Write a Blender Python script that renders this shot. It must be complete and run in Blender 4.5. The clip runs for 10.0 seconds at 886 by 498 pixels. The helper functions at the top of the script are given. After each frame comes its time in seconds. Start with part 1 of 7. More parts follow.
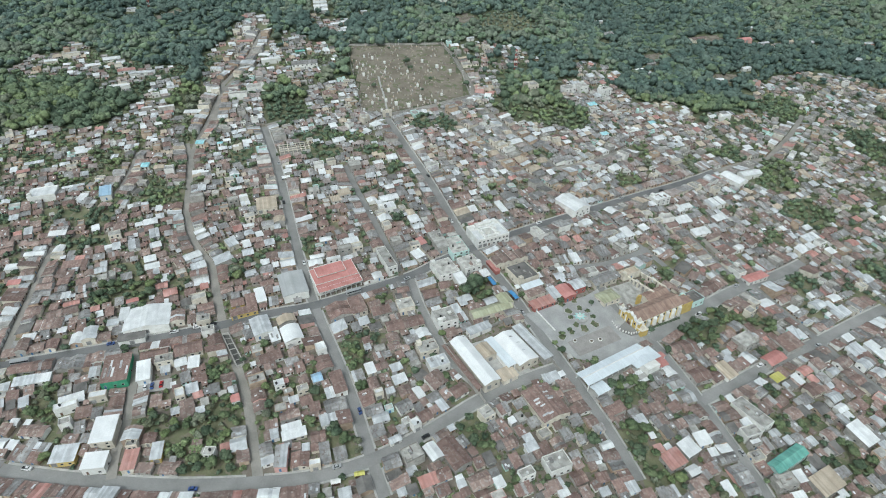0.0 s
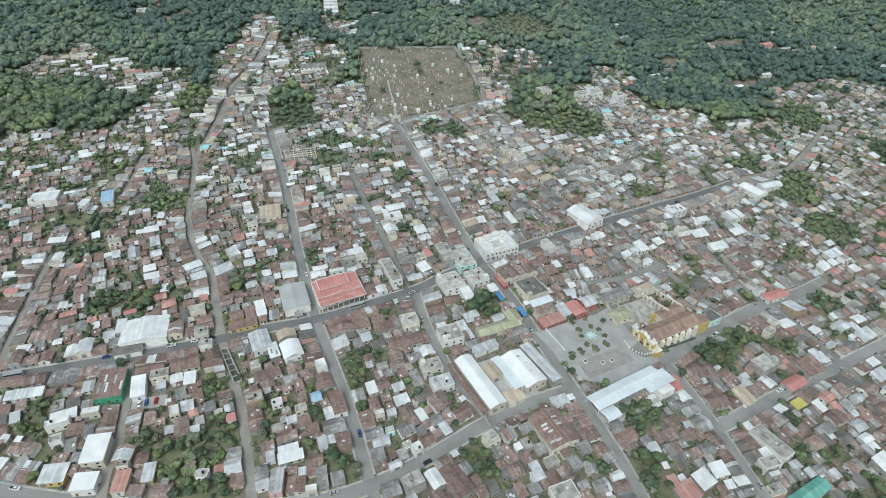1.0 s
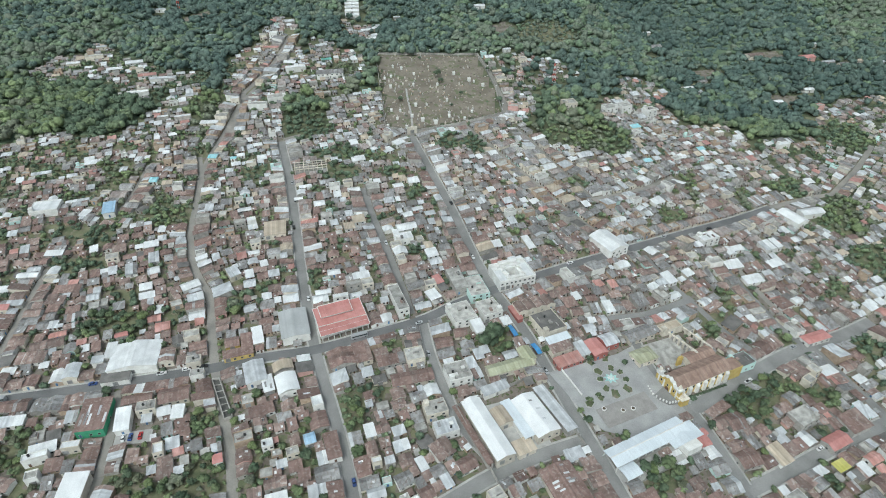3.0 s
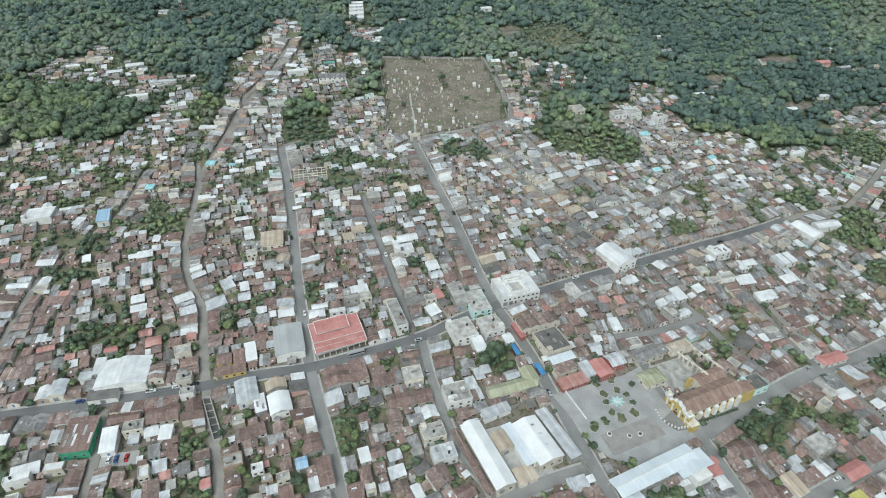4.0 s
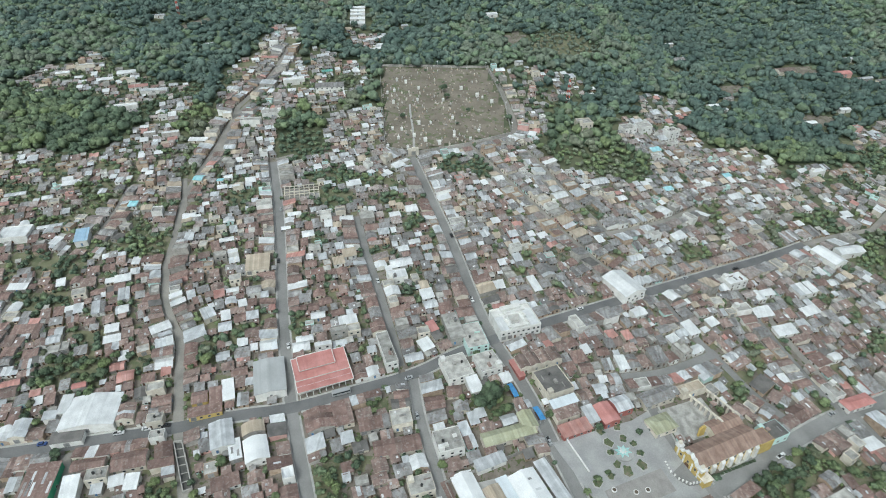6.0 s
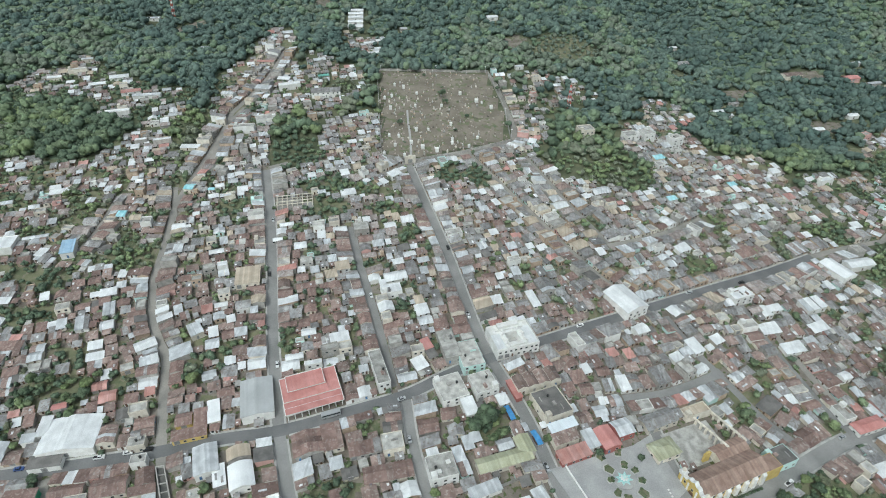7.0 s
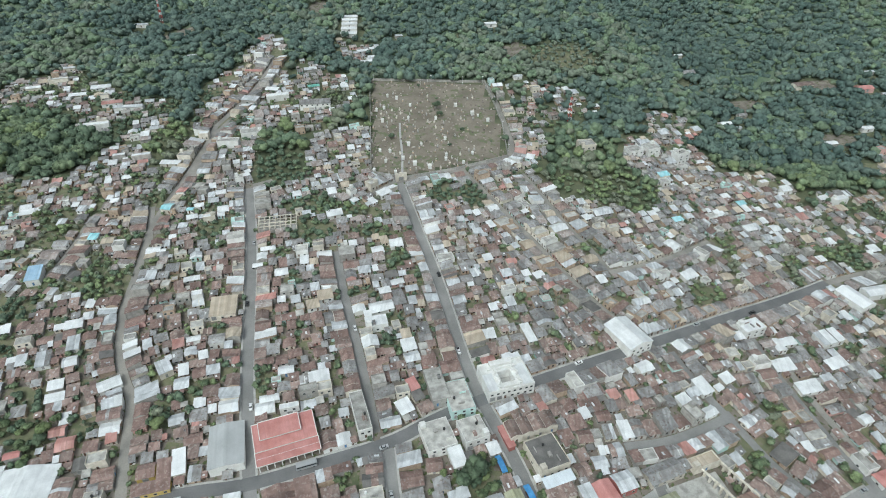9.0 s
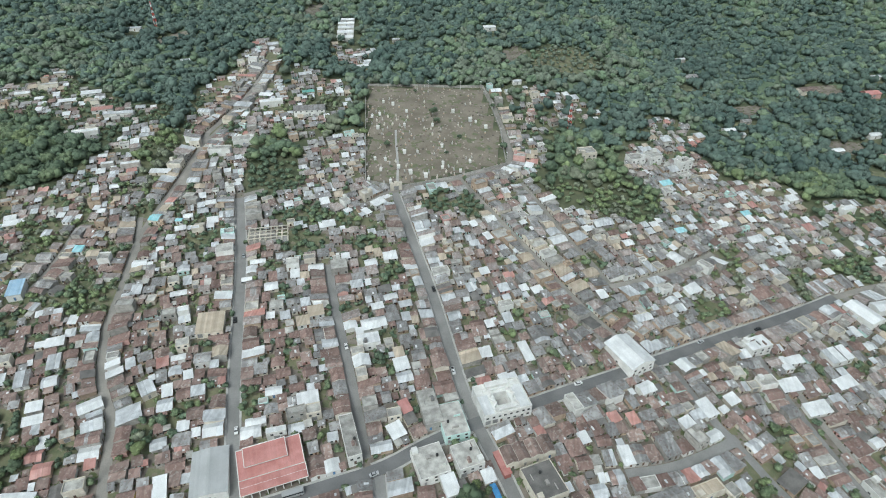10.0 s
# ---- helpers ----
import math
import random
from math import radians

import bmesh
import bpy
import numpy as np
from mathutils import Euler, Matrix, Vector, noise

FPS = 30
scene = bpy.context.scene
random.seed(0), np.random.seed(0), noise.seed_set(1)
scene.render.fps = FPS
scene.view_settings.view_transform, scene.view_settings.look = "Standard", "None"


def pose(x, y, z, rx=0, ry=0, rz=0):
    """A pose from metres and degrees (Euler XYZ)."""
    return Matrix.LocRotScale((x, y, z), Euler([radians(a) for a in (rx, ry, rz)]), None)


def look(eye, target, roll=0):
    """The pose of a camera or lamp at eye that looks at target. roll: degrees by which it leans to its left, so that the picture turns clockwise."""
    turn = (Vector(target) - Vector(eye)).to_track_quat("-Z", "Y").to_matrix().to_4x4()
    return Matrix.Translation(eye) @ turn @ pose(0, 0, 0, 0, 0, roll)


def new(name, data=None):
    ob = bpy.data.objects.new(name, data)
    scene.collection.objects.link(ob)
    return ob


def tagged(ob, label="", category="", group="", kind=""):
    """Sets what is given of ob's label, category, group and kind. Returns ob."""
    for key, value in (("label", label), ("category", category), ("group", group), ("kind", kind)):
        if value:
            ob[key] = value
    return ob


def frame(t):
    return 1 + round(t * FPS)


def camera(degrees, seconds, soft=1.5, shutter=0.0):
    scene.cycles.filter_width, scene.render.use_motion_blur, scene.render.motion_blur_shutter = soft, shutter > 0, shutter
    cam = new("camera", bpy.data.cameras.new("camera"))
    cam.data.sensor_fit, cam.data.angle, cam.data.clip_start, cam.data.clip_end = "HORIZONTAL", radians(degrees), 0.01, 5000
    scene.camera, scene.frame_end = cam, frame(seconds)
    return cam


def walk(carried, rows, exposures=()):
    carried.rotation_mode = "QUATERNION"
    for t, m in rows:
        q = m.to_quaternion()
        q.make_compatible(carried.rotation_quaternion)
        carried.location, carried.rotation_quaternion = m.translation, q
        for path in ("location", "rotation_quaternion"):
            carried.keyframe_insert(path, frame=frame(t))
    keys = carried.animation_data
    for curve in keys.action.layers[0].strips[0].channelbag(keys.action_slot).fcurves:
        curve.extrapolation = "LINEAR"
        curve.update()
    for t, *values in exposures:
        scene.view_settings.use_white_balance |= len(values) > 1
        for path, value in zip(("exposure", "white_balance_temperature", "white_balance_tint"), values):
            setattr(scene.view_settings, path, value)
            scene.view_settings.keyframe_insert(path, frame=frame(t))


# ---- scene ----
from collections import defaultdict

cam = camera(74.7, 10.0, soft=1.05)


def aim(x, y, z, yaw, pitch, roll):
    return pose(x, y, z, 90 + pitch, 0, yaw) @ pose(0, 0, 0, 0, 0, roll)


walk(cam, [
    (0.0, aim(0.0, 0.0, 240.1, 0.0, -34.82, -0.15)),
    (0.5, aim(1.2, 7.5, 240.1, 0.78, -34.85, -0.08)),
    (1.0, aim(2.7, 15.1, 240.1, 1.33, -34.85, -0.12)),
    (1.5, aim(4.2, 22.65, 240.1, 1.87, -34.87, -0.08)),
    (2.0, aim(5.6, 30.15, 240.0, 2.56, -34.88, 0.01)),
    (2.5, aim(6.9, 37.6, 239.9, 3.34, -34.89, 0.07)),
    (4.0, aim(10.6, 59.85, 239.9, 4.81, -34.93, 0.11)),
    (4.5, aim(11.8, 67.25, 239.9, 5.05, -34.93, 0.15)),
    (5.0, aim(13.0, 74.6, 239.9, 5.28, -34.96, 0.17)),
    (5.5, aim(14.2, 81.9, 239.9, 5.54, -34.94, 0.17)),
    (7.0, aim(18.0, 103.6, 240.1, 6.05, -34.95, 0.13)),
    (7.5, aim(19.4, 110.75, 240.1, 6.18, -34.91, 0.06)),
    (8.0, aim(20.55, 118.1, 240.1, 6.25, -34.91, 0.04)),
    (8.5, aim(21.6, 125.5, 240.0, 6.33, -34.91, 0.05)),
    (9.0, aim(22.6, 132.85, 240.0, 6.41, -34.91, 0.05)),
    (9.5, aim(23.6, 140.05, 240.0, 6.47, -34.89, 0.03)),
    (10.0, aim(24.7, 147.2, 240.1, 6.57, -34.90, 0.01)),
], exposures=[(0.0, -0.06, 5960, -1), (10.0, -0.06, 5960, -1)])

# ---- light: bright overcast sky, a wide weak sun ----
world = bpy.data.worlds.new("sky")
scene.world = world
world.use_nodes = True
wn, wl = world.node_tree.nodes, world.node_tree.links
sky = wn.new("ShaderNodeTexSky")
sky.sky_type = "NISHITA"
sky.sun_disc = False
sky.sun_elevation, sky.sun_rotation = radians(52), radians(200)
sky.air_density, sky.dust_density, sky.ozone_density = 1.0, 5.0, 1.0
hsv = wn.new("ShaderNodeHueSaturation")
hsv.inputs["Saturation"].default_value = 0.35
wl.new(sky.outputs[0], hsv.inputs["Color"])
wl.new(hsv.outputs[0], wn["Background"].inputs["Color"])
wn["Background"].inputs["Strength"].default_value = 0.15
sun = new("sun", bpy.data.lights.new("sun", "SUN"))
sun.data.energy, sun.data.angle, sun.data.color = 0.75, radians(25), (1.0, 0.97, 0.93)
sun.matrix_world = look((0, 0, 0), (0.21, 0.58, -0.79))


# ---- materials ----
def mat(name, a, b, rough=0.8, scale=0.5, fine=6.0, metal=0.0, vary=0.25, bump=0.3, wave=0.0, spots=None, island=0.0, coords="Object", streak=0.28):
    """Two tones mixed by broad stains and fine grain; brightness varies from object to object."""
    m = bpy.data.materials.new(name)
    m.use_nodes = True
    n, k = m.node_tree.nodes, m.node_tree.links
    bsdf = n["Principled BSDF"]
    bsdf.inputs["Roughness"].default_value, bsdf.inputs["Metallic"].default_value = rough, metal
    tc = n.new("ShaderNodeTexCoord")
    info = n.new("ShaderNodeObjectInfo")
    shift = n.new("ShaderNodeVectorMath")
    shift.operation = "MULTIPLY_ADD"
    comb = n.new("ShaderNodeCombineXYZ")
    for s in range(3):
        k.new(info.outputs["Random"], comb.inputs[s])
    k.new(comb.outputs[0], shift.inputs[0])
    shift.inputs[1].default_value = (91, 57, 33)
    k.new(tc.outputs[coords], shift.inputs[2])

    def grain(size, detail):
        t = n.new("ShaderNodeTexNoise")
        t.inputs["Scale"].default_value, t.inputs["Detail"].default_value = size, detail
        k.new(shift.outputs[0], t.inputs["Vector"])
        return t.outputs[0]

    broad, small = grain(scale, 4), grain(fine, 3)
    ramp = n.new("ShaderNodeValToRGB")
    ramp.color_ramp.elements[0].position, ramp.color_ramp.elements[1].position = 0.35, 0.66
    ramp.color_ramp.elements[0].color, ramp.color_ramp.elements[1].color = (*a, 1), (*b, 1)
    k.new(broad, ramp.inputs[0])
    color = ramp.outputs[0]
    if spots:
        spot = n.new("ShaderNodeValToRGB")
        spot.color_ramp.elements[0].position, spot.color_ramp.elements[1].position = 0.56, 0.63
        k.new(grain(scale * 2.7, 2), spot.inputs[0])
        mix = n.new("ShaderNodeMixRGB")
        k.new(spot.outputs[0], mix.inputs[0])
        k.new(color, mix.inputs[1])
        mix.inputs[2].default_value = (*spots, 1)
        color = mix.outputs[0]
    geo = n.new("ShaderNodeNewGeometry")
    chance = n.new("ShaderNodeMath")
    k.new(info.outputs["Random"], chance.inputs[0])
    k.new(geo.outputs["Random Per Island"], chance.inputs[1])
    wrap = n.new("ShaderNodeMath")
    wrap.operation = "FRACT"
    k.new(chance.outputs[0], wrap.inputs[0])
    bright = n.new("ShaderNodeMath")
    bright.operation = "MULTIPLY_ADD"
    k.new(wrap.outputs[0], bright.inputs[0])
    bright.inputs[1].default_value, bright.inputs[2].default_value = vary * 2, 0.75 - vary
    total = n.new("ShaderNodeMath")
    total.operation = "MULTIPLY_ADD"
    k.new(small, total.inputs[0])
    total.inputs[1].default_value = 0.5
    k.new(bright.outputs[0], total.inputs[2])
    value = total.outputs[0]
    if wave:
        # each corrugated sheet has weathered to its own tone
        apart, sheet, tone, shade, worn = n.new("ShaderNodeSeparateXYZ"), n.new("ShaderNodeMath"), n.new("ShaderNodeTexWhiteNoise"), n.new("ShaderNodeMath"), n.new("ShaderNodeMath")
        k.new(tc.outputs["Object"], apart.inputs[0])
        sheet.operation, shade.operation, worn.operation, tone.noise_dimensions = "FLOOR", "MULTIPLY_ADD", "MULTIPLY", "2D"
        k.new(apart.outputs[0], sheet.inputs[0])
        pair = n.new("ShaderNodeCombineXYZ")
        k.new(sheet.outputs[0], pair.inputs[0])
        k.new(info.outputs["Random"], pair.inputs[1])
        k.new(pair.outputs[0], tone.inputs["Vector"])
        k.new(tone.outputs["Value"], shade.inputs[0])
        shade.inputs[1].default_value, shade.inputs[2].default_value = streak, 1 - streak / 2
        k.new(shade.outputs[0], worn.inputs[0])
        k.new(value, worn.inputs[1])
        value = worn.outputs[0]
    if island:
        more = n.new("ShaderNodeMath")
        more.operation = "MULTIPLY_ADD"
        k.new(geo.outputs["Random Per Island"], more.inputs[0])
        more.inputs[1].default_value, more.inputs[2].default_value = island, 1 - island / 2
        times = n.new("ShaderNodeMath")
        times.operation = "MULTIPLY"
        k.new(more.outputs[0], times.inputs[0])
        k.new(value, times.inputs[1])
        value = times.outputs[0]
    mul = n.new("ShaderNodeVectorMath")
    mul.operation = "SCALE"
    k.new(color, mul.inputs[0])
    k.new(value, mul.inputs["Scale"])
    k.new(mul.outputs[0], bsdf.inputs["Base Color"])
    if bump:
        bmp = n.new("ShaderNodeBump")
        bmp.inputs["Strength"].default_value, bmp.inputs["Distance"].default_value = bump, 0.08
        k.new(small, bmp.inputs["Height"])
        if wave:
            w = n.new("ShaderNodeTexWave")
            w.inputs["Scale"].default_value = wave
            k.new(tc.outputs["Object"], w.inputs["Vector"])
            k.new(w.outputs[1], bmp.inputs["Height"])
        k.new(bmp.outputs[0], bsdf.inputs["Normal"])
    return m


ROOF = {
    "rust": mat("rusted_sheet", (0.195, 0.137, 0.118), (0.315, 0.235, 0.207), 0.75, 0.25, 2.5, 0.0, 0.3, 0.4, 1.6, (0.34, 0.295, 0.265)),
    # rusted sheet greyed and lightened: distance haze painted into the colour
    "faded": mat("hazed_rusted_sheet", (0.25, 0.205, 0.187), (0.365, 0.318, 0.298), 0.75, 0.25, 2.5, 0.0, 0.25, 0.4, 1.6, (0.4, 0.38, 0.365)),
    "brown": mat("brown_sheet", (0.18, 0.117, 0.1), (0.265, 0.182, 0.158), 0.7, 0.3, 3.0, 0.0, 0.25, 0.4, 1.6, (0.28, 0.22, 0.195)),
    "grey": mat("weathered_zinc", (0.23, 0.222, 0.216), (0.37, 0.368, 0.365), 0.55, 0.3, 3.0, 0.15, 0.3, 0.4, 1.6, (0.23, 0.2, 0.185)),
    "pale": mat("pale_zinc", (0.45, 0.465, 0.48), (0.64, 0.655, 0.67), 0.5, 0.25, 3.0, 0.1, 0.15, 0.3, 1.6),
    "white": mat("white_sheet", (0.62, 0.63, 0.635), (0.78, 0.79, 0.795), 0.5, 0.2, 3.0, 0.0, 0.08, 0.3, 1.6, streak=0.12),
    "red": mat("red_sheet", (0.44, 0.19, 0.17), (0.54, 0.27, 0.25), 0.65, 0.2, 3.0, 0.0, 0.12, 0.3, 1.6, streak=0.1),
    "pink": mat("faded_pink_sheet", (0.4, 0.2, 0.17), (0.5, 0.3, 0.27), 0.7, 0.2, 3.0, 0.0, 0.2, 0.3, 1.6),
    "blue": mat("blue_sheet", (0.3, 0.45, 0.6), (0.42, 0.56, 0.68), 0.55, 0.2, 3.0, 0.0, 0.1, 0.3, 1.6),
    "cyan": mat("cyan_sheet", (0.25, 0.55, 0.6), (0.45, 0.7, 0.75), 0.55, 0.2, 3.0, 0.0, 0.1, 0.3, 1.6),
    "green": mat("green_sheet", (0.12, 0.33, 0.28), (0.2, 0.45, 0.38), 0.6, 0.2, 3.0, 0.0, 0.1, 0.3, 1.6),
    "olive": mat("olive_sheet", (0.36, 0.36, 0.24), (0.46, 0.47, 0.34), 0.7, 0.2, 3.0, 0.0, 0.1, 0.3, 1.6),
    "tan": mat("tan_sheet", (0.42, 0.35, 0.27), (0.52, 0.45, 0.36), 0.7, 0.2, 3.0, 0.0, 0.15, 0.3, 1.6),
    "tile": mat("old_clay_tile", (0.27, 0.18, 0.145), (0.37, 0.265, 0.215), 0.85, 0.3, 3.0, 0.0, 0.08, 0.4, 2.5),
    "ice": mat("pale_blue_sheet", (0.62, 0.67, 0.71), (0.72, 0.77, 0.81), 0.5, 0.1, 3.0, 0.0, 0.05, 0.3, 1.2, streak=0.08),
    "snow": mat("new_white_sheet", (0.76, 0.77, 0.775), (0.86, 0.865, 0.87), 0.45, 0.15, 3.0, 0.0, 0.04, 0.2, 1.6, streak=0.06),
    "zinc": mat("plain_grey_sheet", (0.42, 0.43, 0.43), (0.5, 0.51, 0.51), 0.55, 0.1, 3.0, 0.1, 0.04, 0.2, 1.6, streak=0.1),
    "yellow": mat("yellow_sheet", (0.5, 0.47, 0.12), (0.62, 0.58, 0.2), 0.6, 0.2, 3.0, 0.0, 0.1, 0.3, 1.6),
    "dark": mat("dark_felt", (0.12, 0.115, 0.11), (0.2, 0.19, 0.18), 0.85, 0.2, 2.0, 0.0, 0.15, 0.3),
    "concrete": mat("stained_concrete", (0.28, 0.27, 0.25), (0.5, 0.49, 0.46), 0.9, 0.3, 2.5, 0.0, 0.2, 0.3),
}
WALL = {
    "cream": mat("cream_plaster", (0.55, 0.5, 0.42), (0.7, 0.66, 0.58), 0.9, 0.4, 4.0, 0.0, 0.15, 0.2),
    "white": mat("white_plaster", (0.66, 0.65, 0.62), (0.8, 0.8, 0.78), 0.9, 0.3, 4.0, 0.0, 0.1, 0.2),
    "block": mat("bare_concrete_block", (0.3, 0.29, 0.27), (0.44, 0.42, 0.39), 0.95, 0.5, 5.0, 0.0, 0.2, 0.3),
    "adobe": mat("adobe_plaster", (0.36, 0.27, 0.2), (0.5, 0.4, 0.31), 0.95, 0.5, 5.0, 0.0, 0.2, 0.3),
    "ochre": mat("ochre_paint", (0.52, 0.38, 0.12), (0.63, 0.49, 0.19), 0.85, 0.3, 4.0, 0.0, 0.08, 0.2),
    "orange": mat("orange_paint", (0.6, 0.25, 0.1), (0.7, 0.34, 0.15), 0.85, 0.3, 4.0, 0.0, 0.1, 0.2),
    "pink": mat("pink_paint", (0.55, 0.33, 0.3), (0.65, 0.42, 0.38), 0.85, 0.3, 4.0, 0.0, 0.1, 0.2),
    "teal": mat("teal_paint", (0.2, 0.48, 0.42), (0.3, 0.6, 0.52), 0.85, 0.3, 4.0, 0.0, 0.1, 0.2),
    "mint": mat("mint_paint", (0.5, 0.68, 0.64), (0.62, 0.78, 0.75), 0.85, 0.3, 4.0, 0.0, 0.1, 0.2),
    "green": mat("green_paint", (0.06, 0.3, 0.17), (0.1, 0.4, 0.24), 0.85, 0.3, 4.0, 0.0, 0.1, 0.2),
    "redwall": mat("red_paint", (0.3, 0.1, 0.09), (0.38, 0.15, 0.13), 0.85, 0.3, 4.0, 0.0, 0.1, 0.2),
}
DOOR = [mat("door_" + c, a, b, 0.6, 1.0, 8.0, 0.0, 0.25, 0.2) for c, a, b in (
    ("brown", (0.08, 0.045, 0.03), (0.14, 0.08, 0.05)), ("grey", (0.2, 0.2, 0.2), (0.32, 0.32, 0.32)), ("blue", (0.06, 0.14, 0.3), (0.1, 0.22, 0.4)))]
GLASS = mat("dark_window_glass", (0.02, 0.025, 0.03), (0.05, 0.055, 0.06), 0.12, 0.5, 3.0, 0.0, 0.1, 0.0)
DIRT = mat("courtyard_dirt", (0.15, 0.128, 0.106), (0.25, 0.222, 0.19), 0.95, 0.15, 1.5, 0.0, 0.0, 0.4, 0, (0.09, 0.11, 0.045))
GRASS = mat("dry_grass", (0.075, 0.092, 0.052), (0.14, 0.145, 0.085), 0.95, 0.1, 1.5, 0.0, 0.05, 0.4)
LAWN = mat("garden_grass", (0.11, 0.128, 0.07), (0.2, 0.196, 0.12), 0.95, 0.12, 1.5, 0.0, 0.05, 0.4, 0, (0.2, 0.18, 0.13))
ASPHALT = mat("worn_asphalt", (0.135, 0.136, 0.137), (0.19, 0.19, 0.19), 0.9, 0.08, 2.0, 0.0, 0.06, 0.2)
PLAZA = mat("plaza_concrete", (0.31, 0.308, 0.305), (0.41, 0.408, 0.4), 0.9, 0.12, 2.0, 0.0, 0.05, 0.2)
PAVING = mat("grey_cobble_paving", (0.215, 0.213, 0.207), (0.295, 0.29, 0.282), 0.9, 0.08, 2.0, 0.0, 0.06, 0.2)
LANE = mat("earth_lane", (0.235, 0.224, 0.205), (0.33, 0.31, 0.28), 0.95, 0.1, 2.0, 0.0, 0.06, 0.3)
KERB = mat("kerb_concrete", (0.36, 0.355, 0.34), (0.46, 0.45, 0.43), 0.9, 0.3, 3.0, 0.0, 0.1, 0.2)
GRAVE_EARTH = mat("grave_earth", (0.165, 0.142, 0.112), (0.25, 0.222, 0.178), 0.95, 0.06, 0.8, 0.0, 0.0, 0.4, 0, (0.145, 0.158, 0.09))
BARK = mat("bark", (0.09, 0.07, 0.05), (0.16, 0.13, 0.1), 0.95, 1.0, 6.0)
# mainly for gathered trees: haze lifts these greens in the base colour
LEAF = [
    mat("leaf_mid", (0.113, 0.158, 0.085), (0.180, 0.225, 0.130), 0.8, 0.5, 2.2, 0.0, 0.22, 0.7, 0, None, 0.45),
    mat("leaf_dark", (0.083, 0.124, 0.080), (0.131, 0.175, 0.112), 0.8, 0.5, 2.2, 0.0, 0.22, 0.7, 0, None, 0.45),
    mat("leaf_bright", (0.149, 0.198, 0.090), (0.211, 0.258, 0.130), 0.8, 0.5, 2.2, 0.0, 0.22, 0.7, 0, None, 0.45),
    mat("leaf_dry", (0.144, 0.166, 0.112), (0.198, 0.216, 0.155), 0.8, 0.5, 2.2, 0.0, 0.22, 0.7, 0, None, 0.45),
]
# the same greens darker, without the painted haze, for trees built singly
UNHAZED_LEAF = [
    mat("unhazed_leaf_mid", (0.08, 0.115, 0.055), (0.14, 0.175, 0.088), 0.8, 0.5, 2.2, 0.0, 0.25, 0.7, 0, None, 0.6),
    mat("unhazed_leaf_dark", (0.055, 0.085, 0.05), (0.095, 0.128, 0.075), 0.8, 0.5, 2.2, 0.0, 0.25, 0.7, 0, None, 0.6),
    mat("unhazed_leaf_bright", (0.115, 0.155, 0.062), (0.175, 0.215, 0.095), 0.8, 0.5, 2.2, 0.0, 0.25, 0.7, 0, None, 0.6),
    mat("unhazed_leaf_dry", (0.115, 0.13, 0.08), (0.165, 0.178, 0.115), 0.8, 0.5, 2.2, 0.0, 0.25, 0.7, 0, None, 0.6),
]
# leaves of the far slopes, with distance haze painted in as bluer greens
HAZED_LEAF = [
    mat("hazed_woodland_leaves", (0.084, 0.130, 0.108), (0.136, 0.184, 0.149), 0.85, 0.05, 0.8, 0.0, 0.16, 0.3, 0, (0.101, 0.142, 0.119), 0.36),
    mat("hazed_woodland_dark_leaves", (0.067, 0.108, 0.095), (0.106, 0.146, 0.121), 0.85, 0.05, 0.8, 0.0, 0.16, 0.3, 0, None, 0.36),
    mat("hazed_woodland_pale_leaves", (0.120, 0.175, 0.108), (0.182, 0.235, 0.151), 0.85, 0.05, 0.8, 0.0, 0.16, 0.3, 0, None, 0.36),
    mat("hazed_woodland_olive_leaves", (0.130, 0.163, 0.119), (0.178, 0.209, 0.157), 0.85, 0.05, 0.8, 0.0, 0.16, 0.3, 0, None, 0.36),
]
PLASTIC = mat("black_tank_plastic", (0.02, 0.02, 0.02), (0.05, 0.05, 0.05), 0.4, 1, 5)
STEEL_W = mat("white_steel", (0.7, 0.7, 0.7), (0.8, 0.8, 0.8), 0.4, 1, 5)
STEEL_R = mat("red_steel", (0.45, 0.07, 0.05), (0.55, 0.1, 0.08), 0.4, 1, 5)
TYRE = mat("tyre_rubber", (0.02, 0.02, 0.02), (0.03, 0.03, 0.03), 0.9, 3, 9)
PAINT = [mat("car_paint_" + c, a, a, 0.3, 1, 5, 0.0, 0.1, 0.0) for c, a in (
    ("white", (0.75, 0.75, 0.75)), ("silver", (0.4, 0.41, 0.42)), ("red", (0.4, 0.03, 0.03)), ("blue", (0.05, 0.09, 0.25)), ("black", (0.03, 0.03, 0.03)))]
TARP = mat("blue_tarpaulin", (0.06, 0.25, 0.55), (0.12, 0.36, 0.66), 0.6, 0.6, 3)
POOL = mat("pale_turquoise_paint", (0.35, 0.6, 0.58), (0.5, 0.72, 0.7), 0.5, 0.6, 3)

# ---- ground ----


def ease(v):
    v = min(max(v, 0.0), 1.0)
    return v * v * (3 - 2 * v)


def ground(x, y):
    """The slope that the town lies on: up towards the hills, down to the valley beside it."""
    r = math.hypot(x, y - 60)
    z = -24.6 - 0.024 * x + 0.114 * y - 19 * ease((x - 48) / 204)
    if r > 816:
        z += 0.22 * (r - 816) * ease((r - 816) / 300) * (1 - ease((r - 1800) / 1080))
    if y > 600:
        # shallow folds of the wooded slopes and the gully beside the ridge
        k = ease((y - 640 + 0.25 * abs(x)) / 220)
        z += k * (5 * math.sin(x / 48 + y / 120) + 3 * math.sin(x / 21 - y / 47 + 1) - 11 * math.exp(-(((x - 225 - 0.12 * (y - 640)) / 36) ** 2)))
    return z


rng = random.Random(7)


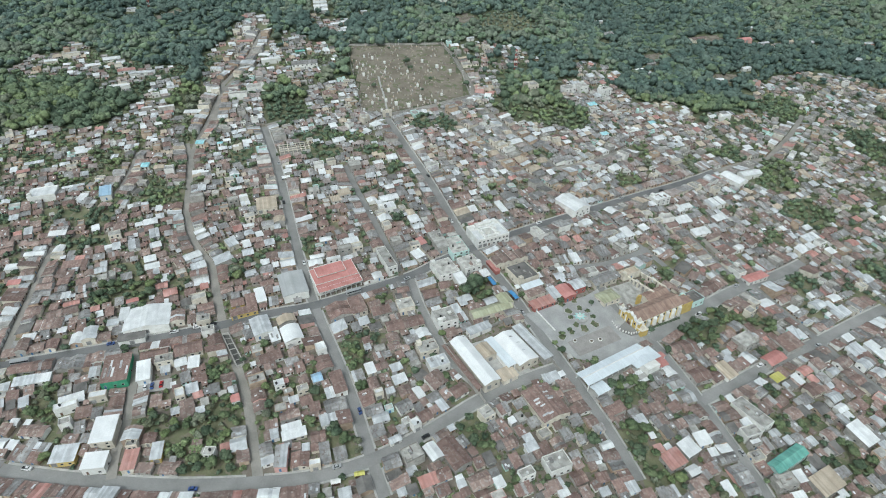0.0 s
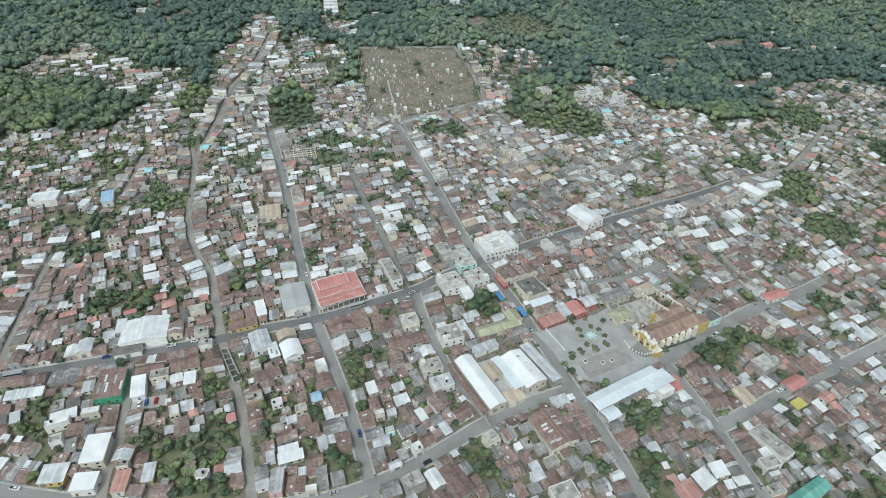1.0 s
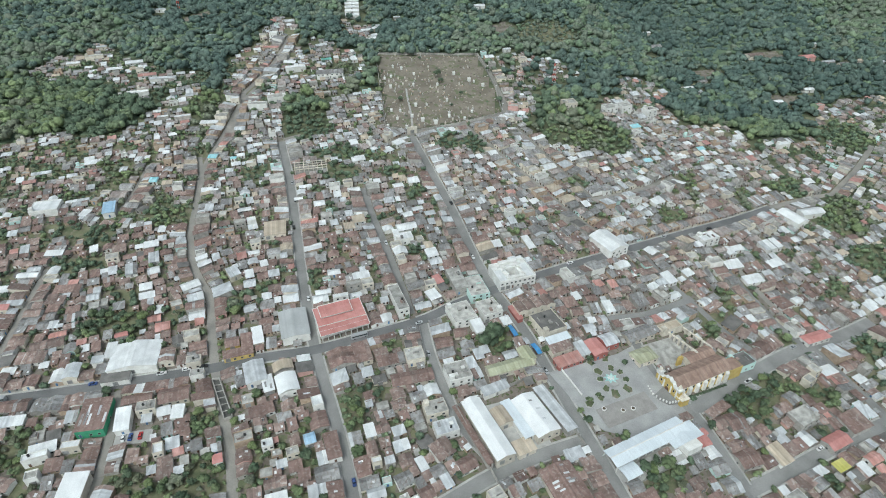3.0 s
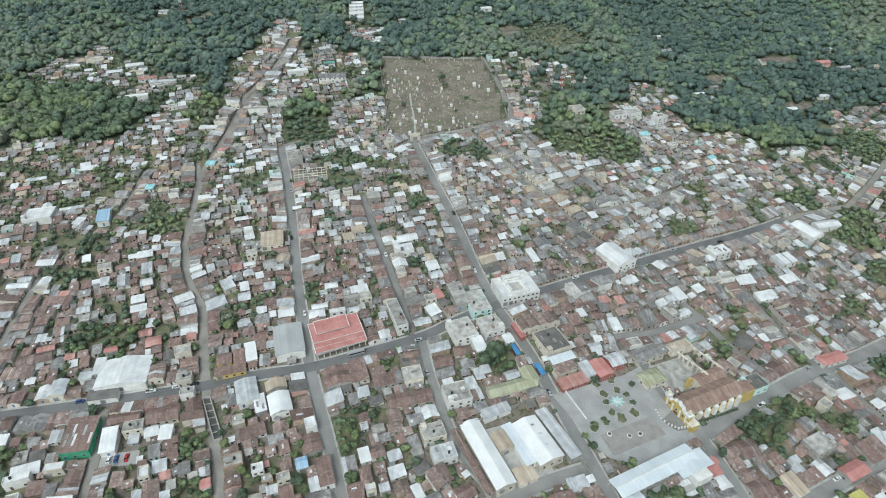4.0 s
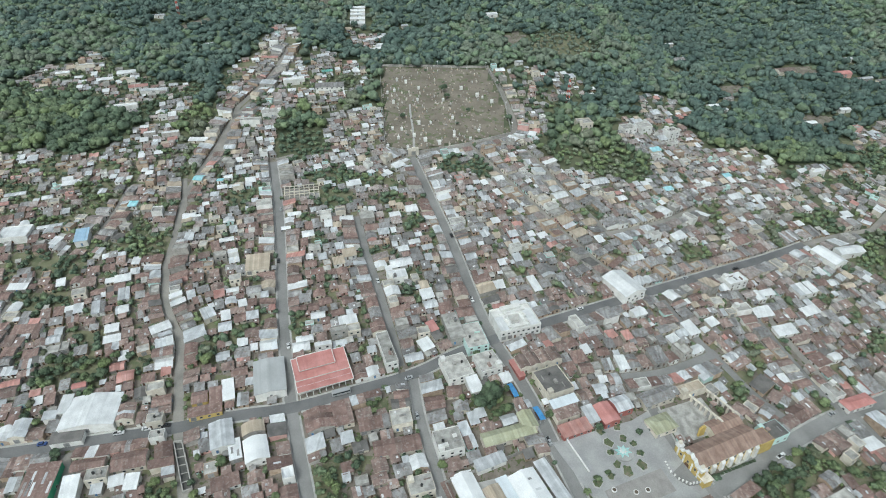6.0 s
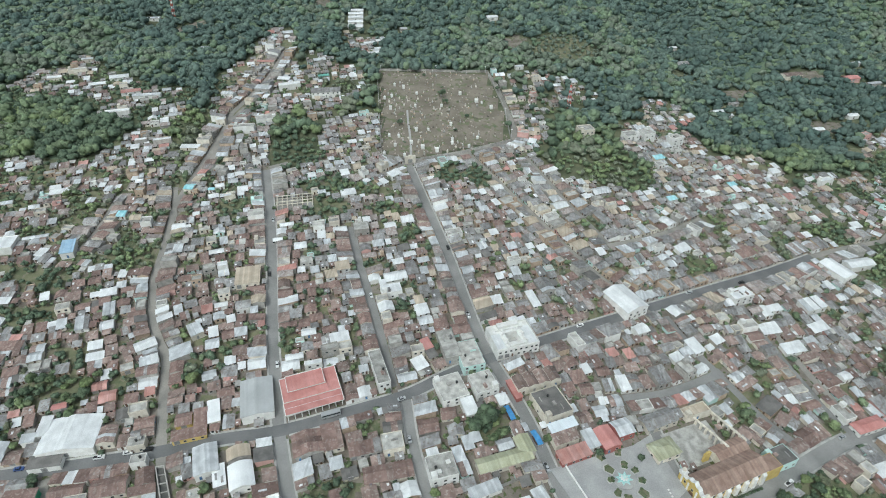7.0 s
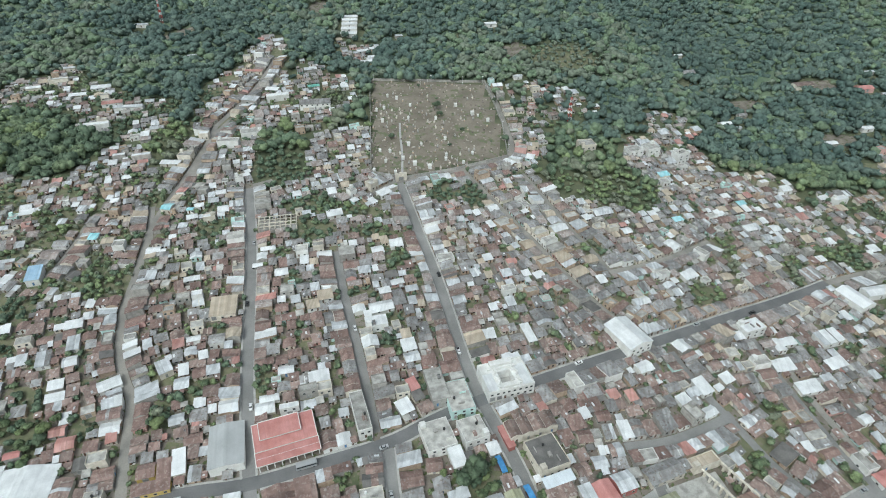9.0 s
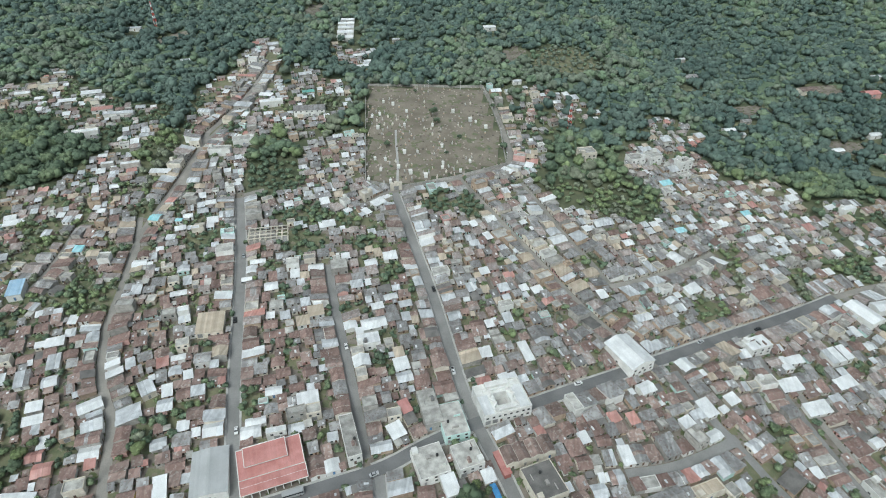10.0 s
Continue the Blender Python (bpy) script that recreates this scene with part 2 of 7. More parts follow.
def mesh_ob(name, verts, faces, material, parent=None, label="", slots=None, mats=None):
    me = bpy.data.meshes.new(name)
    me.from_pydata(verts, [], faces)
    for m in mats or [material]:
        me.materials.append(m)
    if slots:
        me.polygons.foreach_set("material_index", slots)
    ob = new(name, me)
    if parent is not None:
        ob.parent = parent
    if label:
        ob["label"] = label
    return ob


def box(x0, y0, z0, x1, y1, z1):
    v = [(x0, y0, z0), (x1, y0, z0), (x1, y1, z0), (x0, y1, z0), (x0, y0, z1), (x1, y0, z1), (x1, y1, z1), (x0, y1, z1)]
    f = [(3, 2, 1, 0), (4, 5, 6, 7), (0, 1, 5, 4), (1, 2, 6, 5), (2, 3, 7, 6), (3, 0, 4, 7)]
    return v, f


def join(*pieces):
    verts, faces = [], []
    for v, f in pieces:
        n = len(verts)
        verts += v
        faces += [tuple(i + n for i in p) for p in f]
    return verts, faces


def prism(ring, z0, z1):
    """A ring of (x, y) drawn up from z0 to z1; both may be lists."""
    n = len(ring)
    lo = z0 if isinstance(z0, list) else [z0] * n
    hi = z1 if isinstance(z1, list) else [z1] * n
    v = [(x, y, z) for (x, y), z in zip(ring, lo)] + [(x, y, z) for (x, y), z in zip(ring, hi)]
    f = [tuple(range(n - 1, -1, -1)), tuple(range(n, 2 * n))] + [(i, (i + 1) % n, n + (i + 1) % n, n + i) for i in range(n)]
    return v, f


def disc(r, n=12, x=0.0, y=0.0):
    return [(x + r * math.cos(2 * math.pi * i / n), y + r * math.sin(2 * math.pi * i / n)) for i in range(n)]


EXTENT = {}


def inside(p, poly):
    x, y = p
    if id(poly) not in EXTENT:
        EXTENT[id(poly)] = (min(c[0] for c in poly), max(c[0] for c in poly), min(c[1] for c in poly), max(c[1] for c in poly))
    x0, x1, y0, y1 = EXTENT[id(poly)]
    if not (x0 <= x <= x1 and y0 <= y <= y1):
        return False
    hit = False
    for (x0, y0), (x1, y1) in zip(poly, poly[1:] + poly[:1]):
        if (y0 > y) != (y1 > y) and x < (x1 - x0) * (y - y0) / (y1 - y0) + x0:
            hit = not hit
    return hit


# one sheet to the horizon: fine round the town, coarse beyond
axis_x = [-4500, -3000, -2000, -1500] + list(range(-1200, -600, 40)) + list(range(-600, -440, 10)) + list(range(-440, 440, 4)) + list(range(440, 700, 10)) + list(range(700, 1201, 40)) + [1500, 2000, 3000, 4500]
axis_y = [-3000, -1500, -700, -300, -100] + list(range(0, 140, 10)) + list(range(140, 620, 4)) + list(range(620, 900, 10)) + list(range(900, 1600, 40)) + [1800, 2200, 3000, 4500]
gv = [(x, y, ground(x, y)) for y in axis_y for x in axis_x]
nx = len(axis_x)
gf = [(j * nx + i, j * nx + i + 1, (j + 1) * nx + i + 1, (j + 1) * nx + i) for j in range(len(axis_y) - 1) for i in range(nx - 1)]
TOWN = [(-460, 130), (-400, 420), (-377, 457), (-347, 480), (-325, 472), (-295, 479), (-292, 509), (-283, 527), (-259, 526), (-243, 501), (-216, 500), (-220, 523), (-241, 578), (-254, 643), (-248, 668), (-235, 684), (-244, 710),
        (-240, 749), (-223, 755), (-206, 712), (-198, 674), (-178, 656), (-159, 588), (-177, 553), (-159, 491), (-135, 494), (-125, 520), (-132, 564), (-105, 580), (-86, 578), (-73, 521), (-49, 517)]
TOWN += [(-5, 529), (25, 542), (29, 594), (55, 592), (56, 554), (34, 529), (48, 515), (61, 502), (101, 507), (119, 503), (139, 515), (140, 547), (119, 561), (123, 590), (146, 615), (164, 629), (187, 604), (198, 572), (235, 586), (253, 569),
         (250, 546), (262, 530), (260, 514), (269, 499), (266, 480), (279, 461), (304, 400), (308, 365), (350, 330), (330, 130)]
WEST = [(-437, 584), (-431, 621), (-409, 633), (-418, 665), (-404, 663), (-368, 631), (-337, 615), (-299, 603), (-275, 606), (-258, 594), (-265, 575), (-247, 534), (-267, 532), (-301, 543), (-326, 546), (-348, 571), (-393, 568), (-424, 564)]
EAST = [(262, 561), (326, 570), (347, 635), (400, 659), (436, 654), (500, 642), (540, 560), (430, 380), (350, 330), (308, 365), (292, 385), (299, 439), (273, 447), (269, 502)]
NORTH = [(-186, 696), (-162, 689), (-127, 669), (-112, 637), (-116, 612), (-128, 592), (-130, 575), (-149, 556), (-173, 643)]
HILL = [(-160, 751), (-120, 765), (-112, 711), (-149, 716)]
ABOVE = [(24, 682), (47, 684), (84, 672), (111, 649), (104, 634), (72, 618), (58, 598), (29, 600)]
RIDGE = [(101, 582), (128, 603), (146, 618), (148, 664), (193, 658), (191, 622), (164, 629), (144, 612)]


def outskirts(x, y):
    return any(inside((x, y), p) for p in (WEST, EAST, NORTH, HILL, ABOVE, RIDGE))


# ---- streets ----
STREETS = []
BOXES = defaultdict(list)


def samples(path, step):
    out = []
    for (x0, y0), (x1, y1) in zip(path, path[1:]):
        n = max(1, int(math.hypot(x1 - x0, y1 - y0) / step))
        out += [(x0 + (x1 - x0) * i / n, y0 + (y1 - y0) * i / n) for i in range(n)]
    return out + [path[-1]]


def smooth(path):
    """Rounds off the corners of a path."""
    for _ in range(2):
        q = [path[0]]
        for (x0, y0), (x1, y1) in zip(path, path[1:]):
            q += [(0.75 * x0 + 0.25 * x1, 0.75 * y0 + 0.25 * y1), (0.25 * x0 + 0.75 * x1, 0.25 * y0 + 0.75 * y1)]
        path = q + [path[-1]]
    return path


def street(width, path, material=ASPHALT, walkway=False):
    STREETS.append((width / 2, samples(smooth(path), 3.0), material, walkway))


NEAR = defaultdict(list)


def street_gap(x, y, skip=-1):
    """How far a place lies outside the nearest street (20 at most), and that street's direction there."""
    best, ang = 20.0, radians(25)
    i, j = int(x // 18), int(y // 18)
    for a in (i - 1, i, i + 1):
        for b in (j - 1, j, j + 1):
            for px, py, half, way, n in NEAR.get((a, b), ()):
                if n != skip:
                    d = math.hypot(x - px, y - py) - half
                    if d < best:
                        best, ang = d, way
    return best, ang


street(4.9, [(-210, 579), (-215, 543), (-210, 501), (-209, 451), (-205, 426), (-197, 401), (-191, 379), (-188, 364), (-180, 348), (-174, 334), (-162, 318), (-152, 308), (-146, 293), (-141, 281), (-130, 256), (-116, 230), (-104, 208), (-93, 179), (-87, 162)], LANE)
street(5.9, [(-159, 486), (-138, 435), (-127, 405), (-113, 364), (-101, 329), (-91, 303), (-79, 272), (-63, 239), (-50, 212), (-36, 175), (-27, 154)], PAVING, True)
street(5.2, [(-79, 427), (-69, 399), (-53, 363), (-39, 330), (-29, 304)], PAVING)
street(5, [(-21, 297), (-14, 272), (-5, 252), (3, 232), (25, 211)], PAVING, True)
street(5.9, [(-55, 514), (-44, 488), (-28, 449), (-12, 411), (0, 378), (10, 350), (19, 329), (39, 296), (53, 262), (68, 230), (77, 210), (86, 189), (94, 165)], PAVING, True)
street(6.3, [(-242, 224), (-215, 231), (-179, 241), (-152, 249), (-130, 256), (-104, 266), (-79, 272), (-48, 287), (-20, 300), (-3, 314), (19, 328), (52, 345), (93, 368), (127, 389), (168, 415), (205, 437), (240, 459)], ASPHALT, True)
street(6.7, [(-209, 165), (-175, 161), (-127, 158), (-87, 160), (-60, 163), (-34, 172), (-7, 188), (26, 212), (65, 229)], PAVING, True)
street(5.9, [(102, 298), (109, 272), (125, 256), (134, 235), (142, 215), (149, 192), (156, 171), (158, 162)], PAVING, True)
street(6.7, [(142, 215), (167, 229), (204, 251), (238, 268), (279, 289), (298, 298)], PAVING, True)
street(7.6, [(125, 256), (168, 288), (205, 313), (235, 326), (263, 342)], PAVING, True)
street(5, [(214, 316), (227, 291), (238, 268), (248, 247), (258, 229)], PAVING)
street(5, [(89, 312), (112, 319), (138, 335), (147, 342)], PAVING)
street(4.7, [(122, 376), (134, 353), (147, 337), (161, 316), (174, 305)], PAVING)
street(5, [(170, 409), (180, 375), (190, 351), (200, 328), (210, 316)], PAVING)
street(4.2, [(-7, 529), (42, 459), (79, 405), (114, 375)], LANE)
street(4.7, [(-262, 321), (-258, 299), (-250, 260), (-245, 235)], LANE)
street(3.8, [(-252, 441), (-245, 400), (-247, 378)], LANE)
street(3.8, [(-217, 456), (-200, 418)], LANE)
street(4.7, [(-68, 491), (-52, 511), (-12, 527), (25, 547), (31, 563), (24, 597), (10, 654), (1, 679)], LANE)
street(4.7, [(-218, 567), (-210, 521), (-205, 495)], LANE)
street(4.7, [(-218, 567), (-208, 628), (-209, 699)], LANE)
street(4.7, [(-157, 489), (-145, 497)], LANE)
street(4.2, [(38, 530), (54, 501), (68, 473), (85, 449), (94, 432)], LANE)
street(4.2, [(94, 432), (112, 441), (140, 459), (168, 483)], LANE)
street(5, [(245, 461), (261, 442)], LANE)
street(4.7, [(298, 483), (338, 525), (368, 565)], LANE)
street(4.7, [(-160, 192), (-165, 210), (-169, 225), (-175, 237)], LANE)
street(4.7, [(-160, 192), (-159, 175), (-155, 161)], LANE)
street(4.2, [(187, 384), (196, 358), (208, 333)], LANE)
street(4.2, [(240, 459), (262, 470), (298, 483)], LANE)
street(6, [(-242, 224), (-330, 205)], ASPHALT)
street(9, [(-209, 165), (-300, 172)], PAVING)
for n, (half, pts, *_) in enumerate(STREETS):
    for i, (px, py) in enumerate(pts):
        (xa, ya), (xb, yb) = pts[max(0, i - 1)], pts[min(len(pts) - 1, i + 1)]
        NEAR[(int(px // 18), int(py // 18))].append((px, py, half, math.atan2(yb - ya, xb - xa), n))
for n, (half, pts, material, walkway) in enumerate(STREETS):
    lift = 0.10 + 0.012 * n
    verts, sides = [], []
    for i, (x, y) in enumerate(pts):
        (xa, ya), (xb, yb) = pts[max(0, i - 1)], pts[min(len(pts) - 1, i + 1)]
        a = math.atan2(yb - ya, xb - xa)
        ux, uy = -math.sin(a), math.cos(a)
        sides.append((ux, uy))
        for s in (half, 0, -half):
            px, py = x + ux * s, y + uy * s
            verts.append((px, py, ground(px, py) + lift))
    faces = [(3 * i + j, 3 * i + 3 + j, 3 * i + 4 + j, 3 * i + 1 + j)[::-1] for i in range(len(pts) - 1) for j in range(2)]
    tagged(mesh_ob("road", verts, faces, material), {"worn_asphalt": "worn grey asphalt street between houses", "earth_lane": "narrow pale earth lane between houses"}.get(material.name, "grey cobbled street between houses"), "road", kind="structure")
    if walkway:
        pieces = []
        for s in (1, -1):
            for i in range(len(pts) - 1):
                (x0, y0), (x1, y1) = pts[i], pts[i + 1]
                if street_gap((x0 + x1) / 2 + sides[i][0] * s * (half + 0.5), (y0 + y1) / 2 + sides[i][1] * s * (half + 0.5), n)[0] < 1.2:
                    continue
                ring = [(x + u[0] * s * d, y + u[1] * s * d) for (x, y), u, d in ((pts[i], sides[i], half - 0.05), (pts[i], sides[i], half + 0.95), (pts[i + 1], sides[i + 1], half + 0.95), (pts[i + 1], sides[i + 1], half - 0.05))]
                if s > 0:
                    ring = ring[::-1]
                pieces.append(prism(ring, [ground(*p) - 0.2 for p in ring], [ground(*p) + lift + 0.16 for p in ring]))
        if pieces:
            tagged(mesh_ob("pavement", *join(*pieces), KERB), "raised concrete pavement with a kerb beside the street", "pavement", kind="structure")


# ---- building kit ----
def corners(x, y, hx, hy, a):
    c, s = math.cos(a), math.sin(a)
    return [(x + c * u - s * v, y + s * u + c * v) for u, v in ((-hx, -hy), (hx, -hy), (hx, hy), (-hx, hy))]


def clear(x, y, hx, hy, a, gap=0.3):
    """Whether a footprint misses all that stand so far."""
    r = math.hypot(hx, hy)
    axes = [(math.cos(a), math.sin(a)), (-math.sin(a), math.cos(a))]
    seen = set()
    for i in range(int((x - r - 25) // 25), int((x + r + 25) // 25) + 1):
        for j in range(int((y - r - 25) // 25), int((y + r + 25) // 25) + 1):
            for b in BOXES.get((i, j), ()):
                if b in seen:
                    continue
                seen.add(b)
                bx, by, bhx, bhy, ba = b
                if math.hypot(bx - x, by - y) > r + math.hypot(bhx, bhy) + gap:
                    continue
                baxes = [(math.cos(ba), math.sin(ba)), (-math.sin(ba), math.cos(ba))]
                dx, dy = bx - x, by - y
                for ux, uy in axes + baxes:
                    ra = hx * abs(axes[0][0] * ux + axes[0][1] * uy) + hy * abs(axes[1][0] * ux + axes[1][1] * uy)
                    rb = bhx * abs(baxes[0][0] * ux + baxes[0][1] * uy) + bhy * abs(baxes[1][0] * ux + baxes[1][1] * uy)
                    if abs(dx * ux + dy * uy) > ra + rb + gap:
                        break
                else:
                    return False
    return True


def claim(x, y, hx, hy, a):
    b = (x, y, hx, hy, a)
    r = math.hypot(hx, hy)
    for i in range(int((x - r) // 25), int((x + r) // 25) + 1):
        for j in range(int((y - r) // 25), int((y + r) // 25) + 1):
            BOXES[(i, j)].append(b)


def thing(name, label, category, x, y, deg=0.0, group="", z=None):
    ob = new(name)
    ob.empty_display_size = 0.5
    ob.matrix_basis = pose(x, y, ground(x, y) if z is None else z, 0, 0, deg)
    return tagged(ob, label, category, group)


def gable_roof(L, W, h, rise, over=0.45, t=0.12, along_x=True, end=None):
    """Two sloping sheets on a ridge, with thickness and eaves."""
    end = over * 0.6 if end is None else end
    a, b = (L / 2 + end, W / 2) if along_x else (W / 2 + end, L / 2)
    k = rise / b
    b2, lo = b + over, h - over * k
    sec = [(-b2, lo), (0, h + rise), (b2, lo), (b2, lo + t), (0, h + rise + t), (-b2, lo + t)]
    v = [(-a, y, z) for y, z in sec] + [(a, y, z) for y, z in sec]
    f = [(0, 1, 4, 5), (1, 2, 3, 4), (11, 10, 7, 6), (10, 9, 8, 7), (5, 4, 10, 11), (4, 3, 9, 10), (0, 6, 7, 1), (1, 7, 8, 2), (0, 5, 11, 6), (2, 8, 9, 3)]
    return ([(x, y, z) if along_x else (-y, x, z) for x, y, z in v], f)


def shed_roof(L, W, h, rise, over=0.4, t=0.12, end=None):
    """One sheet that falls towards the front."""
    a, b = L / 2 + (over if end is None else end), W / 2 + over
    k = rise / W
    z0, z1 = h - over * k, h + rise + over * k
    ring = [(-a, -b), (a, -b), (a, b), (-a, b)]
    return prism(ring, [z0, z0, z1, z1], [z0 + t, z0 + t, z1 + t, z1 + t])


def hip_roof(L, W, h, rise, over=0.5):
    a, b = L / 2 + over, W / 2 + over
    r = max(0.5, a - b)
    v = [(-a, -b, h), (a, -b, h), (a, b, h), (-a, b, h), (-a, -b, h + 0.15), (a, -b, h + 0.15), (a, b, h + 0.15), (-a, b, h + 0.15), (-r, 0, h + rise), (r, 0, h + rise)]
    f = [(3, 2, 1, 0), (0, 1, 5, 4), (1, 2, 6, 5), (2, 3, 7, 6), (3, 0, 4, 7), (4, 5, 9, 8), (6, 7, 8, 9), (5, 6, 9), (7, 4, 8)]
    return v, f


def barrel_roof(L, W, h, rise, n=10, t=0.15, over=0.3, along_x=True):
    a, b = (L / 2 + over, W / 2 + over) if along_x else (W / 2 + over, L / 2 + over)
    top = [(-b + 2 * b * i / n, h + rise * math.sin(math.pi * i / n)) for i in range(n + 1)]
    sec = top + [(y, z - t) for y, z in reversed(top)]
    m = len(sec)
    v = [(-a, y, z) for y, z in sec] + [(a, y, z) for y, z in sec]
    f = [tuple(range(m)), tuple(range(2 * m - 1, m - 1, -1))] + [(i, i + m, (i + 1) % m + m, (i + 1) % m) for i in range(m)]
    return ([(x, y, z) if along_x else (-y, x, z) for x, y, z in v], f)


def gable_wall(L, W, h, rise, along_x=True, foot=2.0):
    a, b = (L / 2, W / 2) if along_x else (W / 2, L / 2)
    sec = [(-b, -foot), (b, -foot), (b, h), (0, h + rise), (-b, h)]
    v = [(-a, y, z) for y, z in sec] + [(a, y, z) for y, z in sec]
    f = [(4, 3, 2, 1, 0), (5, 6, 7, 8, 9)] + [(i, (i + 1) % 5, (i + 1) % 5 + 5, i + 5) for i in range(5)]
    return ([(x, y, z) if along_x else (-y, x, z) for x, y, z in v], f)


def shed_wall(L, W, h, rise, foot=2.0):
    ring = [(-L / 2, -W / 2), (L / 2, -W / 2), (L / 2, W / 2), (-L / 2, W / 2)]
    return prism(ring, -foot, [h, h, h + rise, h + rise])


def parapet(L, W, h, p=0.7, t=0.18):
    a, b = L / 2, W / 2
    return join(box(-a, -b, h, a, -b + t, h + p), box(-a, b - t, h, a, b, h + p), box(-a, -b + t, h, -a + t, b - t, h + p), box(a - t, -b + t, h, a, b - t, h + p))


def plain_mesh(name, vf, mats, slots=None):
    me = bpy.data.meshes.new(name)
    me.from_pydata(vf[0], [], vf[1])
    for m in mats:
        me.materials.append(m)
    if slots:
        me.polygons.foreach_set("material_index", slots)
    return me


def opening_mesh(name, w, h, rim, sill, leaf):
    """A framed opening in one piece: a rim that stands proud and a leaf or pane set back in it."""
    a, c = w / 2 + rim, w / 2
    outer = [(-a, -sill), (a, -sill), (a, h + rim), (-a, h + rim)]
    inner = [(-c, 0.0), (c, 0.0), (c, h), (-c, h)]
    v = [(x, 0.06, z) for x, z in outer] + [(x, -0.09, z) for x, z in outer] + [(x, -0.09, z) for x, z in inner] + [(x, -0.03, z) for x, z in inner]
    f, sl = [(3, 2, 1, 0)], [1]
    for i in range(4):
        j = (i + 1) % 4
        f += [(i, j, 4 + j, 4 + i), (4 + i, 4 + j, 8 + j, 8 + i), (8 + i, 8 + j, 12 + j, 12 + i)]
        sl += [1, 1, 1]
    return plain_mesh(name, (v, f + [(12, 13, 14, 15)]), [leaf, KERB], sl + [0])


DOOR_ME = [opening_mesh("door", 1.0, 2.1, 0.12, 0.02, m) for m in DOOR]
WIN_ME = opening_mesh("window", 1.2, 1.2, 0.1, 0.12, GLASS)
GATE_ME = opening_mesh("shop_gate", 2.4, 2.4, 0.12, 0.02, DOOR[1])


def fix(name, me, parent, x, y, z, deg=0.0, sx=1.0, sz=1.0):
    ob = new(name, me)
    ob.parent = parent
    ob.matrix_basis = pose(x, y, z, 0, 0, deg) @ Matrix.Diagonal((sx, 1, sz, 1))
    return ob


def openings(root, wall, L, W, h, side, count, doors=1, z=0.0):
    """Doors and windows spaced along one side of a house: 0 front, 1 right, 2 back, 3 left."""
    run = L if side in (0, 2) else W
    for i in range(count):
        u = (i + 0.5) / count * run - run / 2 + rng.uniform(-0.3, 0.3)
        x, y, d = ((u, -W / 2 - 0.02, 0), (L / 2 + 0.02, u, 90), (-u, W / 2 + 0.02, 180), (-L / 2 - 0.02, -u, 270))[side]
        if i < doors:
            wide = rng.random() < 0.35
            fix("door", GATE_ME if wide else rng.choice(DOOR_ME), root, x, y, z, d, 1.0, 0.92 if h < 2.5 else 1.0)
        elif z + 2.0 < h:
            fix("window", WIN_ME, root, x, y, z + 0.8, d, 1.0, 0.85)


def tank(parent, x, y, z, material):
    ob = mesh_ob("water_tank", *join(prism(disc(0.6, 10), 0, 1.1), prism(disc(0.3, 8), 1.1, 1.3)), material, parent)
    ob.location = (x, y, z)


WALLS = ["cream"] * 6 + ["white"] * 4 + ["block"] * 12 + ["adobe"] * 7 + ["pink", "mint"]
ROOFS = ["rust"] * 15 + ["brown"] * 10 + ["grey"] * 14 + ["pale"] * 5 + ["white"] * 4 + ["concrete"] * 5 + ["dark"] * 3 + ["pink"]
ROOFS_RUSTY = ["rust"] * 20 + ["brown"] * 15 + ["grey"] * 9 + ["pale"] * 4 + ["white"] * 3 + ["concrete"] * 4 + ["dark"] + ["pink"] * 2
# upper town: more zinc and concrete, and rust paled by painted haze
ROOFS_UPPER = ["faded"] * 9 + ["rust"] * 4 + ["brown"] * 3 + ["grey"] * 17 + ["pale"] * 6 + ["white"] * 4 + ["concrete"] * 9 + ["tan"] * 3 + ["pink"]
ROOF_WORDS = {"rust": "rusted brown sheet-metal roof", "faded": "faded rusty sheet-metal roof", "brown": "dark brown sheet-metal roof", "grey": "weathered grey zinc roof", "pale": "pale zinc sheet roof", "white": "bright white sheet-metal roof",
              "red": "red sheet-metal roof", "pink": "faded pink sheet-metal roof", "blue": "light blue sheet roof", "cyan": "cyan sheet roof", "green": "green sheet-metal roof",
              "olive": "olive-beige roof", "tan": "tan sheet roof", "tile": "clay tile roof", "ice": "pale blue roof", "snow": "brilliant white sheet roof", "zinc": "plain light grey sheet roof", "yellow": "yellow sheet roof", "dark": "dark felt roof", "concrete": "flat stained concrete roof"}
WALL_WORDS = {"cream": "cream plaster walls", "white": "white plaster walls", "block": "bare block walls", "adobe": "adobe walls", "ochre": "ochre walls", "orange": "orange walls", "pink": "pink walls",
              "teal": "teal walls", "mint": "mint walls", "green": "green walls", "redwall": "red walls"}
MATES = {"rust": ("rust", "rust", "brown", "grey", "rust", "pale"), "faded": ("faded", "faded", "grey", "rust", "pale"), "brown": ("brown", "brown", "rust", "grey"), "grey": ("grey", "grey", "pale", "rust", "grey"), "pale": ("pale", "grey", "pale", "white"),
         "white": ("white", "white", "white", "pale"), "dark": ("dark", "rust")}


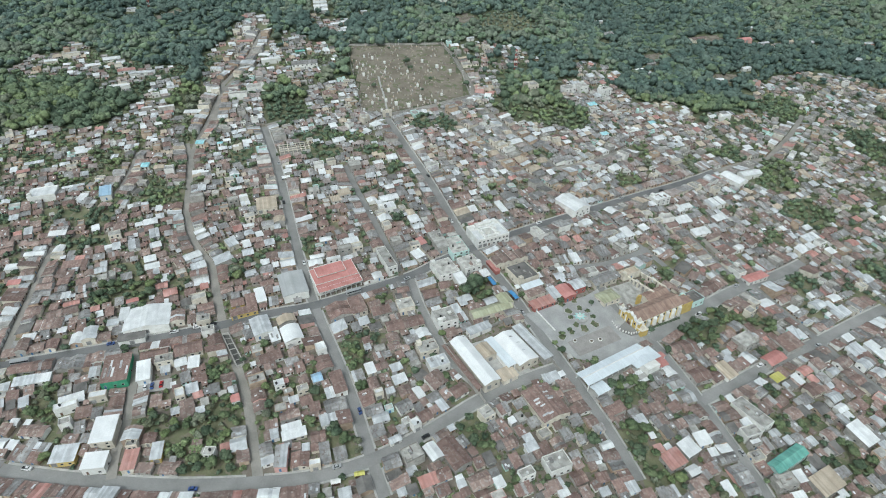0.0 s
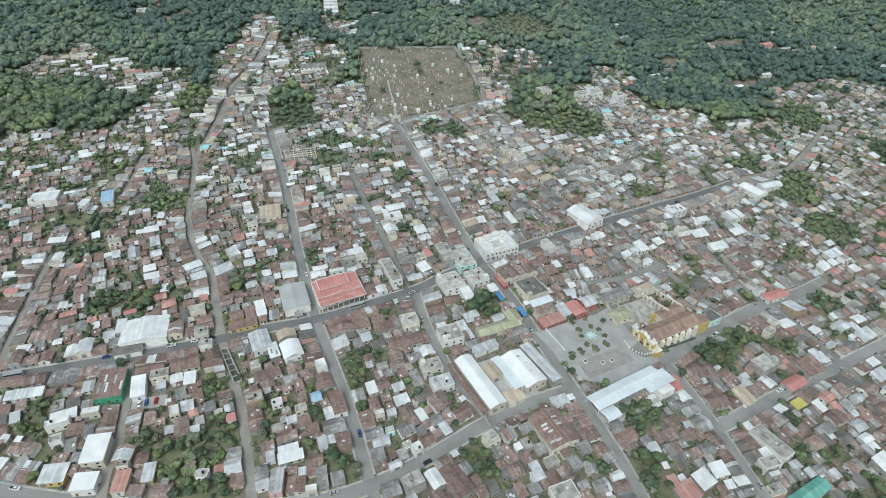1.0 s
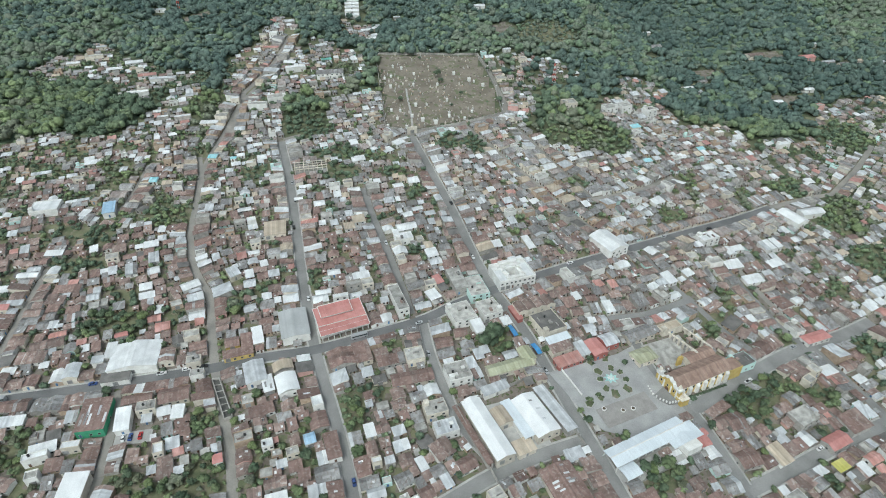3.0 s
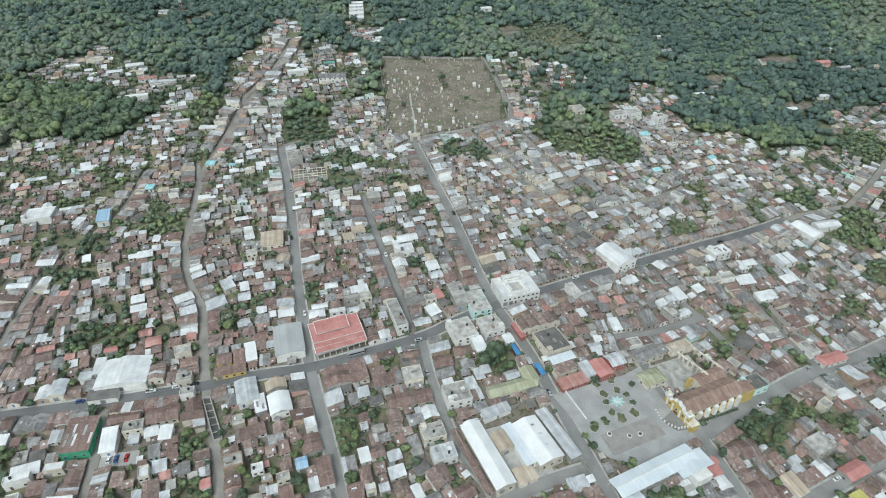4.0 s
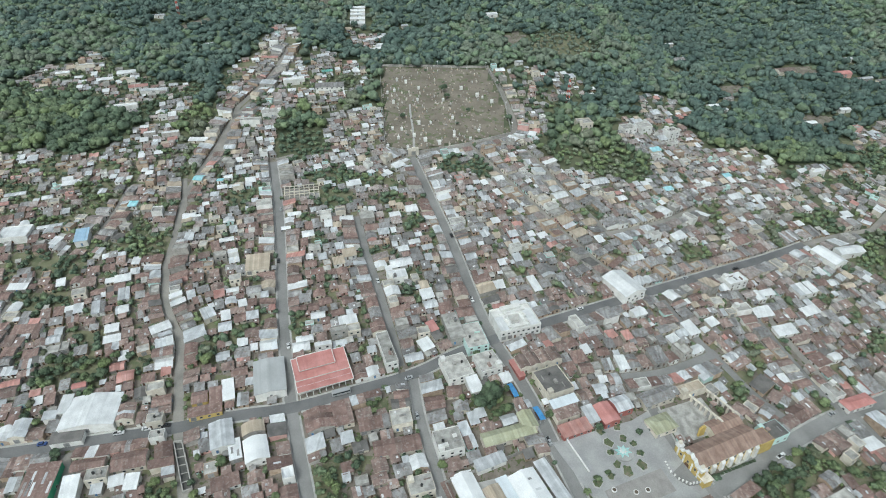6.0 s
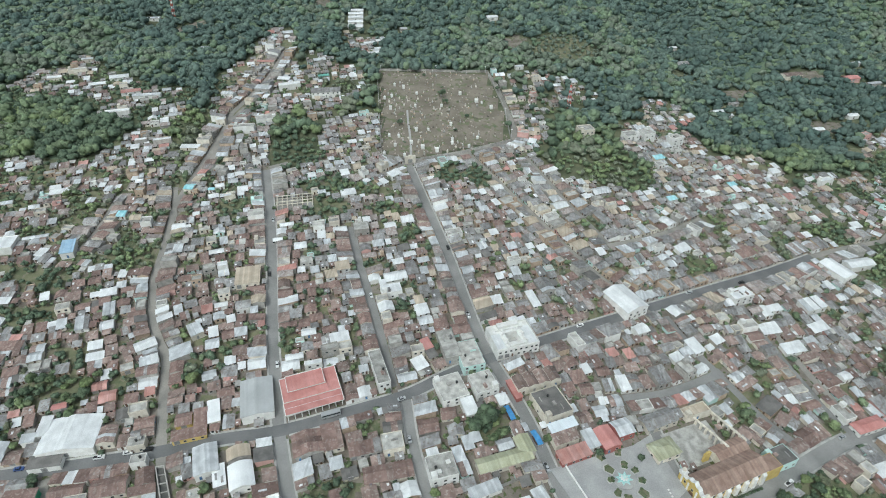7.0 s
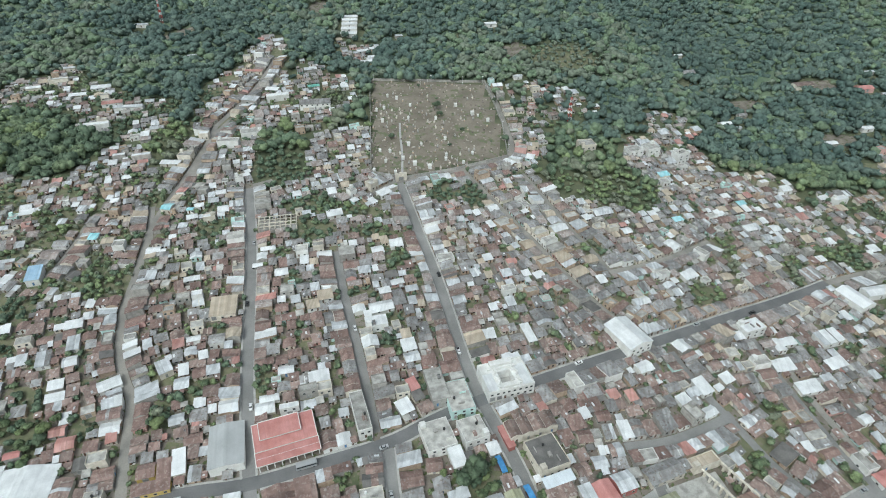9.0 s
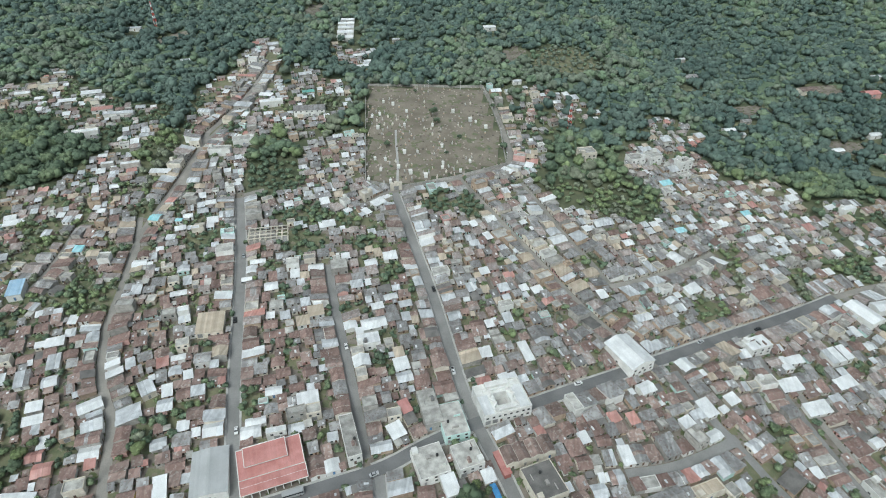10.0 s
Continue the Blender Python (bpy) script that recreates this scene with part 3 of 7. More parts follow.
def roof_strips(L, W, h, r, kind, roof, along):
    """A roof of sheets laid side by side, one lapping the next, some of another age."""
    run = L if kind == "shed" or along else W
    n = 1 if run < 4.5 else rng.choice((1, 2, 2, 3)) if run < 9 else rng.choice((2, 3, 4))
    cuts = sorted(rng.uniform(0.2, 0.8) for _ in range(n - 1))
    edges = [0.0] + cuts + [1.0]
    out = []
    for i, (a, b) in enumerate(zip(edges, edges[1:])):
        if (b - a) * run < 0.7:
            continue
        u, w = ((a + b) / 2 - 0.5) * run, (b - a) * run
        w += 0.3 if n > 1 else 0.7
        up = 0.05 * (i % 2) + 0.02 * i
        ext = rng.uniform(0.35, 0.8)
        if kind == "shed":
            v, f = shed_roof(w, W, h + up, r, ext, 0.1, 0.0)
            v = [(x + u, y, z) for x, y, z in v]
        else:
            v, f = gable_roof(w, W, h + up, r, ext, 0.1, True, 0.0) if along else gable_roof(L, w, h + up, r, ext, 0.1, False, 0.0)
            v = [(x + u, y, z) if along else (x, y + u, z) for x, y, z in v]
        out.append(((v, f), roof if i == 0 or rng.random() < 0.55 else rng.choice(MATES.get(roof, (roof,)))))
    return out


def house(x, y, L, W, deg, roof="rust", wall="block", h=3.0, kind="shed", detail=2, name="house", label="", category="house", rise=None, skylights=0, along_x=None, group="houses of the town", strips=False):
    """A house: walls with a footing in the slope, a roof of its kind, doors and windows."""
    claim(x, y, L / 2, W / 2, radians(deg))
    label = label or "small house with %s and %s" % (ROOF_WORDS[roof], WALL_WORDS[wall])
    root = thing(name, label, category, x, y, deg, group)
    along = L >= W if along_x is None else along_x
    span = W if along else L
    if kind == "flat":
        body = mesh_ob("wall", *box(-L / 2, -W / 2, -2.0, L / 2, W / 2, h), WALL[wall], root)
        mesh_ob("roof", *box(-L / 2 + 0.15, -W / 2 + 0.15, h + 0.004, L / 2 - 0.15, W / 2 - 0.15, h + 0.12), ROOF[roof], root)
        mesh_ob("parapet", *parapet(L, W, h + 0.004, rng.choice((0.3, 0.6, 0.9))), WALL[wall], root)
        if detail > 1 and rng.random() < 0.5:
            tank(root, rng.uniform(-0.3, 0.3) * L, rng.uniform(-0.3, 0.3) * W, h + 0.12, rng.choice((PLASTIC, STEEL_W)))
        if detail > 1 and L * W > 40:
            for i in range(rng.choice((1, 2, 3))):
                # low walls, sheds and lumber left on the roof
                u, v = rng.uniform(-0.3, 0.3) * L, rng.uniform(-0.3, 0.3) * W
                a, b = rng.choice(((1.6, 0.12), (0.12, 1.6), (1.0, 0.9), (0.7, 1.3)))
                mesh_ob("roof_store", *box(u - a, v - b, h + 0.12, u + a, v + b, h + rng.uniform(0.6, 1.6)), rng.choice((WALL["block"], WALL[wall], ROOF["rust"], ROOF["grey"])), root)
        if L * W > 60 and rng.random() < 0.6:
            sx, sy = rng.choice((-1, 1)) * (L / 2 - 1.7), rng.choice((-1, 1)) * (W / 2 - 1.7)
            mesh_ob("stair_head", *box(sx - 1.3, sy - 1.3, h + 0.12, sx + 1.3, sy + 1.3, h + 2.4), WALL[wall], root)
    elif kind == "shed":
        r = rise if rise is not None else rng.uniform(0.12, 0.2) * W
        body = mesh_ob("wall", *shed_wall(L, W, h, r), WALL[wall], root)
        for vf, tone in roof_strips(L, W, h, r, "shed", roof, True) if strips else [(shed_roof(L, W, h, r), roof)]:
            mesh_ob("roof", *vf, ROOF[tone], root, "" if tone == roof else ROOF_WORDS[tone])
    elif kind == "barrel":
        r = rise if rise is not None else 0.16 * span
        body = mesh_ob("wall", *box(-L / 2, -W / 2, -2.0, L / 2, W / 2, h), WALL[wall], root)
        mesh_ob("roof", *barrel_roof(L, W, h, r, along_x=along), ROOF[roof], root)
    elif kind == "hip":
        r = rise if rise is not None else 0.2 * span
        body = mesh_ob("wall", *box(-L / 2, -W / 2, -2.0, L / 2, W / 2, h), WALL[wall], root)
        mesh_ob("roof", *hip_roof(L, W, h, r), ROOF[roof], root)
    else:
        r = rise if rise is not None else rng.uniform(0.12, 0.2) * span
        body = mesh_ob("wall", *gable_wall(L, W, h, r, along), WALL[wall], root)
        for vf, tone in roof_strips(L, W, h, r, "gable", roof, along) if strips else [(gable_roof(L, W, h, r, along_x=along), roof)]:
            mesh_ob("roof", *vf, ROOF[tone], root, "" if tone == roof else ROOF_WORDS[tone])
    if kind in ("gable", "shed"):
        for i in range(skylights):
            # single lighter sheets laid into the roof
            s = rng.uniform(0.9, 1.3)
            if kind == "gable":
                side, run = rng.choice((-1, 1)), (L if along else W) / 2 - 1.2
                u, b = rng.uniform(-run, run), span / 2
                d0 = rng.uniform(0.08, 0.45)
                d1 = d0 + rng.uniform(0.25, 0.45)
                q = [(u - s / 2, side * b * d0), (u + s / 2, side * b * d0), (u + s / 2, side * b * d1), (u - s / 2, side * b * d1)]
                zs = [h + r * (1 - abs(p[1]) / b) + 0.13 for p in q]
                if not along:
                    q = [(-v, w) for w, v in q]
                if (q[1][0] - q[0][0]) * (q[2][1] - q[1][1]) - (q[1][1] - q[0][1]) * (q[2][0] - q[1][0]) < 0:
                    q, zs = q[::-1], zs[::-1]
            else:
                u = rng.uniform(-L / 2 + 0.8, L / 2 - 0.8)
                d0 = rng.uniform(-0.45, 0.1) * W
                d1 = d0 + rng.uniform(0.25, 0.4) * W
                q = [(u - s / 2, d0), (u + s / 2, d0), (u + s / 2, d1), (u - s / 2, d1)]
                zs = [h + r * (p[1] / W + 0.5) + 0.13 for p in q]
            mesh_ob("roof_sheet", *prism(q, zs, [z + 0.04 for z in zs]), ROOF[rng.choice(("white", "pale", "grey"))], root, "lighter replacement sheet")
    if detail > 0:
        floors = max(1, int(h / 2.4))
        openings(root, body, L, W, h, 0, min(4, max(1, int(L / 3.6))) if detail > 1 else 1, 1)
        if detail > 1 and W > 5 and rng.random() < 0.6:
            openings(root, body, L, W, h, 3 if x > 20 else 1, 1, 0)
        for f in range(1, min(floors, 3)):
            openings(root, body, L, W, h, 0, max(2, int(L / 4)), 0, f * 2.4)
    return root


# houses too far off or too many to tell apart are gathered into one body
FAR_MATS = [*ROOF.values(), *WALL.values(), DOOR[0], GLASS]
FAR_SLOT = {m.name: i for i, m in enumerate(FAR_MATS)}
far_v, far_f, far_s = [], [], []


def far_piece(vf, material, m):
    n = len(far_v)
    far_v.extend((m @ Vector(p))[:] for p in vf[0])
    far_f.extend(tuple(i + n for i in p) for p in vf[1])
    far_s.extend([FAR_SLOT[material.name]] * len(vf[1]))


def far_house(x, y, L, W, deg, roof, wall, h, kind, skylights=0):
    claim(x, y, L / 2, W / 2, radians(deg))
    m = pose(x, y, ground(x, y), 0, 0, deg)
    along = L >= W
    span = W if along else L
    if kind == "flat":
        far_piece(box(-L / 2, -W / 2, -2, L / 2, W / 2, h), WALL[wall], m)
        far_piece(box(-L / 2 + 0.15, -W / 2 + 0.15, h + 0.004, L / 2 - 0.15, W / 2 - 0.15, h + 0.12), ROOF[roof], m)
        far_piece(parapet(L, W, h + 0.004, rng.choice((0.3, 0.6, 0.9))), WALL[wall], m)
        if rng.random() < 0.4:
            u, v = rng.choice((-1, 1)) * (L / 2 - 1.4), rng.choice((-1, 1)) * (W / 2 - 1.4)
            far_piece(box(u - 1.1, v - 1.1, h + 0.12, u + 1.1, v + 1.1, h + 2.3), WALL[wall], m)
    elif kind == "shed":
        r = rng.uniform(0.12, 0.2) * W
        far_piece(shed_wall(L, W, h, r), WALL[wall], m)
        for vf, tone in roof_strips(L, W, h, r, "shed", roof, True):
            far_piece(vf, ROOF[tone], m)
        if skylights:
            u, d0 = rng.uniform(-L / 2 + 0.6, L / 2 - 0.6), rng.uniform(-0.4, 0) * W
            q = [(u - 0.5, d0), (u + 0.5, d0), (u + 0.5, d0 + 0.35 * W), (u - 0.5, d0 + 0.35 * W)]
            z = [h + r * (p[1] / W + 0.5) + 0.13 for p in q]
            far_piece(prism(q, z, [c + 0.04 for c in z]), ROOF[rng.choice(("white", "pale"))], m)
    else:
        r = rng.uniform(0.12, 0.2) * span
        far_piece(gable_wall(L, W, h, r, along), WALL[wall], m)
        for vf, tone in roof_strips(L, W, h, r, "gable", roof, along):
            far_piece(vf, ROOF[tone], m)
    u = rng.uniform(-0.35, 0.35) * L
    far_piece(box(u - 0.5, -W / 2 - 0.05, 0, u + 0.5, -W / 2 + 0.05, 2.1), DOOR[0], m)
    u = u + 0.45 * L if u < 0 else u - 0.45 * L
    far_piece(box(u - 0.6, -W / 2 - 0.05, 0.9, u + 0.6, -W / 2 + 0.05, 1.9), GLASS, m)


# ---- landmarks ----
def market_hall():
    x, y, L, W, deg = -68.5, 293.5, 27.8, 20.0, 27
    claim(x, y, L / 2, W / 2, radians(deg))
    r = thing("market_hall", "market hall with a red sheet-metal roof in three steps", "hall", x, y, deg)

    def tier(name, x0, x1, y0, y1, z0, z1):
        ring = [(x0, y0), (x1, y0), (x1, y1), (x0, y1)]
        roof = mesh_ob(name, *prism(ring, [z0, z0, z1, z1], [z0 + 0.16, z0 + 0.16, z1 + 0.16, z1 + 0.16]), ROOF["red"], r)
        k = (z1 - z0) / (y1 - y0)
        for u in (x0, x1):
            q = [(u - 0.16, y0), (u + 0.16, y0), (u + 0.16, y1), (u - 0.16, y1)]
            mesh_ob("verge_trim", *prism(q, [z0 + 0.1, z0 + 0.1, z1 + 0.1, z1 + 0.1], [z0 + 0.34, z0 + 0.34, z1 + 0.34, z1 + 0.34]), WALL["white"], roof)
        mesh_ob("eave_trim", *box(x0, y0 - 0.14, z0 - 0.25, x1, y0 - 0.02, z0 + 0.2), WALL["white"], roof)
        mesh_ob("ridge_trim", *box(x0, y1 - 0.2, z1 + 0.12 - 0.2 * k, x1, y1 + 0.16, z1 + 0.36), WALL["white"], roof)
        for i in range(int((x1 - x0) / 1.05)):
            # standing seams of the sheets
            u = x0 + 0.6 + i * 1.05
            q = [(u - 0.04, y0 + 0.1), (u + 0.04, y0 + 0.1), (u + 0.04, y1 - 0.3), (u - 0.04, y1 - 0.3)]
            lo, hi = z0 + 0.1 * k + 0.16, z1 - 0.3 * k + 0.16
            mesh_ob("seam", *prism(q, [lo, lo, hi, hi], [lo + 0.07, lo + 0.07, hi + 0.07, hi + 0.07]), ROOF["red"], roof)

    a, b = L / 2, W / 2
    mesh_ob("wall", *box(-a, -b + 2.5, -2.5, a, b, 4.4), WALL["white"], r)
    mesh_ob("middle_wall", *box(-a + 0.3, -b + 6.2, 4.4, a - 0.3, b - 0.2, 5.5), WALL["white"], r)
    mesh_ob("upper_wall", *box(-a + 3.4, -b + 11.2, 5.5, a - 7.0, b - 0.6, 7.1), WALL["white"], r)
    tier("front_roof", -a - 0.4, a + 0.4, -b - 0.8, -b + 6.2, 3.6, 4.9)
    tier("middle_roof", -a - 0.2, a + 0.2, -b + 5.6, b + 0.3, 5.45, 6.9)
    tier("upper_roof", -a + 2.8, a - 6.4, -b + 10.4, b - 0.1, 7.15, 8.1)
    for i in range(9):
        mesh_ob("column", *box(-0.22, -0.22, -2.5, 0.22, 0.22, 3.6), WALL["white"], r).location = (-a + 0.5 + i * (L - 1) / 8, -b + 0.3, 0)
    for i in range(8):
        fix("window", WIN_ME, r, -a + 2.2 + i * (L - 1) / 8, -b + 2.47, 2.9, 0, 1.8, 0.7)
    for i in range(4):
        fix("door", GATE_ME, r, -a + 4 + i * 6.4, -b + 2.47, 0.0)


def gym_hall():
    house(-173.6, 257.5, 24.6, 19.5, 16, "white", "white", 4.0, "gable", 1, "sports_hall", "large hall with a pale grey gabled sheet roof", "hall", 1.9, along_x=False)
    house(-177.5, 243.5, 14.0, 6.0, 16, "dark", "white", 3.4, "shed", 1, "store", "low store with a dark felt roof in front of the hall", "store", 0.6)
    house(-188.5, 260, 4.6, 11, 16, "white", "white", 3.4, "shed", 1, "store", "narrow store with a bright white roof", "store", 0.6)


def school():
    house(17.1, 230.1, 9.6, 38.3, 29, "snow", "cream", 4.1, "gable", 2, "school_wing", "long school wing with a white sheet-metal roof", "school", 1.3)
    house(41.2, 239.1, 12.6, 25.5, 30, "snow", "cream", 4.1, "gable", 2, "school_wing", "school wing with a white sheet-metal roof", "school", 1.6, 3)
    house(24.1, 237.1, 7.2, 10.6, 30, "tan", "cream", 3.8, "gable", 1, "school_block", "small school block with a tan roof in the yard", "school", 0.9)
    house(35.0, 221.8, 9.5, 7.5, 29, "tan", "cream", 3.0, "shed", 1, "school_block", "low tan-roofed block at the yard gate", "school", 0.7)
    house(51.2, 244.6, 5.6, 30.0, 31, "pale", "block", 3.0, "shed", 1, "school_store", "low store with a pale zinc roof beside the school wing", "store", 0.6, along_x=False)
    house(32.0, 236.6, 5.0, 24.0, 30, "ice", "white", 3.2, "shed", 1, "school_gallery", "gallery under a pale blue-grey roof beside the school wing", "school", 0.3)
    house(9.9, 226.7, 2.6, 37.0, 30, "brown", "block", 2.6, "shed", 1, "school_store", "narrow rusty-roofed store along the school wing", "store", 0.4)
    house(21.0, 253.6, 14.5, 5.0, 29, "pale", "white", 3.2, "shed", 1, "school_gallery", "gallery with a pale zinc roof behind the yard", "school", 0.7)
    claim(30, 236, 16, 22, radians(29))
    yard = [(28, 213), (49, 226), (36, 252), (14, 244)]
    tagged(mesh_ob("school_yard", *prism(yard, [ground(*p) - 0.5 for p in yard], [ground(*p) + 0.16 for p in yard]), KERB), "pale concrete yard between the school wings", "yard", kind="structure")
    c = corners(33.2, 234.2, 24.0, 22.5, radians(29))
    for n, (p, q) in enumerate(zip(c, c[1:] + c[:1])):
        ux, uy = (q[0] - p[0]), (q[1] - p[1])
        d = math.hypot(ux, uy)
        nx_, ny_ = -uy / d * 0.12, ux / d * 0.12
        ring = [(p[0] - nx_, p[1] - ny_), (q[0] - nx_, q[1] - ny_), (q[0] + nx_, q[1] + ny_), (p[0] + nx_, p[1] + ny_)]
        tagged(mesh_ob("wall_yard_%d" % (n + 1), *prism(ring, [ground(*a) - 0.6 for a in ring], [ground(*a) + 2.4 for a in ring]), WALL["block"]), "grey block wall round the school yard", "wall", kind="structure")


def covered_court():
    x, y, L, W, deg = 95.4, 229.9, 46.0, 9.8, 30.3
    claim(x, y, L / 2, W / 2, radians(deg))
    claim(112.9, 236.5, 5, 9.5, radians(deg))
    claim(83.8, 215.9, 4.5, 3.5, radians(deg))
    r = thing("covered_court", "sports court under a long pale blue sheet roof", "hall", x, y, deg)
    mesh_ob("floor", *box(-L / 2, -W / 2 - 8.5, -2.5, L / 2, W / 2, 0.3), KERB, r)
    mesh_ob("roof", *gable_roof(L, W, 4.9, 0.9, 0.3, 0.15), ROOF["ice"], r)
    mesh_ob("ridge_cap", *box(-L / 2 - 0.2, -0.3, 5.87, L / 2 + 0.2, 0.3, 6.02), WALL["white"], r)
    wing = mesh_ob("wing_roof", *gable_roof(18.5, 9.6, 4.5, 0.8, 0.3, 0.15, along_x=False), ROOF["ice"], r)
    wing.location = (L / 2 - 4.6, -4.2, 0.0)
    mesh_ob("wing_wall", *box(-4.5, -9.0, -2.5, 4.5, 4.0, 4.4), WALL["white"], r).location = (L / 2 - 4.6, -4.2, 0.0)
    mesh_ob("porch_roof", *barrel_roof(8.4, 6.8, 3.4, 0.7, 8), ROOF["ice"], r).location = (-L / 2 + 5.4, -W / 2 - 3.5, 0)
    mesh_ob("low_wall", *box(-L / 2, W / 2 - 0.12, 0.3, L / 2 - 10, W / 2 + 0.12, 1.8), WALL["mint"], r)
    mesh_ob("back_wall", *box(-L / 2 + 10, -W / 2 - 0.12, 0.3, L / 2 - 9.6, -W / 2 + 0.12, 2.6), WALL["block"], r)
    for s in (-1, 1):
        for i in range(9):
            mesh_ob("column", *box(-0.2, -0.2, 0.3, 0.2, 0.2, 4.9), WALL["white"], r).location = (-L / 2 + 0.4 + i * (L - 10.6) / 8, s * (W / 2 - 0.3), 0)
        mesh_ob("porch_column", *box(-0.15, -0.15, -2, 0.15, 0.15, 3.4), WALL["white"], r).location = (-L / 2 + 5.4 + 3.8 * s, -W / 2 - 6.4, 0)
    mesh_ob("red_canopy", *gable_roof(9.0, 4.0, 2.6, 0.3, 0.1, 0.06), ROOF["red"], r, "small red canopy at the wing").location = (L / 2 + 4.6, -7.0, 0)
    for s in (-1, 1):
        mesh_ob("canopy_post", *box(-0.08, -0.08, -2, 0.08, 0.08, 2.7), STEEL_W, r).location = (L / 2 + 4.6 + 4.2 * s, -8.7, 0)


def church():
    x, y, L, W, deg = 131.6, 276.2, 38.0, 11.4, 28.5
    claim(x - 3, y - 1, L / 2 + 6, W / 2 + 2, radians(deg))
    r = thing("church", "colonial church with ochre walls, white pilasters and a brown tiled roof", "church", x, y, deg)
    mesh_ob("nave_wall", *gable_wall(L, W, 6.6, 2.6, True, 3.0), WALL["ochre"], r)
    mesh_ob("nave_roof", *gable_roof(L, W, 6.6, 2.6, 0.5, 0.2), ROOF["tile"], r)
    mesh_ob("cornice", *box(-L / 2, -W / 2 - 0.35, 5.8, L / 2, -W / 2, 6.2), WALL["white"], r)
    for i in range(7):
        u = -L / 2 + 3.5 + i * (L - 6) / 6
        mesh_ob("buttress", *prism([(u - 1.1, -W / 2 - 1.3), (u + 1.1, -W / 2 - 1.3), (u + 1.1, -W / 2 + 0.05), (u - 1.1, -W / 2 + 0.05)], -3, [4.6, 4.6, 5.7, 5.7]), WALL["white"], r, "white painted buttress")
        if i < 6:
            fix("window", WIN_ME, r, u + (L - 6) / 12, -W / 2 - 0.03, 3.2, 0, 1.1, 1.4)
    # west front: a wall with a curved crest, belfries and a portal
    fw, n = 17.5, 24
    crest = []
    for i in range(n + 1):
        u = -fw / 2 + fw * i / n
        z = 8.0 + 2.2 * math.cos(u / fw * 2 * math.pi) * (abs(u) < fw * 0.36) + 0.5 * math.cos(u * 2.2)
        crest.append((u, z))
    sec = [(-fw / 2, -3.0), (fw / 2, -3.0)] + crest[::-1]
    m = len(sec)
    v = [(-L / 2 - 1.6, -u, z) for u, z in sec] + [(-L / 2 - 0.02, -u, z) for u, z in sec]
    f = [tuple(range(m)), tuple(range(2 * m - 1, m - 1, -1))] + [(i, i + m, (i + 1) % m + m, (i + 1) % m) for i in range(m)]
    front = mesh_ob("facade", v, f, WALL["ochre"], r)
    cap = []
    for (u0, z0), (u1, z1) in zip(crest, crest[1:]):
        cap.append(prism([(-L / 2 - 1.9, -u0), (-L / 2 - 1.9, -u1), (-L / 2 + 0.2, -u1), (-L / 2 + 0.2, -u0)], [z0, z1, z1, z0], [z0 + 0.45, z1 + 0.45, z1 + 0.45, z0 + 0.45]))
    mesh_ob("crest_trim", *join(*cap), WALL["white"], front)
    for s in (-1, 1):
        t = mesh_ob("belfry", *join(box(-1.4, -1.4, 7.8, 1.4, 1.4, 9.2), box(-1.6, -1.6, 9.2, 1.6, 1.6, 9.5), prism(disc(1.1, 10), 9.5, 10.4)), WALL["white"], r)
        t.location = (-L / 2 - 0.9, s * (fw / 2 - 1.5), 0)
        mesh_ob("dome", *join(prism(disc(1.0, 10), 10.4, 11.0), prism(disc(0.7, 10), 11.0, 11.5), prism(disc(0.3, 8), 11.5, 12.2)), WALL["cream"], t)
    for s in (-6.6, -2.6, 2.6, 6.6):
        mesh_ob("pilaster", *box(-L / 2 - 1.9, s - 0.4, -2.5, -L / 2 - 1.6, s + 0.4, 7.2), WALL["white"], r)
    mesh_ob("portal", *join(box(-L / 2 - 1.75, -1.3, -2.5, -L / 2 - 1.62, 1.3, 3.2), prism([(-L / 2 - 1.75, -1.0), (-L / 2 - 1.62, -1.0), (-L / 2 - 1.62, 1.0), (-L / 2 - 1.75, 1.0)], 3.2, 4.2)), DOOR[0], front)
    for s in (-4.6, 0, 4.6):
        fix("window", WIN_ME, r, -L / 2 - 1.64, s, 4.8, 270, 0.8, 1.1)
    # corner pavilion, chapel and side aisle
    pav = mesh_ob("pavilion", *box(-2.6, -2.6, -3, 2.6, 2.6, 4.2), WALL["ochre"], r)
    pav.location = (-L / 2 + 0.8, -W / 2 - 3.1, 0)
    mesh_ob("dome", *join(box(-2.8, -2.8, 4.2, 2.8, 2.8, 4.6), prism(disc(2.2, 12), 4.6, 5.3), prism(disc(1.7, 12), 5.3, 6.0), prism(disc(0.9, 12), 6.0, 6.5), prism(disc(0.25, 8), 6.5, 7.3)), WALL["cream"], pav)
    mesh_ob("chapel_wall", *gable_wall(18, 8, 5.8, 1.5, True, 3), WALL["cream"], r).location = (L / 2 - 8, W / 2 + 4.3, 0)
    mesh_ob("chapel_roof", *gable_roof(18, 8, 5.8, 1.5), ROOF["tile"], r).location = (L / 2 - 8, W / 2 + 4.3, 0)
    mesh_ob("bell_gable", *join(box(-1.8, -0.5, 0, 1.8, 0.5, 7.9), box(-1.1, -0.5, 7.9, 1.1, 0.5, 8.9), box(-2.0, -0.6, 7.7, 2.0, 0.6, 7.95)), WALL["ochre"], r).location = (-2, W / 2 + 5.5, 0)
    mesh_ob("annex_wall", *box(L / 2 + 0.02, -W / 2 - 0.5, -3, L / 2 + 9, W / 2 - 4, 5.0), WALL["ochre"], r)
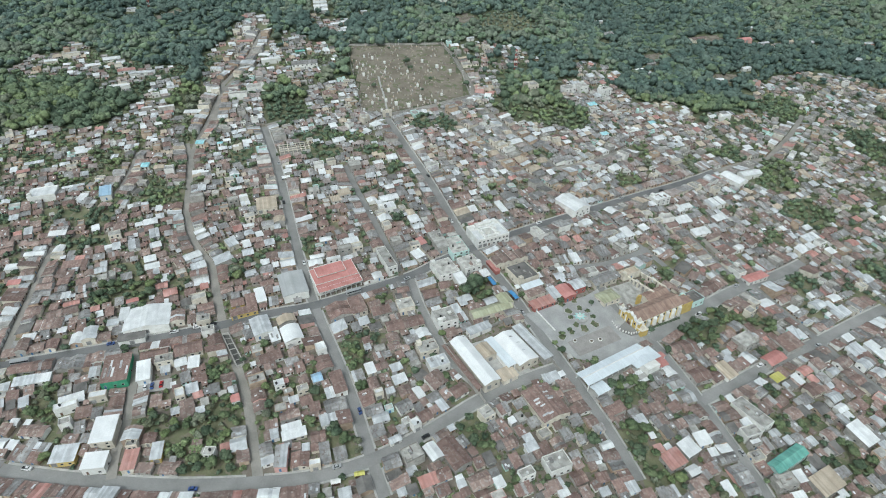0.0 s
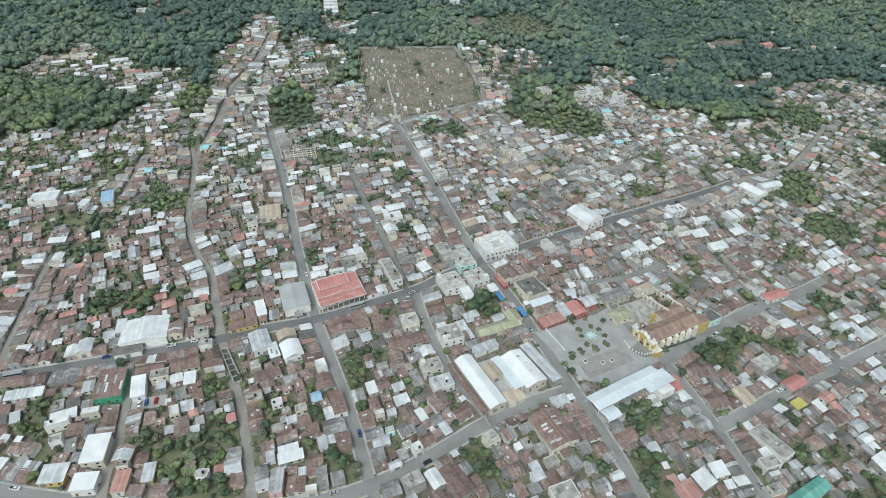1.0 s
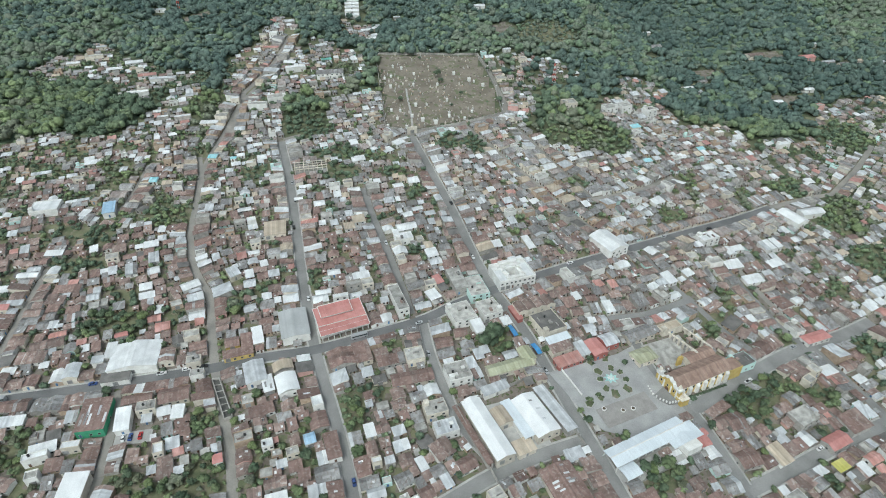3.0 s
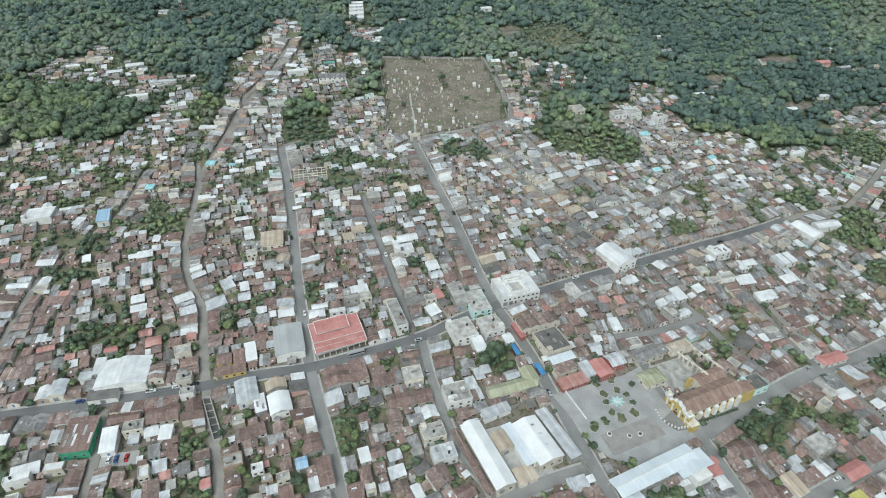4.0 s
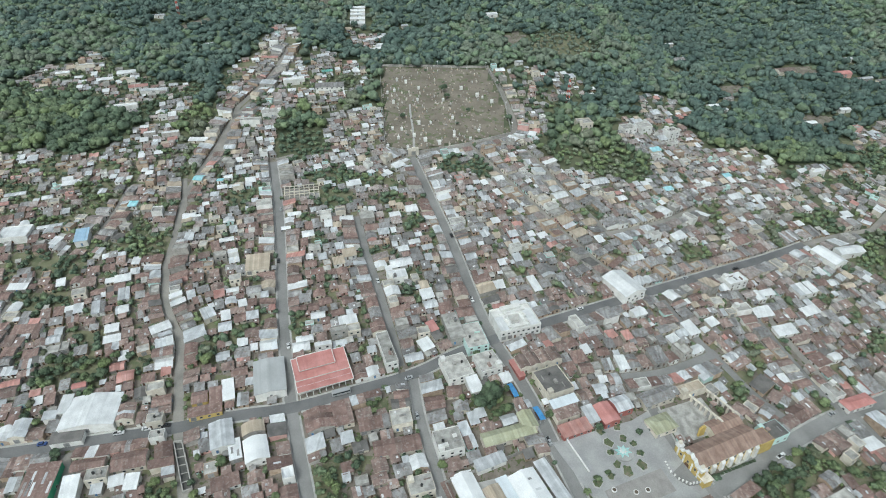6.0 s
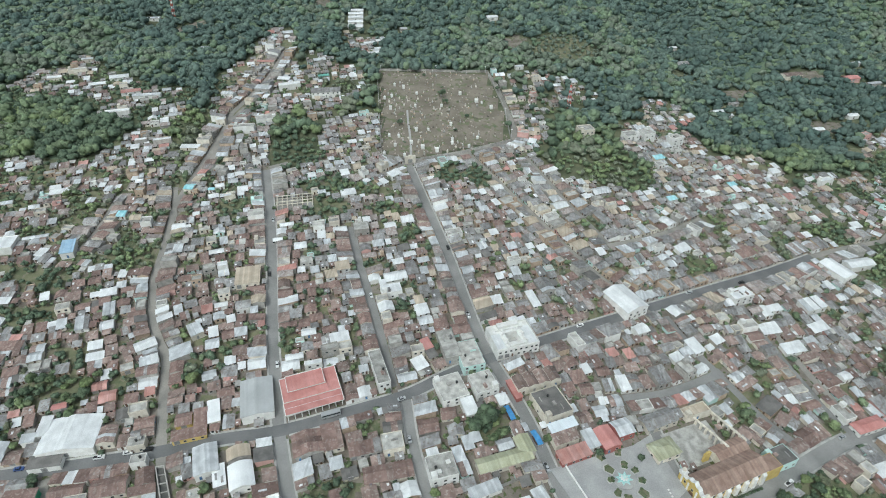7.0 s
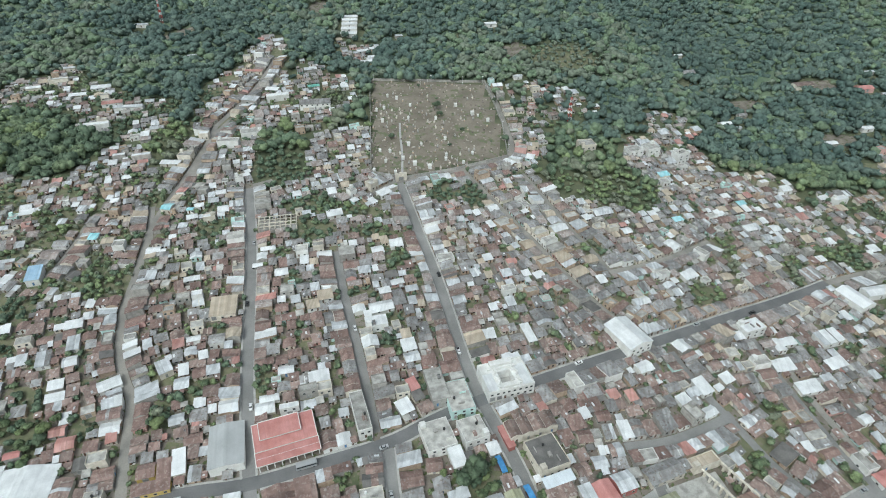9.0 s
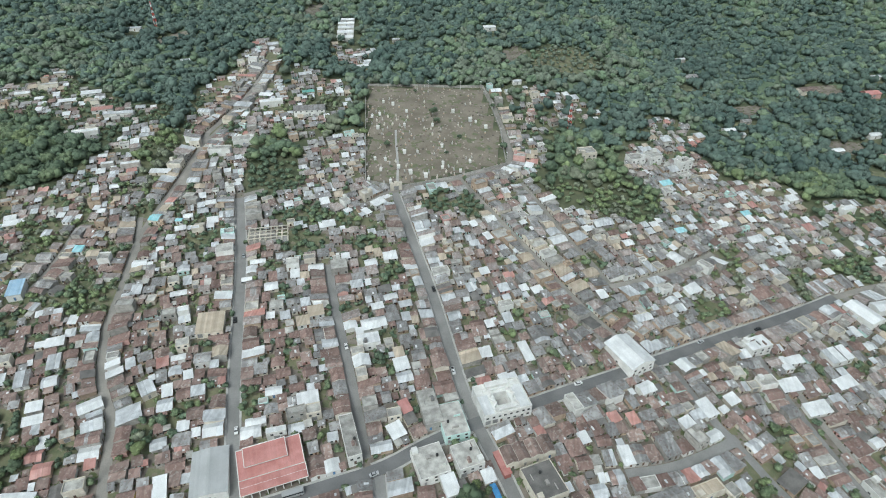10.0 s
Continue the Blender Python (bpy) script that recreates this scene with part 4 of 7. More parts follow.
    mesh_ob("annex_roof", *box(L / 2 + 0.3, -W / 2 - 0.2, 5.0, L / 2 + 8.7, W / 2 - 4.3, 5.15), ROOF["tile"], r)
    # raised terrace with a balustrade before the front
    terr = [(-L / 2 - 2, -9.5), (-L / 2 - 7, -8.5), (-L / 2 - 10, -4.5), (-L / 2 - 11, 0), (-L / 2 - 10, 5), (-L / 2 - 7.5, 9), (-L / 2 - 2, 10)]
    mesh_ob("terrace", *prism(terr[::-1], -3, 2.5), PAVING, r)
    for i in range(len(terr) - 1):
        (xa, ya), (xb, yb) = terr[i], terr[i + 1]
        k = max(2, int(math.hypot(xb - xa, yb - ya) / 1.6))
        for j in range(k):
            px, py = xa + (xb - xa) * j / k, ya + (yb - ya) * j / k
            mesh_ob("baluster", *join(box(-0.28, -0.28, 2.4, 0.28, 0.28, 3.4), box(-0.38, -0.38, 3.4, 0.38, 0.38, 3.6)), WALL["white"], r).location = (px, py, 0)
    return r


def ring_house():
    x, y, L, W, deg = 31.2, 340, 24.1, 18.9, 23
    claim(x, y, L / 2, W / 2, radians(deg))
    r = thing("town_hall", "white three-storey building with curved roof parapets round a well", "building", x, y, deg)
    h = 5.8
    mesh_ob("wall", *join(box(-L / 2, -W / 2, -2.5, L / 2, -4.5, h), box(-L / 2, 3.0, -2.5, L / 2, W / 2, h), box(-L / 2, -4.5, -2.5, -3.5, 3.0, h), box(3.5, -4.5, -2.5, L / 2, 3.0, h)), WALL["white"], r)
    mesh_ob("roof", *join(box(-L / 2 + 0.4, -W / 2 + 1.0, h + 0.004, -6.5, 3.0, h + 0.1), box(6.5, -W / 2 + 1.0, h + 0.004, L / 2 - 0.4, W / 2 - 4, h + 0.1)), ROOF["white"], r)
    mesh_ob("parapet", *parapet(L, W, h + 0.11, 0.9, 0.25), WALL["white"], r)
    for s in (-1, 1):
        strips = []
        for i in range(24):
            v0, v1 = -W / 2 + 1.6 + i * 0.55, -W / 2 + 1.6 + (i + 1) * 0.55
            u0, u1 = s * (5.2 + 1.1 * math.sin(i * 0.55)), s * (5.2 + 1.1 * math.sin((i + 1) * 0.55))
            strips.append(prism([(u0 - 0.45, v0), (u0 + 0.45, v0), (u1 + 0.45, v1), (u1 - 0.45, v1)], h + 0.11, h + 1.3))
        mesh_ob("curved_parapet", *join(*strips), WALL["white"], r)
    mesh_ob("cross_beam", *join(box(-8, 4.6, h + 0.11, 8, 5.6, h + 1.1), box(-4, -W / 2 + 1.2, h + 0.11, 4, -W / 2 + 2.0, h + 1.3)), WALL["white"], r)
    mesh_ob("penthouse", *box(-6, 6.0, h + 0.11, 6, W / 2 - 0.3, h + 2.2), WALL["white"], r)
    mesh_ob("well_floor", *box(-3.5, -4.5, -2.5, 3.5, 3.0, 0.6), KERB, r)
    openings(r, None, L, W, h, 0, 7, 3)
    openings(r, None, L, W, h, 0, 8, 0, 2.9)


def vault_row():
    x, y, L, W, deg = 44, 315, 24.3, 9.7, 25
    claim(x, y, L / 2, W / 2, radians(deg))
    r = thing("row_house", "row of four narrow gabled bays with cream walls", "house", x, y, deg)
    for i in range(4):
        u, w = -L / 2 + (i + 0.5) * L / 4, L / 4
        c = mesh_ob("bay_wall", *gable_wall(w - 0.1, W, 4.0, 1.2, False), WALL["cream"], r)
        c.location = (u, 0, 0)
        c = mesh_ob("bay_roof", *gable_roof(w - 0.5, W - 0.6, 4.0, 1.25, 0.15, along_x=False), ROOF["rust"], r)
        c.location = (u, 0, 0)
        fix("door", rng.choice(DOOR_ME), r, u, -W / 2 - 0.02, 0)


def stall(x, y, L, W, deg, material, label, h=2.6):
    claim(x, y, L / 2, W / 2, radians(deg))
    r = thing("market_stall", label, "stall", x, y, deg, "market stalls")
    ring = [(-L / 2, -W / 2), (L / 2, -W / 2), (L / 2, W / 2), (-L / 2, W / 2)]
    mesh_ob("awning", *gable_roof(L, W, h, 0.5, 0.1, 0.04), material, r)
    for px, py in ring:
        mesh_ob("pole", *box(-0.04, -0.04, -0.4, 0.04, 0.04, h), STEEL_W, r).location = (px * 0.95, py * 0.95, 0)
    mesh_ob("table", *join(box(-L * 0.45, -W * 0.3, 0.75, L * 0.45, W * 0.3, 0.8), box(-L * 0.4, -W * 0.25, -0.3, L * 0.4, W * 0.25, 0.75)), DOOR[0], r)


def open_frame(x, y, L, W, deg, nx, ny, h, label):
    """An unfinished or ruined block: walls of pillars and beams with no roof."""
    claim(x, y, L / 2, W / 2, radians(deg))
    r = thing("unfinished_house", label, "house", x, y, deg)
    mesh_ob("slab", *box(-L / 2, -W / 2, -2.5, L / 2, W / 2, 0.2), KERB, r)
    for i in range(nx):
        for j in range(ny):
            mesh_ob("pillar", *box(-0.25, -0.25, 0.2, 0.25, 0.25, h), WALL["cream"], r).location = (-L / 2 + 0.3 + i * (L - 0.6) / (nx - 1), -W / 2 + 0.3 + j * (W - 0.6) / (ny - 1), 0)
    for j in range(ny):
        v = -W / 2 + 0.3 + j * (W - 0.6) / (ny - 1)
        mesh_ob("beam", *box(-L / 2, v - 0.2, h, L / 2, v + 0.2, h + 0.5), WALL["cream"], r)
        mesh_ob("partition", *box(-L / 2, v - 0.1, 0.2, L / 2 * rng.uniform(-0.2, 0.9), v + 0.1, h * rng.uniform(0.4, 0.8)), WALL["block"], r)
    for i in range(0, nx, 2):
        u = -L / 2 + 0.3 + i * (L - 0.6) / (nx - 1)
        mesh_ob("cross_beam", *box(u - 0.2, -W / 2 + 0.5, h + 0.02, u + 0.2, W / 2 - 0.5, h + 0.45), WALL["cream"], r)


def arcade(x, y, L, deg, h, n, label):
    """A long ruined wall with a row of arched openings."""
    claim(x, y, L / 2, 1.0, radians(deg))
    r = thing("ruined_arcade", label, "ruin", x, y, deg)
    for i in range(n + 1):
        mesh_ob("pier", *box(-0.5, -0.6, -3, 0.5, 0.6, h), WALL["cream"], r).location = (-L / 2 + i * L / n, 0, 0)
    for i in range(n):
        w = L / n
        arch = []
        for k in range(6):
            a0, a1 = math.pi * k / 6, math.pi * (k + 1) / 6
            x0, x1 = -w / 2 * math.cos(a0), -w / 2 * math.cos(a1)
            z0, z1 = h - 0.8 + 0.7 * math.sin(a0), h - 0.8 + 0.7 * math.sin(a1)
            arch.append(prism([(x0, -0.5), (x1, -0.5), (x1, 0.5), (x0, 0.5)], [z0, z1, z1, z0], h + 0.5))
        mesh_ob("arch", *join(*arch), WALL["cream"], r).location = (-L / 2 + (i + 0.5) * w, 0, 0)


def lattice_tower(x, y, h, w, label):
    r = thing("radio_mast", label, "mast", x, y, 10)
    n = 10
    for k in range(n):
        z0, z1 = h * k / n, h * (k + 1) / n
        a0, a1 = w / 2 * (1 - 0.75 * k / n), w / 2 * (1 - 0.75 * (k + 1) / n)
        section = []
        for sx, sy in ((-1, -1), (1, -1), (1, 1), (-1, 1)):
            t = 0.14
            v = [(sx * a0 + dx, sy * a0 + dy, z0) for dx, dy in ((-t, -t), (t, -t), (t, t), (-t, t))] + [(sx * a1 + dx, sy * a1 + dy, z1) for dx, dy in ((-t, -t), (t, -t), (t, t), (-t, t))]
            section.append(("leg", (v, box(0, 0, 0, 1, 1, 1)[1])))
        for c in range(4):
            (p0, q0), (p1, q1) = (((-1, -1), (1, -1)), ((1, -1), (1, 1)), ((1, 1), (-1, 1)), ((-1, 1), (-1, -1)))[c]
            for A, B, za, zb in (((p0, q0), (p1, q1), z0, z1), ((p1, q1), (p0, q0), z0, z1)):
                ax, ay, bx, by = A[0] * a0, A[1] * a0, B[0] * a1, B[1] * a1
                t = 0.07
                v = [(ax - t, ay - t, za), (ax + t, ay + t, za), (ax + t, ay + t, za + 0.15), (ax - t, ay - t, za + 0.15), (bx - t, by - t, zb - 0.15), (bx + t, by + t, zb - 0.15), (bx + t, by + t, zb), (bx - t, by - t, zb)]
                section.append(("brace", (v, [(3, 2, 1, 0), (4, 5, 6, 7), (0, 1, 5, 4), (1, 2, 6, 5), (2, 3, 7, 6), (3, 0, 4, 7)])))
        for nm, vf in section:
            mesh_ob(nm, *vf, STEEL_R if k % 2 else STEEL_W, r)
    for k in range(3):
        mesh_ob("antenna", *box(-0.15, -0.1, h - 3, 0.15, 0.1, h - 0.6), STEEL_W, r).location = (0.7 * math.cos(k * 2.1), 0.7 * math.sin(k * 2.1), 0)


market_hall()
gym_hall()
school()
covered_court()
church()
ring_house()
vault_row()
house(-112.5, 277.2, 5.2, 12.9, 25, "snow", "cream", 3.4, "shed", 2, "store", "store with a bright white sheet-metal roof", "store", 0.9)
house(-94.5, 287.5, 15.2, 23.6, 22, "zinc", "white", 4.0, "gable", 1, "warehouse", "warehouse with a light grey low-pitched sheet roof", "warehouse", 0.9)
house(-106.5, 253.1, 10.2, 15.8, 27, "pale", "white", 3.4, "gable", 2, "store", "store with a pale zinc gabled roof", "store", 0.9)
house(-87.4, 247.2, 10.6, 13.0, 27, "snow", "white", 3.7, "barrel", 2, "store", "store with a white barrel roof", "store", 1.8)
house(-92.6, 257.6, 10.2, 6.4, 27, "tan", "block", 3.6, "barrel", 1, "store", "front bay with a rusty tan barrel roof", "store", 1.8, along_x=False)
house(-97.4, 246.4, 5.0, 10.5, 27, "white", "block", 3.0, "shed", 1, "store", "lean-to with white and grey striped sheets", "store", 0.8, 3)
house(195.1, 235.1, 7.5, 5.0, 29, "yellow", "block", 2.6, "shed", 1, "market_shelter", "shelter with a yellow sheet roof at the street corner", "shelter", 0.4)
house(-119.4, 264.6, 15.4, 5.0, 22, "brown", "ochre", 3.0, "shed", 2, label="corner house with ochre walls and a brown sheet roof", rise=0.8)
house(-125.2, 271.6, 7.4, 7.0, 22, "brown", "ochre", 3.0, "gable", 1, label="small house with ochre walls and a brown gabled roof")
house(-117.4, 273.4, 5.6, 8.6, 22, "brown", "cream", 3.0, "shed", 1, label="narrow house with a reddish brown sheet roof")
house(53.3, 203.0, 15.8, 21.8, 26, "brown", "cream", 4.4, "gable", 2, "meeting_hall", "hall with a brown gabled roof and pale skylight sheets", "hall", 1.8, 10)
house(161.8, 292.5, 13.7, 9.5, 28, "dark", "mint", 4.4, "flat", 2, label="mint-walled house with a dark flat roof")
house(104.4, 285.2, 12.9, 9.0, 28, "olive", "cream", 3.4, "hip", 2, "parish_house", "parish house with an olive-beige hipped roof", "house", 1.8)
house(104.4, 301.2, 18.2, 8.0, 28, "grey", "cream", 3.3, "gable", 2, "parish_house", "parish house with a weathered grey zinc roof", "house", 1.3)
claim(122, 295, 14, 10, radians(28))
court = corners(122, 293, 14.5, 9.5, radians(28))
tagged(mesh_ob("courtyard", *prism(court, [ground(*p) - 0.5 for p in court], [ground(*p) + 0.2 for p in court]), ROOF["concrete"]), "pale stained concrete courtyard beside the church", "courtyard", kind="structure")
house(124.5, 310.3, 14.4, 6.0, 27, "tan", "cream", 3.4, "flat", 1, "ruin", "roofless cream ruin with a tan floor", "ruin")
arcade(137, 306, 26, -52, 4.5, 9, "ruined cream arcade with arched openings")
arcade(128, 300, 24, -52, 4.0, 8, "lower ruined cream arcade beside the courtyard")
house(61.2, 275.9, 15.5, 6.5, 27, "pink", "redwall", 2.8, "shed", 2, "arcade_house", "house with a faded red porch roof facing the plaza", "house", 0.8)
house(57.3, 282.9, 12.5, 5.5, 27, "rust", "cream", 4.2, "shed", 1, label="house with a rusted roof behind the red porch")
house(56.3, 288.6, 14.0, 4.6, 27, "ice", "block", 4.7, "shed", 1, label="house with a pale blue sheet roof", rise=0.6)
house(77.3, 286.2, 8.4, 11.9, 27, "red", "redwall", 3.6, "gable", 2, label="house with a red sheet roof and red walls by the plaza")
house(85.4, 292.5, 8.9, 8.5, 27, "pale", "redwall", 4.2, "gable", 2, label="house with a pale blue-grey roof and dark red walls", rise=1.2)
house(69.3, 284.1, 5.5, 9.0, 27, "pale", "white", 3.1, "shed", 1, label="narrow house with a pale zinc roof")
house(51.3, 300.7, 14.8, 17.2, 28, "dark", "cream", 4.7, "flat", 2, "cinema", "large dark flat-roofed hall with cream walls", "hall")
house(33, 308, 3.1, 12.0, 28, "red", "redwall", 2.6, "shed", 0, "kiosk_row", "row of red kiosks along the street", "kiosk", 0.4)
stall(31, 294, 2.6, 9.0, 26, TARP, "market stall under a blue tarpaulin")
stall(44, 282, 2.7, 8.4, 27, TARP, "market stall under a blue tarpaulin")
stall(38.5, 287, 2.6, 5.0, 27, ROOF["pale"], "market stall under a pale awning")
stall(-50.2, 160.0, 4.6, 2.4, 12, WALL["white"], "street stall under a white and green awning")
stall(-39.6, 164.0, 4.8, 2.4, 12, ROOF["yellow"], "street stall under a yellow awning")
house(29.1, 268.6, 26.3, 7.0, 24, "olive", "cream", 3.6, "gable", 2, "municipal_house", "long house with an olive-beige gabled roof", "house", 1.4)
house(38.2, 277.2, 7.0, 10.0, 24, "olive", "cream", 3.6, "gable", 1, "municipal_house", "short wing with an olive-beige gabled roof", "house", 1.2)
house(1, 260.5, 12.7, 12.3, 22, "concrete", "white", 6.0, "flat", 2, label="two-storey white house with a cluttered flat concrete roof")
house(-9.1, 238.4, 11.3, 8.8, 22, "concrete", "cream", 5, "flat", 2, label="two-storey cream house with a flat concrete roof")
house(-3.0, 228.2, 11.4, 8.4, 23, "pale", "white", 4.7, "flat", 2, label="two-storey white house with a pale flat roof")
house(1.0, 303.8, 14.0, 16.0, 27, "concrete", "white", 4.8, "flat", 2, label="two-storey white house with a flat concrete roof")
house(17.1, 308.1, 12.0, 13.0, 27, "concrete", "white", 5.8, "flat", 2, label="three-storey white house with a flat concrete roof")
house(11.1, 293.9, 6.0, 9.0, 27, "white", "white", 3.9, "shed", 2, label="house with a bright white sheet roof")
house(97.7, 378.9, 15.0, 22.2, 33, "white", "white", 5.9, "gable", 2, "theatre", "tall white hall with a pale gabled roof", "hall", 2.2)
house(-3.0, 331.7, 9.0, 21.0, 22, "concrete", "block", 4.4, "flat", 2, label="bare block house with a flat grey concrete roof")
house(8.6, 326.0, 12.0, 19.0, 22, "concrete", "mint", 4.8, "flat", 2, label="mint-walled corner building with a stained flat roof")
house(-37.3, 311.2, 6.5, 24.0, 25, "concrete", "white", 5.6, "flat", 2, label="long narrow two-storey house with a flat concrete roof")
house(-41.2, 369.0, 12.1, 8.4, 21, "white", "white", 4.4, "flat", 2, label="two-storey white house with a white flat roof")
house(250.4, 444.4, 11.1, 20.0, 28, "snow", "white", 4.2, "gable", 1, "warehouse", "warehouse with a bright white gabled roof", "warehouse")
house(267.3, 452.3, 19.4, 8.0, 18, "white", "white", 4.1, "gable", 1, "warehouse", "warehouse with a bright white roof beside trees", "warehouse")
house(173.2, 403.7, 14.2, 9.0, 26, "white", "white", 5.5, "flat", 2, label="three-storey white house with a white flat roof")
house(217.9, 321.4, 18.1, 6.5, 24, "red", "white", 3.4, "hip", 2, label="white house with a red hipped roof", rise=1.3)
house(207.1, 326.7, 7.0, 9.8, 24, "concrete", "white", 4.2, "flat", 2, label="white two-storey wing with a flat roof")
house(198.8, 249.0, 14.0, 7.5, 29, "red", "block", 3.4, "gable", 2, label="house with a faded red gabled roof", rise=1.2)
house(175.8, 181.8, 24.2, 6.5, 30, "green", "mint", 4.1, "gable", 2, "store", "long store with a turquoise green roof", "store", 1.3)
house(167.7, 207.9, 8.9, 20.3, 31, "concrete", "white", 4.1, "flat", 2, label="long white house with a flat concrete roof")
house(226.0, 199.9, 9.6, 13.0, 28, "white", "block", 3.9, "shed", 2, label="house with a bright white sheet roof")
house(190.8, 170.7, 15.3, 10.0, 27, "tan", "block", 3.9, "shed", 2, label="house with a rusty tan sheet roof")
house(123.4, 182.7, 8.6, 8.0, 32, "white", "block", 3.3, "shed", 2, label="house with a bright white sheet roof")
house(113.4, 175.6, 10.4, 8.4, 27, "pink", "block", 3.3, "shed", 2, label="house with a faded pink sheet roof")
house(-166.0, 183.1, 10.3, 14.5, 10, "snow", "cream", 5.5, "shed", 2, label="three-storey house with a bright white roof", rise=1.2)
house(-163.9, 167.4, 10.3, 8.0, 7, "snow", "white", 4.7, "shed", 2, label="two-storey corner house with a bright white roof", rise=0.9)
house(-148.6, 169.1, 6.1, 10.5, 8, "pink", "cream", 3.1, "shed", 2, label="house with a faded red sheet roof", rise=0.9)
house(-137.5, 173.6, 4.8, 9.0, 11, "pale", "ochre", 3.3, "shed", 2, label="narrow ochre house with a pale roof", rise=0.8)
house(-176.0, 220.2, 13.0, 19.1, 14, "brown", "green", 4.7, "shed", 2, label="two-storey house with green walls and a brown roof", rise=1.0, skylights=6)
house(-180.7, 171.6, 11.0, 9.0, 8, "pale", "ochre", 3.1, "shed", 2, label="house with a pale blue-grey zinc roof", rise=0.9)
open_frame(-124, 447, 25.0, 13.0, 18, 8, 4, 4.2, "roofless concrete house of pillars and beams")
house(-296.6, 378.1, 18.4, 14.3, 18, "white", "white", 4.2, "flat", 1, label="large white house with a flat roof")
house(-251.3, 379.9, 7.6, 12.3, 22, "blue", "white", 4.1, "shed", 1, label="house with a light blue sheet roof")
house(-129.6, 369.7, 13.9, 14.8, 17, "tan", "cream", 3.4, "shed", 2, label="tan-roofed house with cream walls", rise=1.4)
house(-304, 585, 24.0, 6.0, 16, "pale", "white", 3.4, "gable", 1, "stable", "long low building with a pale zinc roof among trees", "building")
house(-145, 612, 26.3, 12.0, 15, "grey", "white", 5.0, "gable", 1, "school_block", "large building with a light grey zinc roof", "building")
for i in range(5):
    house(-152.5 - 2.6 * i, 770 + i * 12.5, 17.0, 7.5, 12, "white", "white", 3.2, "gable", 1, "poultry_shed", "long white-roofed shed on the hillside", "shed", group="sheds on the hillside")
house(-56.2, 213.9, 6.3, 13.5, 24, "brown", "white", 3.4, "shed", 2, label="house with a dark brown sheet roof")
house(5.0, 174.7, 9.6, 17.3, 33, "brown", "block", 3.4, "gable", 2, label="house with a brown gabled roof", rise=1.3)
house(54.3, 169.9, 11.8, 9.0, 22, "concrete", "white", 4.7, "flat", 2, label="two-storey white house with a flat roof terrace")
house(89, 575, 12.6, 11.0, 18, "concrete", "cream", 6.0, "flat", 1, label="two-storey pale yellow house with a flat roof")
house(167, 585, 10.9, 9.0, 29, "concrete", "white", 8.4, "flat", 2, label="three-storey white house with a flat roof")
house(128, 580, 12.0, 10.0, 24, "concrete", "white", 5.6, "flat", 1, label="white house with a flat roof")
house(143, 588, 11.0, 11.0, 24, "concrete", "white", 6.4, "flat", 1, label="white house with a flat roof")
lattice_tower(77, 613, 24, 3.6, "red and white lattice radio mast among trees")
lattice_tower(-376, 789, 30, 3.0, "red and white lattice mast on the wooded slope")


def accents(roof, rows):
    """Single houses whose roofs stand out, at their places."""
    for x, y, L, W in rows:
        L, W = L * 0.76, W * 0.76
        gap, a = street_gap(x, y)
        while a > radians(70):
            a -= math.pi / 2
        while a < radians(-20):
            a += math.pi / 2
        for k in (1.0, 0.85, 0.7):
            if clear(x, y, L * k / 2, W * k / 2, a, 0.0) and gap > 0.2:
                flat = roof == "concrete" or (roof == "white" and rng.random() < 0.15)
                kind = "flat" if flat else rng.choice(("shed", "shed", "gable"))
                h = rng.choice((4.6, 5.0, 5.2)) if flat else rng.choice((2.4, 2.6, 2.8, 3.8))
                wall = rng.choice(("white", "cream", "block", "white"))
                if y < 340 or L * W > 150:
                    house(x, y, L * k, W * k, math.degrees(a), roof, wall, h, kind, 2 if y < 260 else 1, {"flat": "concrete_house", "shed": "hut", "gable": "house"}[kind], strips=kind != "flat" and roof not in ("white", "red", "pink"))
                else:
                    far_house(x, y, L * k, W * k, math.degrees(a), roof, wall, h, kind)
                break


# ---- plaza ----
plaza = [(50, 268), (64, 274), (90, 286), (99, 293), (112, 268), (122, 254), (104, 232), (76, 236), (70, 240)]
claim(86, 262, 24, 22, radians(28))
tagged(mesh_ob("plaza", *prism(plaza, [ground(*p) - 0.5 for p in plaza], [ground(*p) + 0.48 for p in plaza]), PLAZA), "open plaza paved in grey concrete before the church", "plaza", kind="structure")
stage = corners(89.5, 250.2, 16.0, 5.6, radians(29))
tagged(mesh_ob("stage_floor", *prism(stage, [ground(*p) for p in stage], [ground(*p) + 0.6 for p in stage]), mat("rosy_paving", (0.31, 0.292, 0.275), (0.39, 0.372, 0.352), 0.9, 0.3, 2.5)), "low rosy grey paved platform in the plaza", "paving", kind="structure")


def plaza_z(x, y):
    return ground(x, y) + 0.6


star = thing("fountain", "pale turquoise star-shaped fountain in the plaza", "fountain", 83.7, 268.3, 15, "", plaza_z(83.7, 268.3) - 0.1)
ring = [((4.2 if i % 2 else 2.4) * math.cos(math.pi * i / 8), (3.6 if i % 2 else 1.9) * math.sin(math.pi * i / 8)) for i in range(16)]
mesh_ob("basin", *prism(ring, -0.4, 0.5), POOL, star)
mesh_ob("apron", *prism(disc(5.2, 20), -0.6, 0.06), KERB, star)
mesh_ob("rim", *prism([(p[0] * 0.55, p[1] * 0.55) for p in ring], 0.5, 0.7), WALL["white"], star)
mesh_ob("pillar", *join(prism(disc(0.5), 0.7, 1.6), prism(disc(0.9), 1.6, 1.75), prism(disc(0.25), 1.75, 2.4)), WALL["mint"], star)
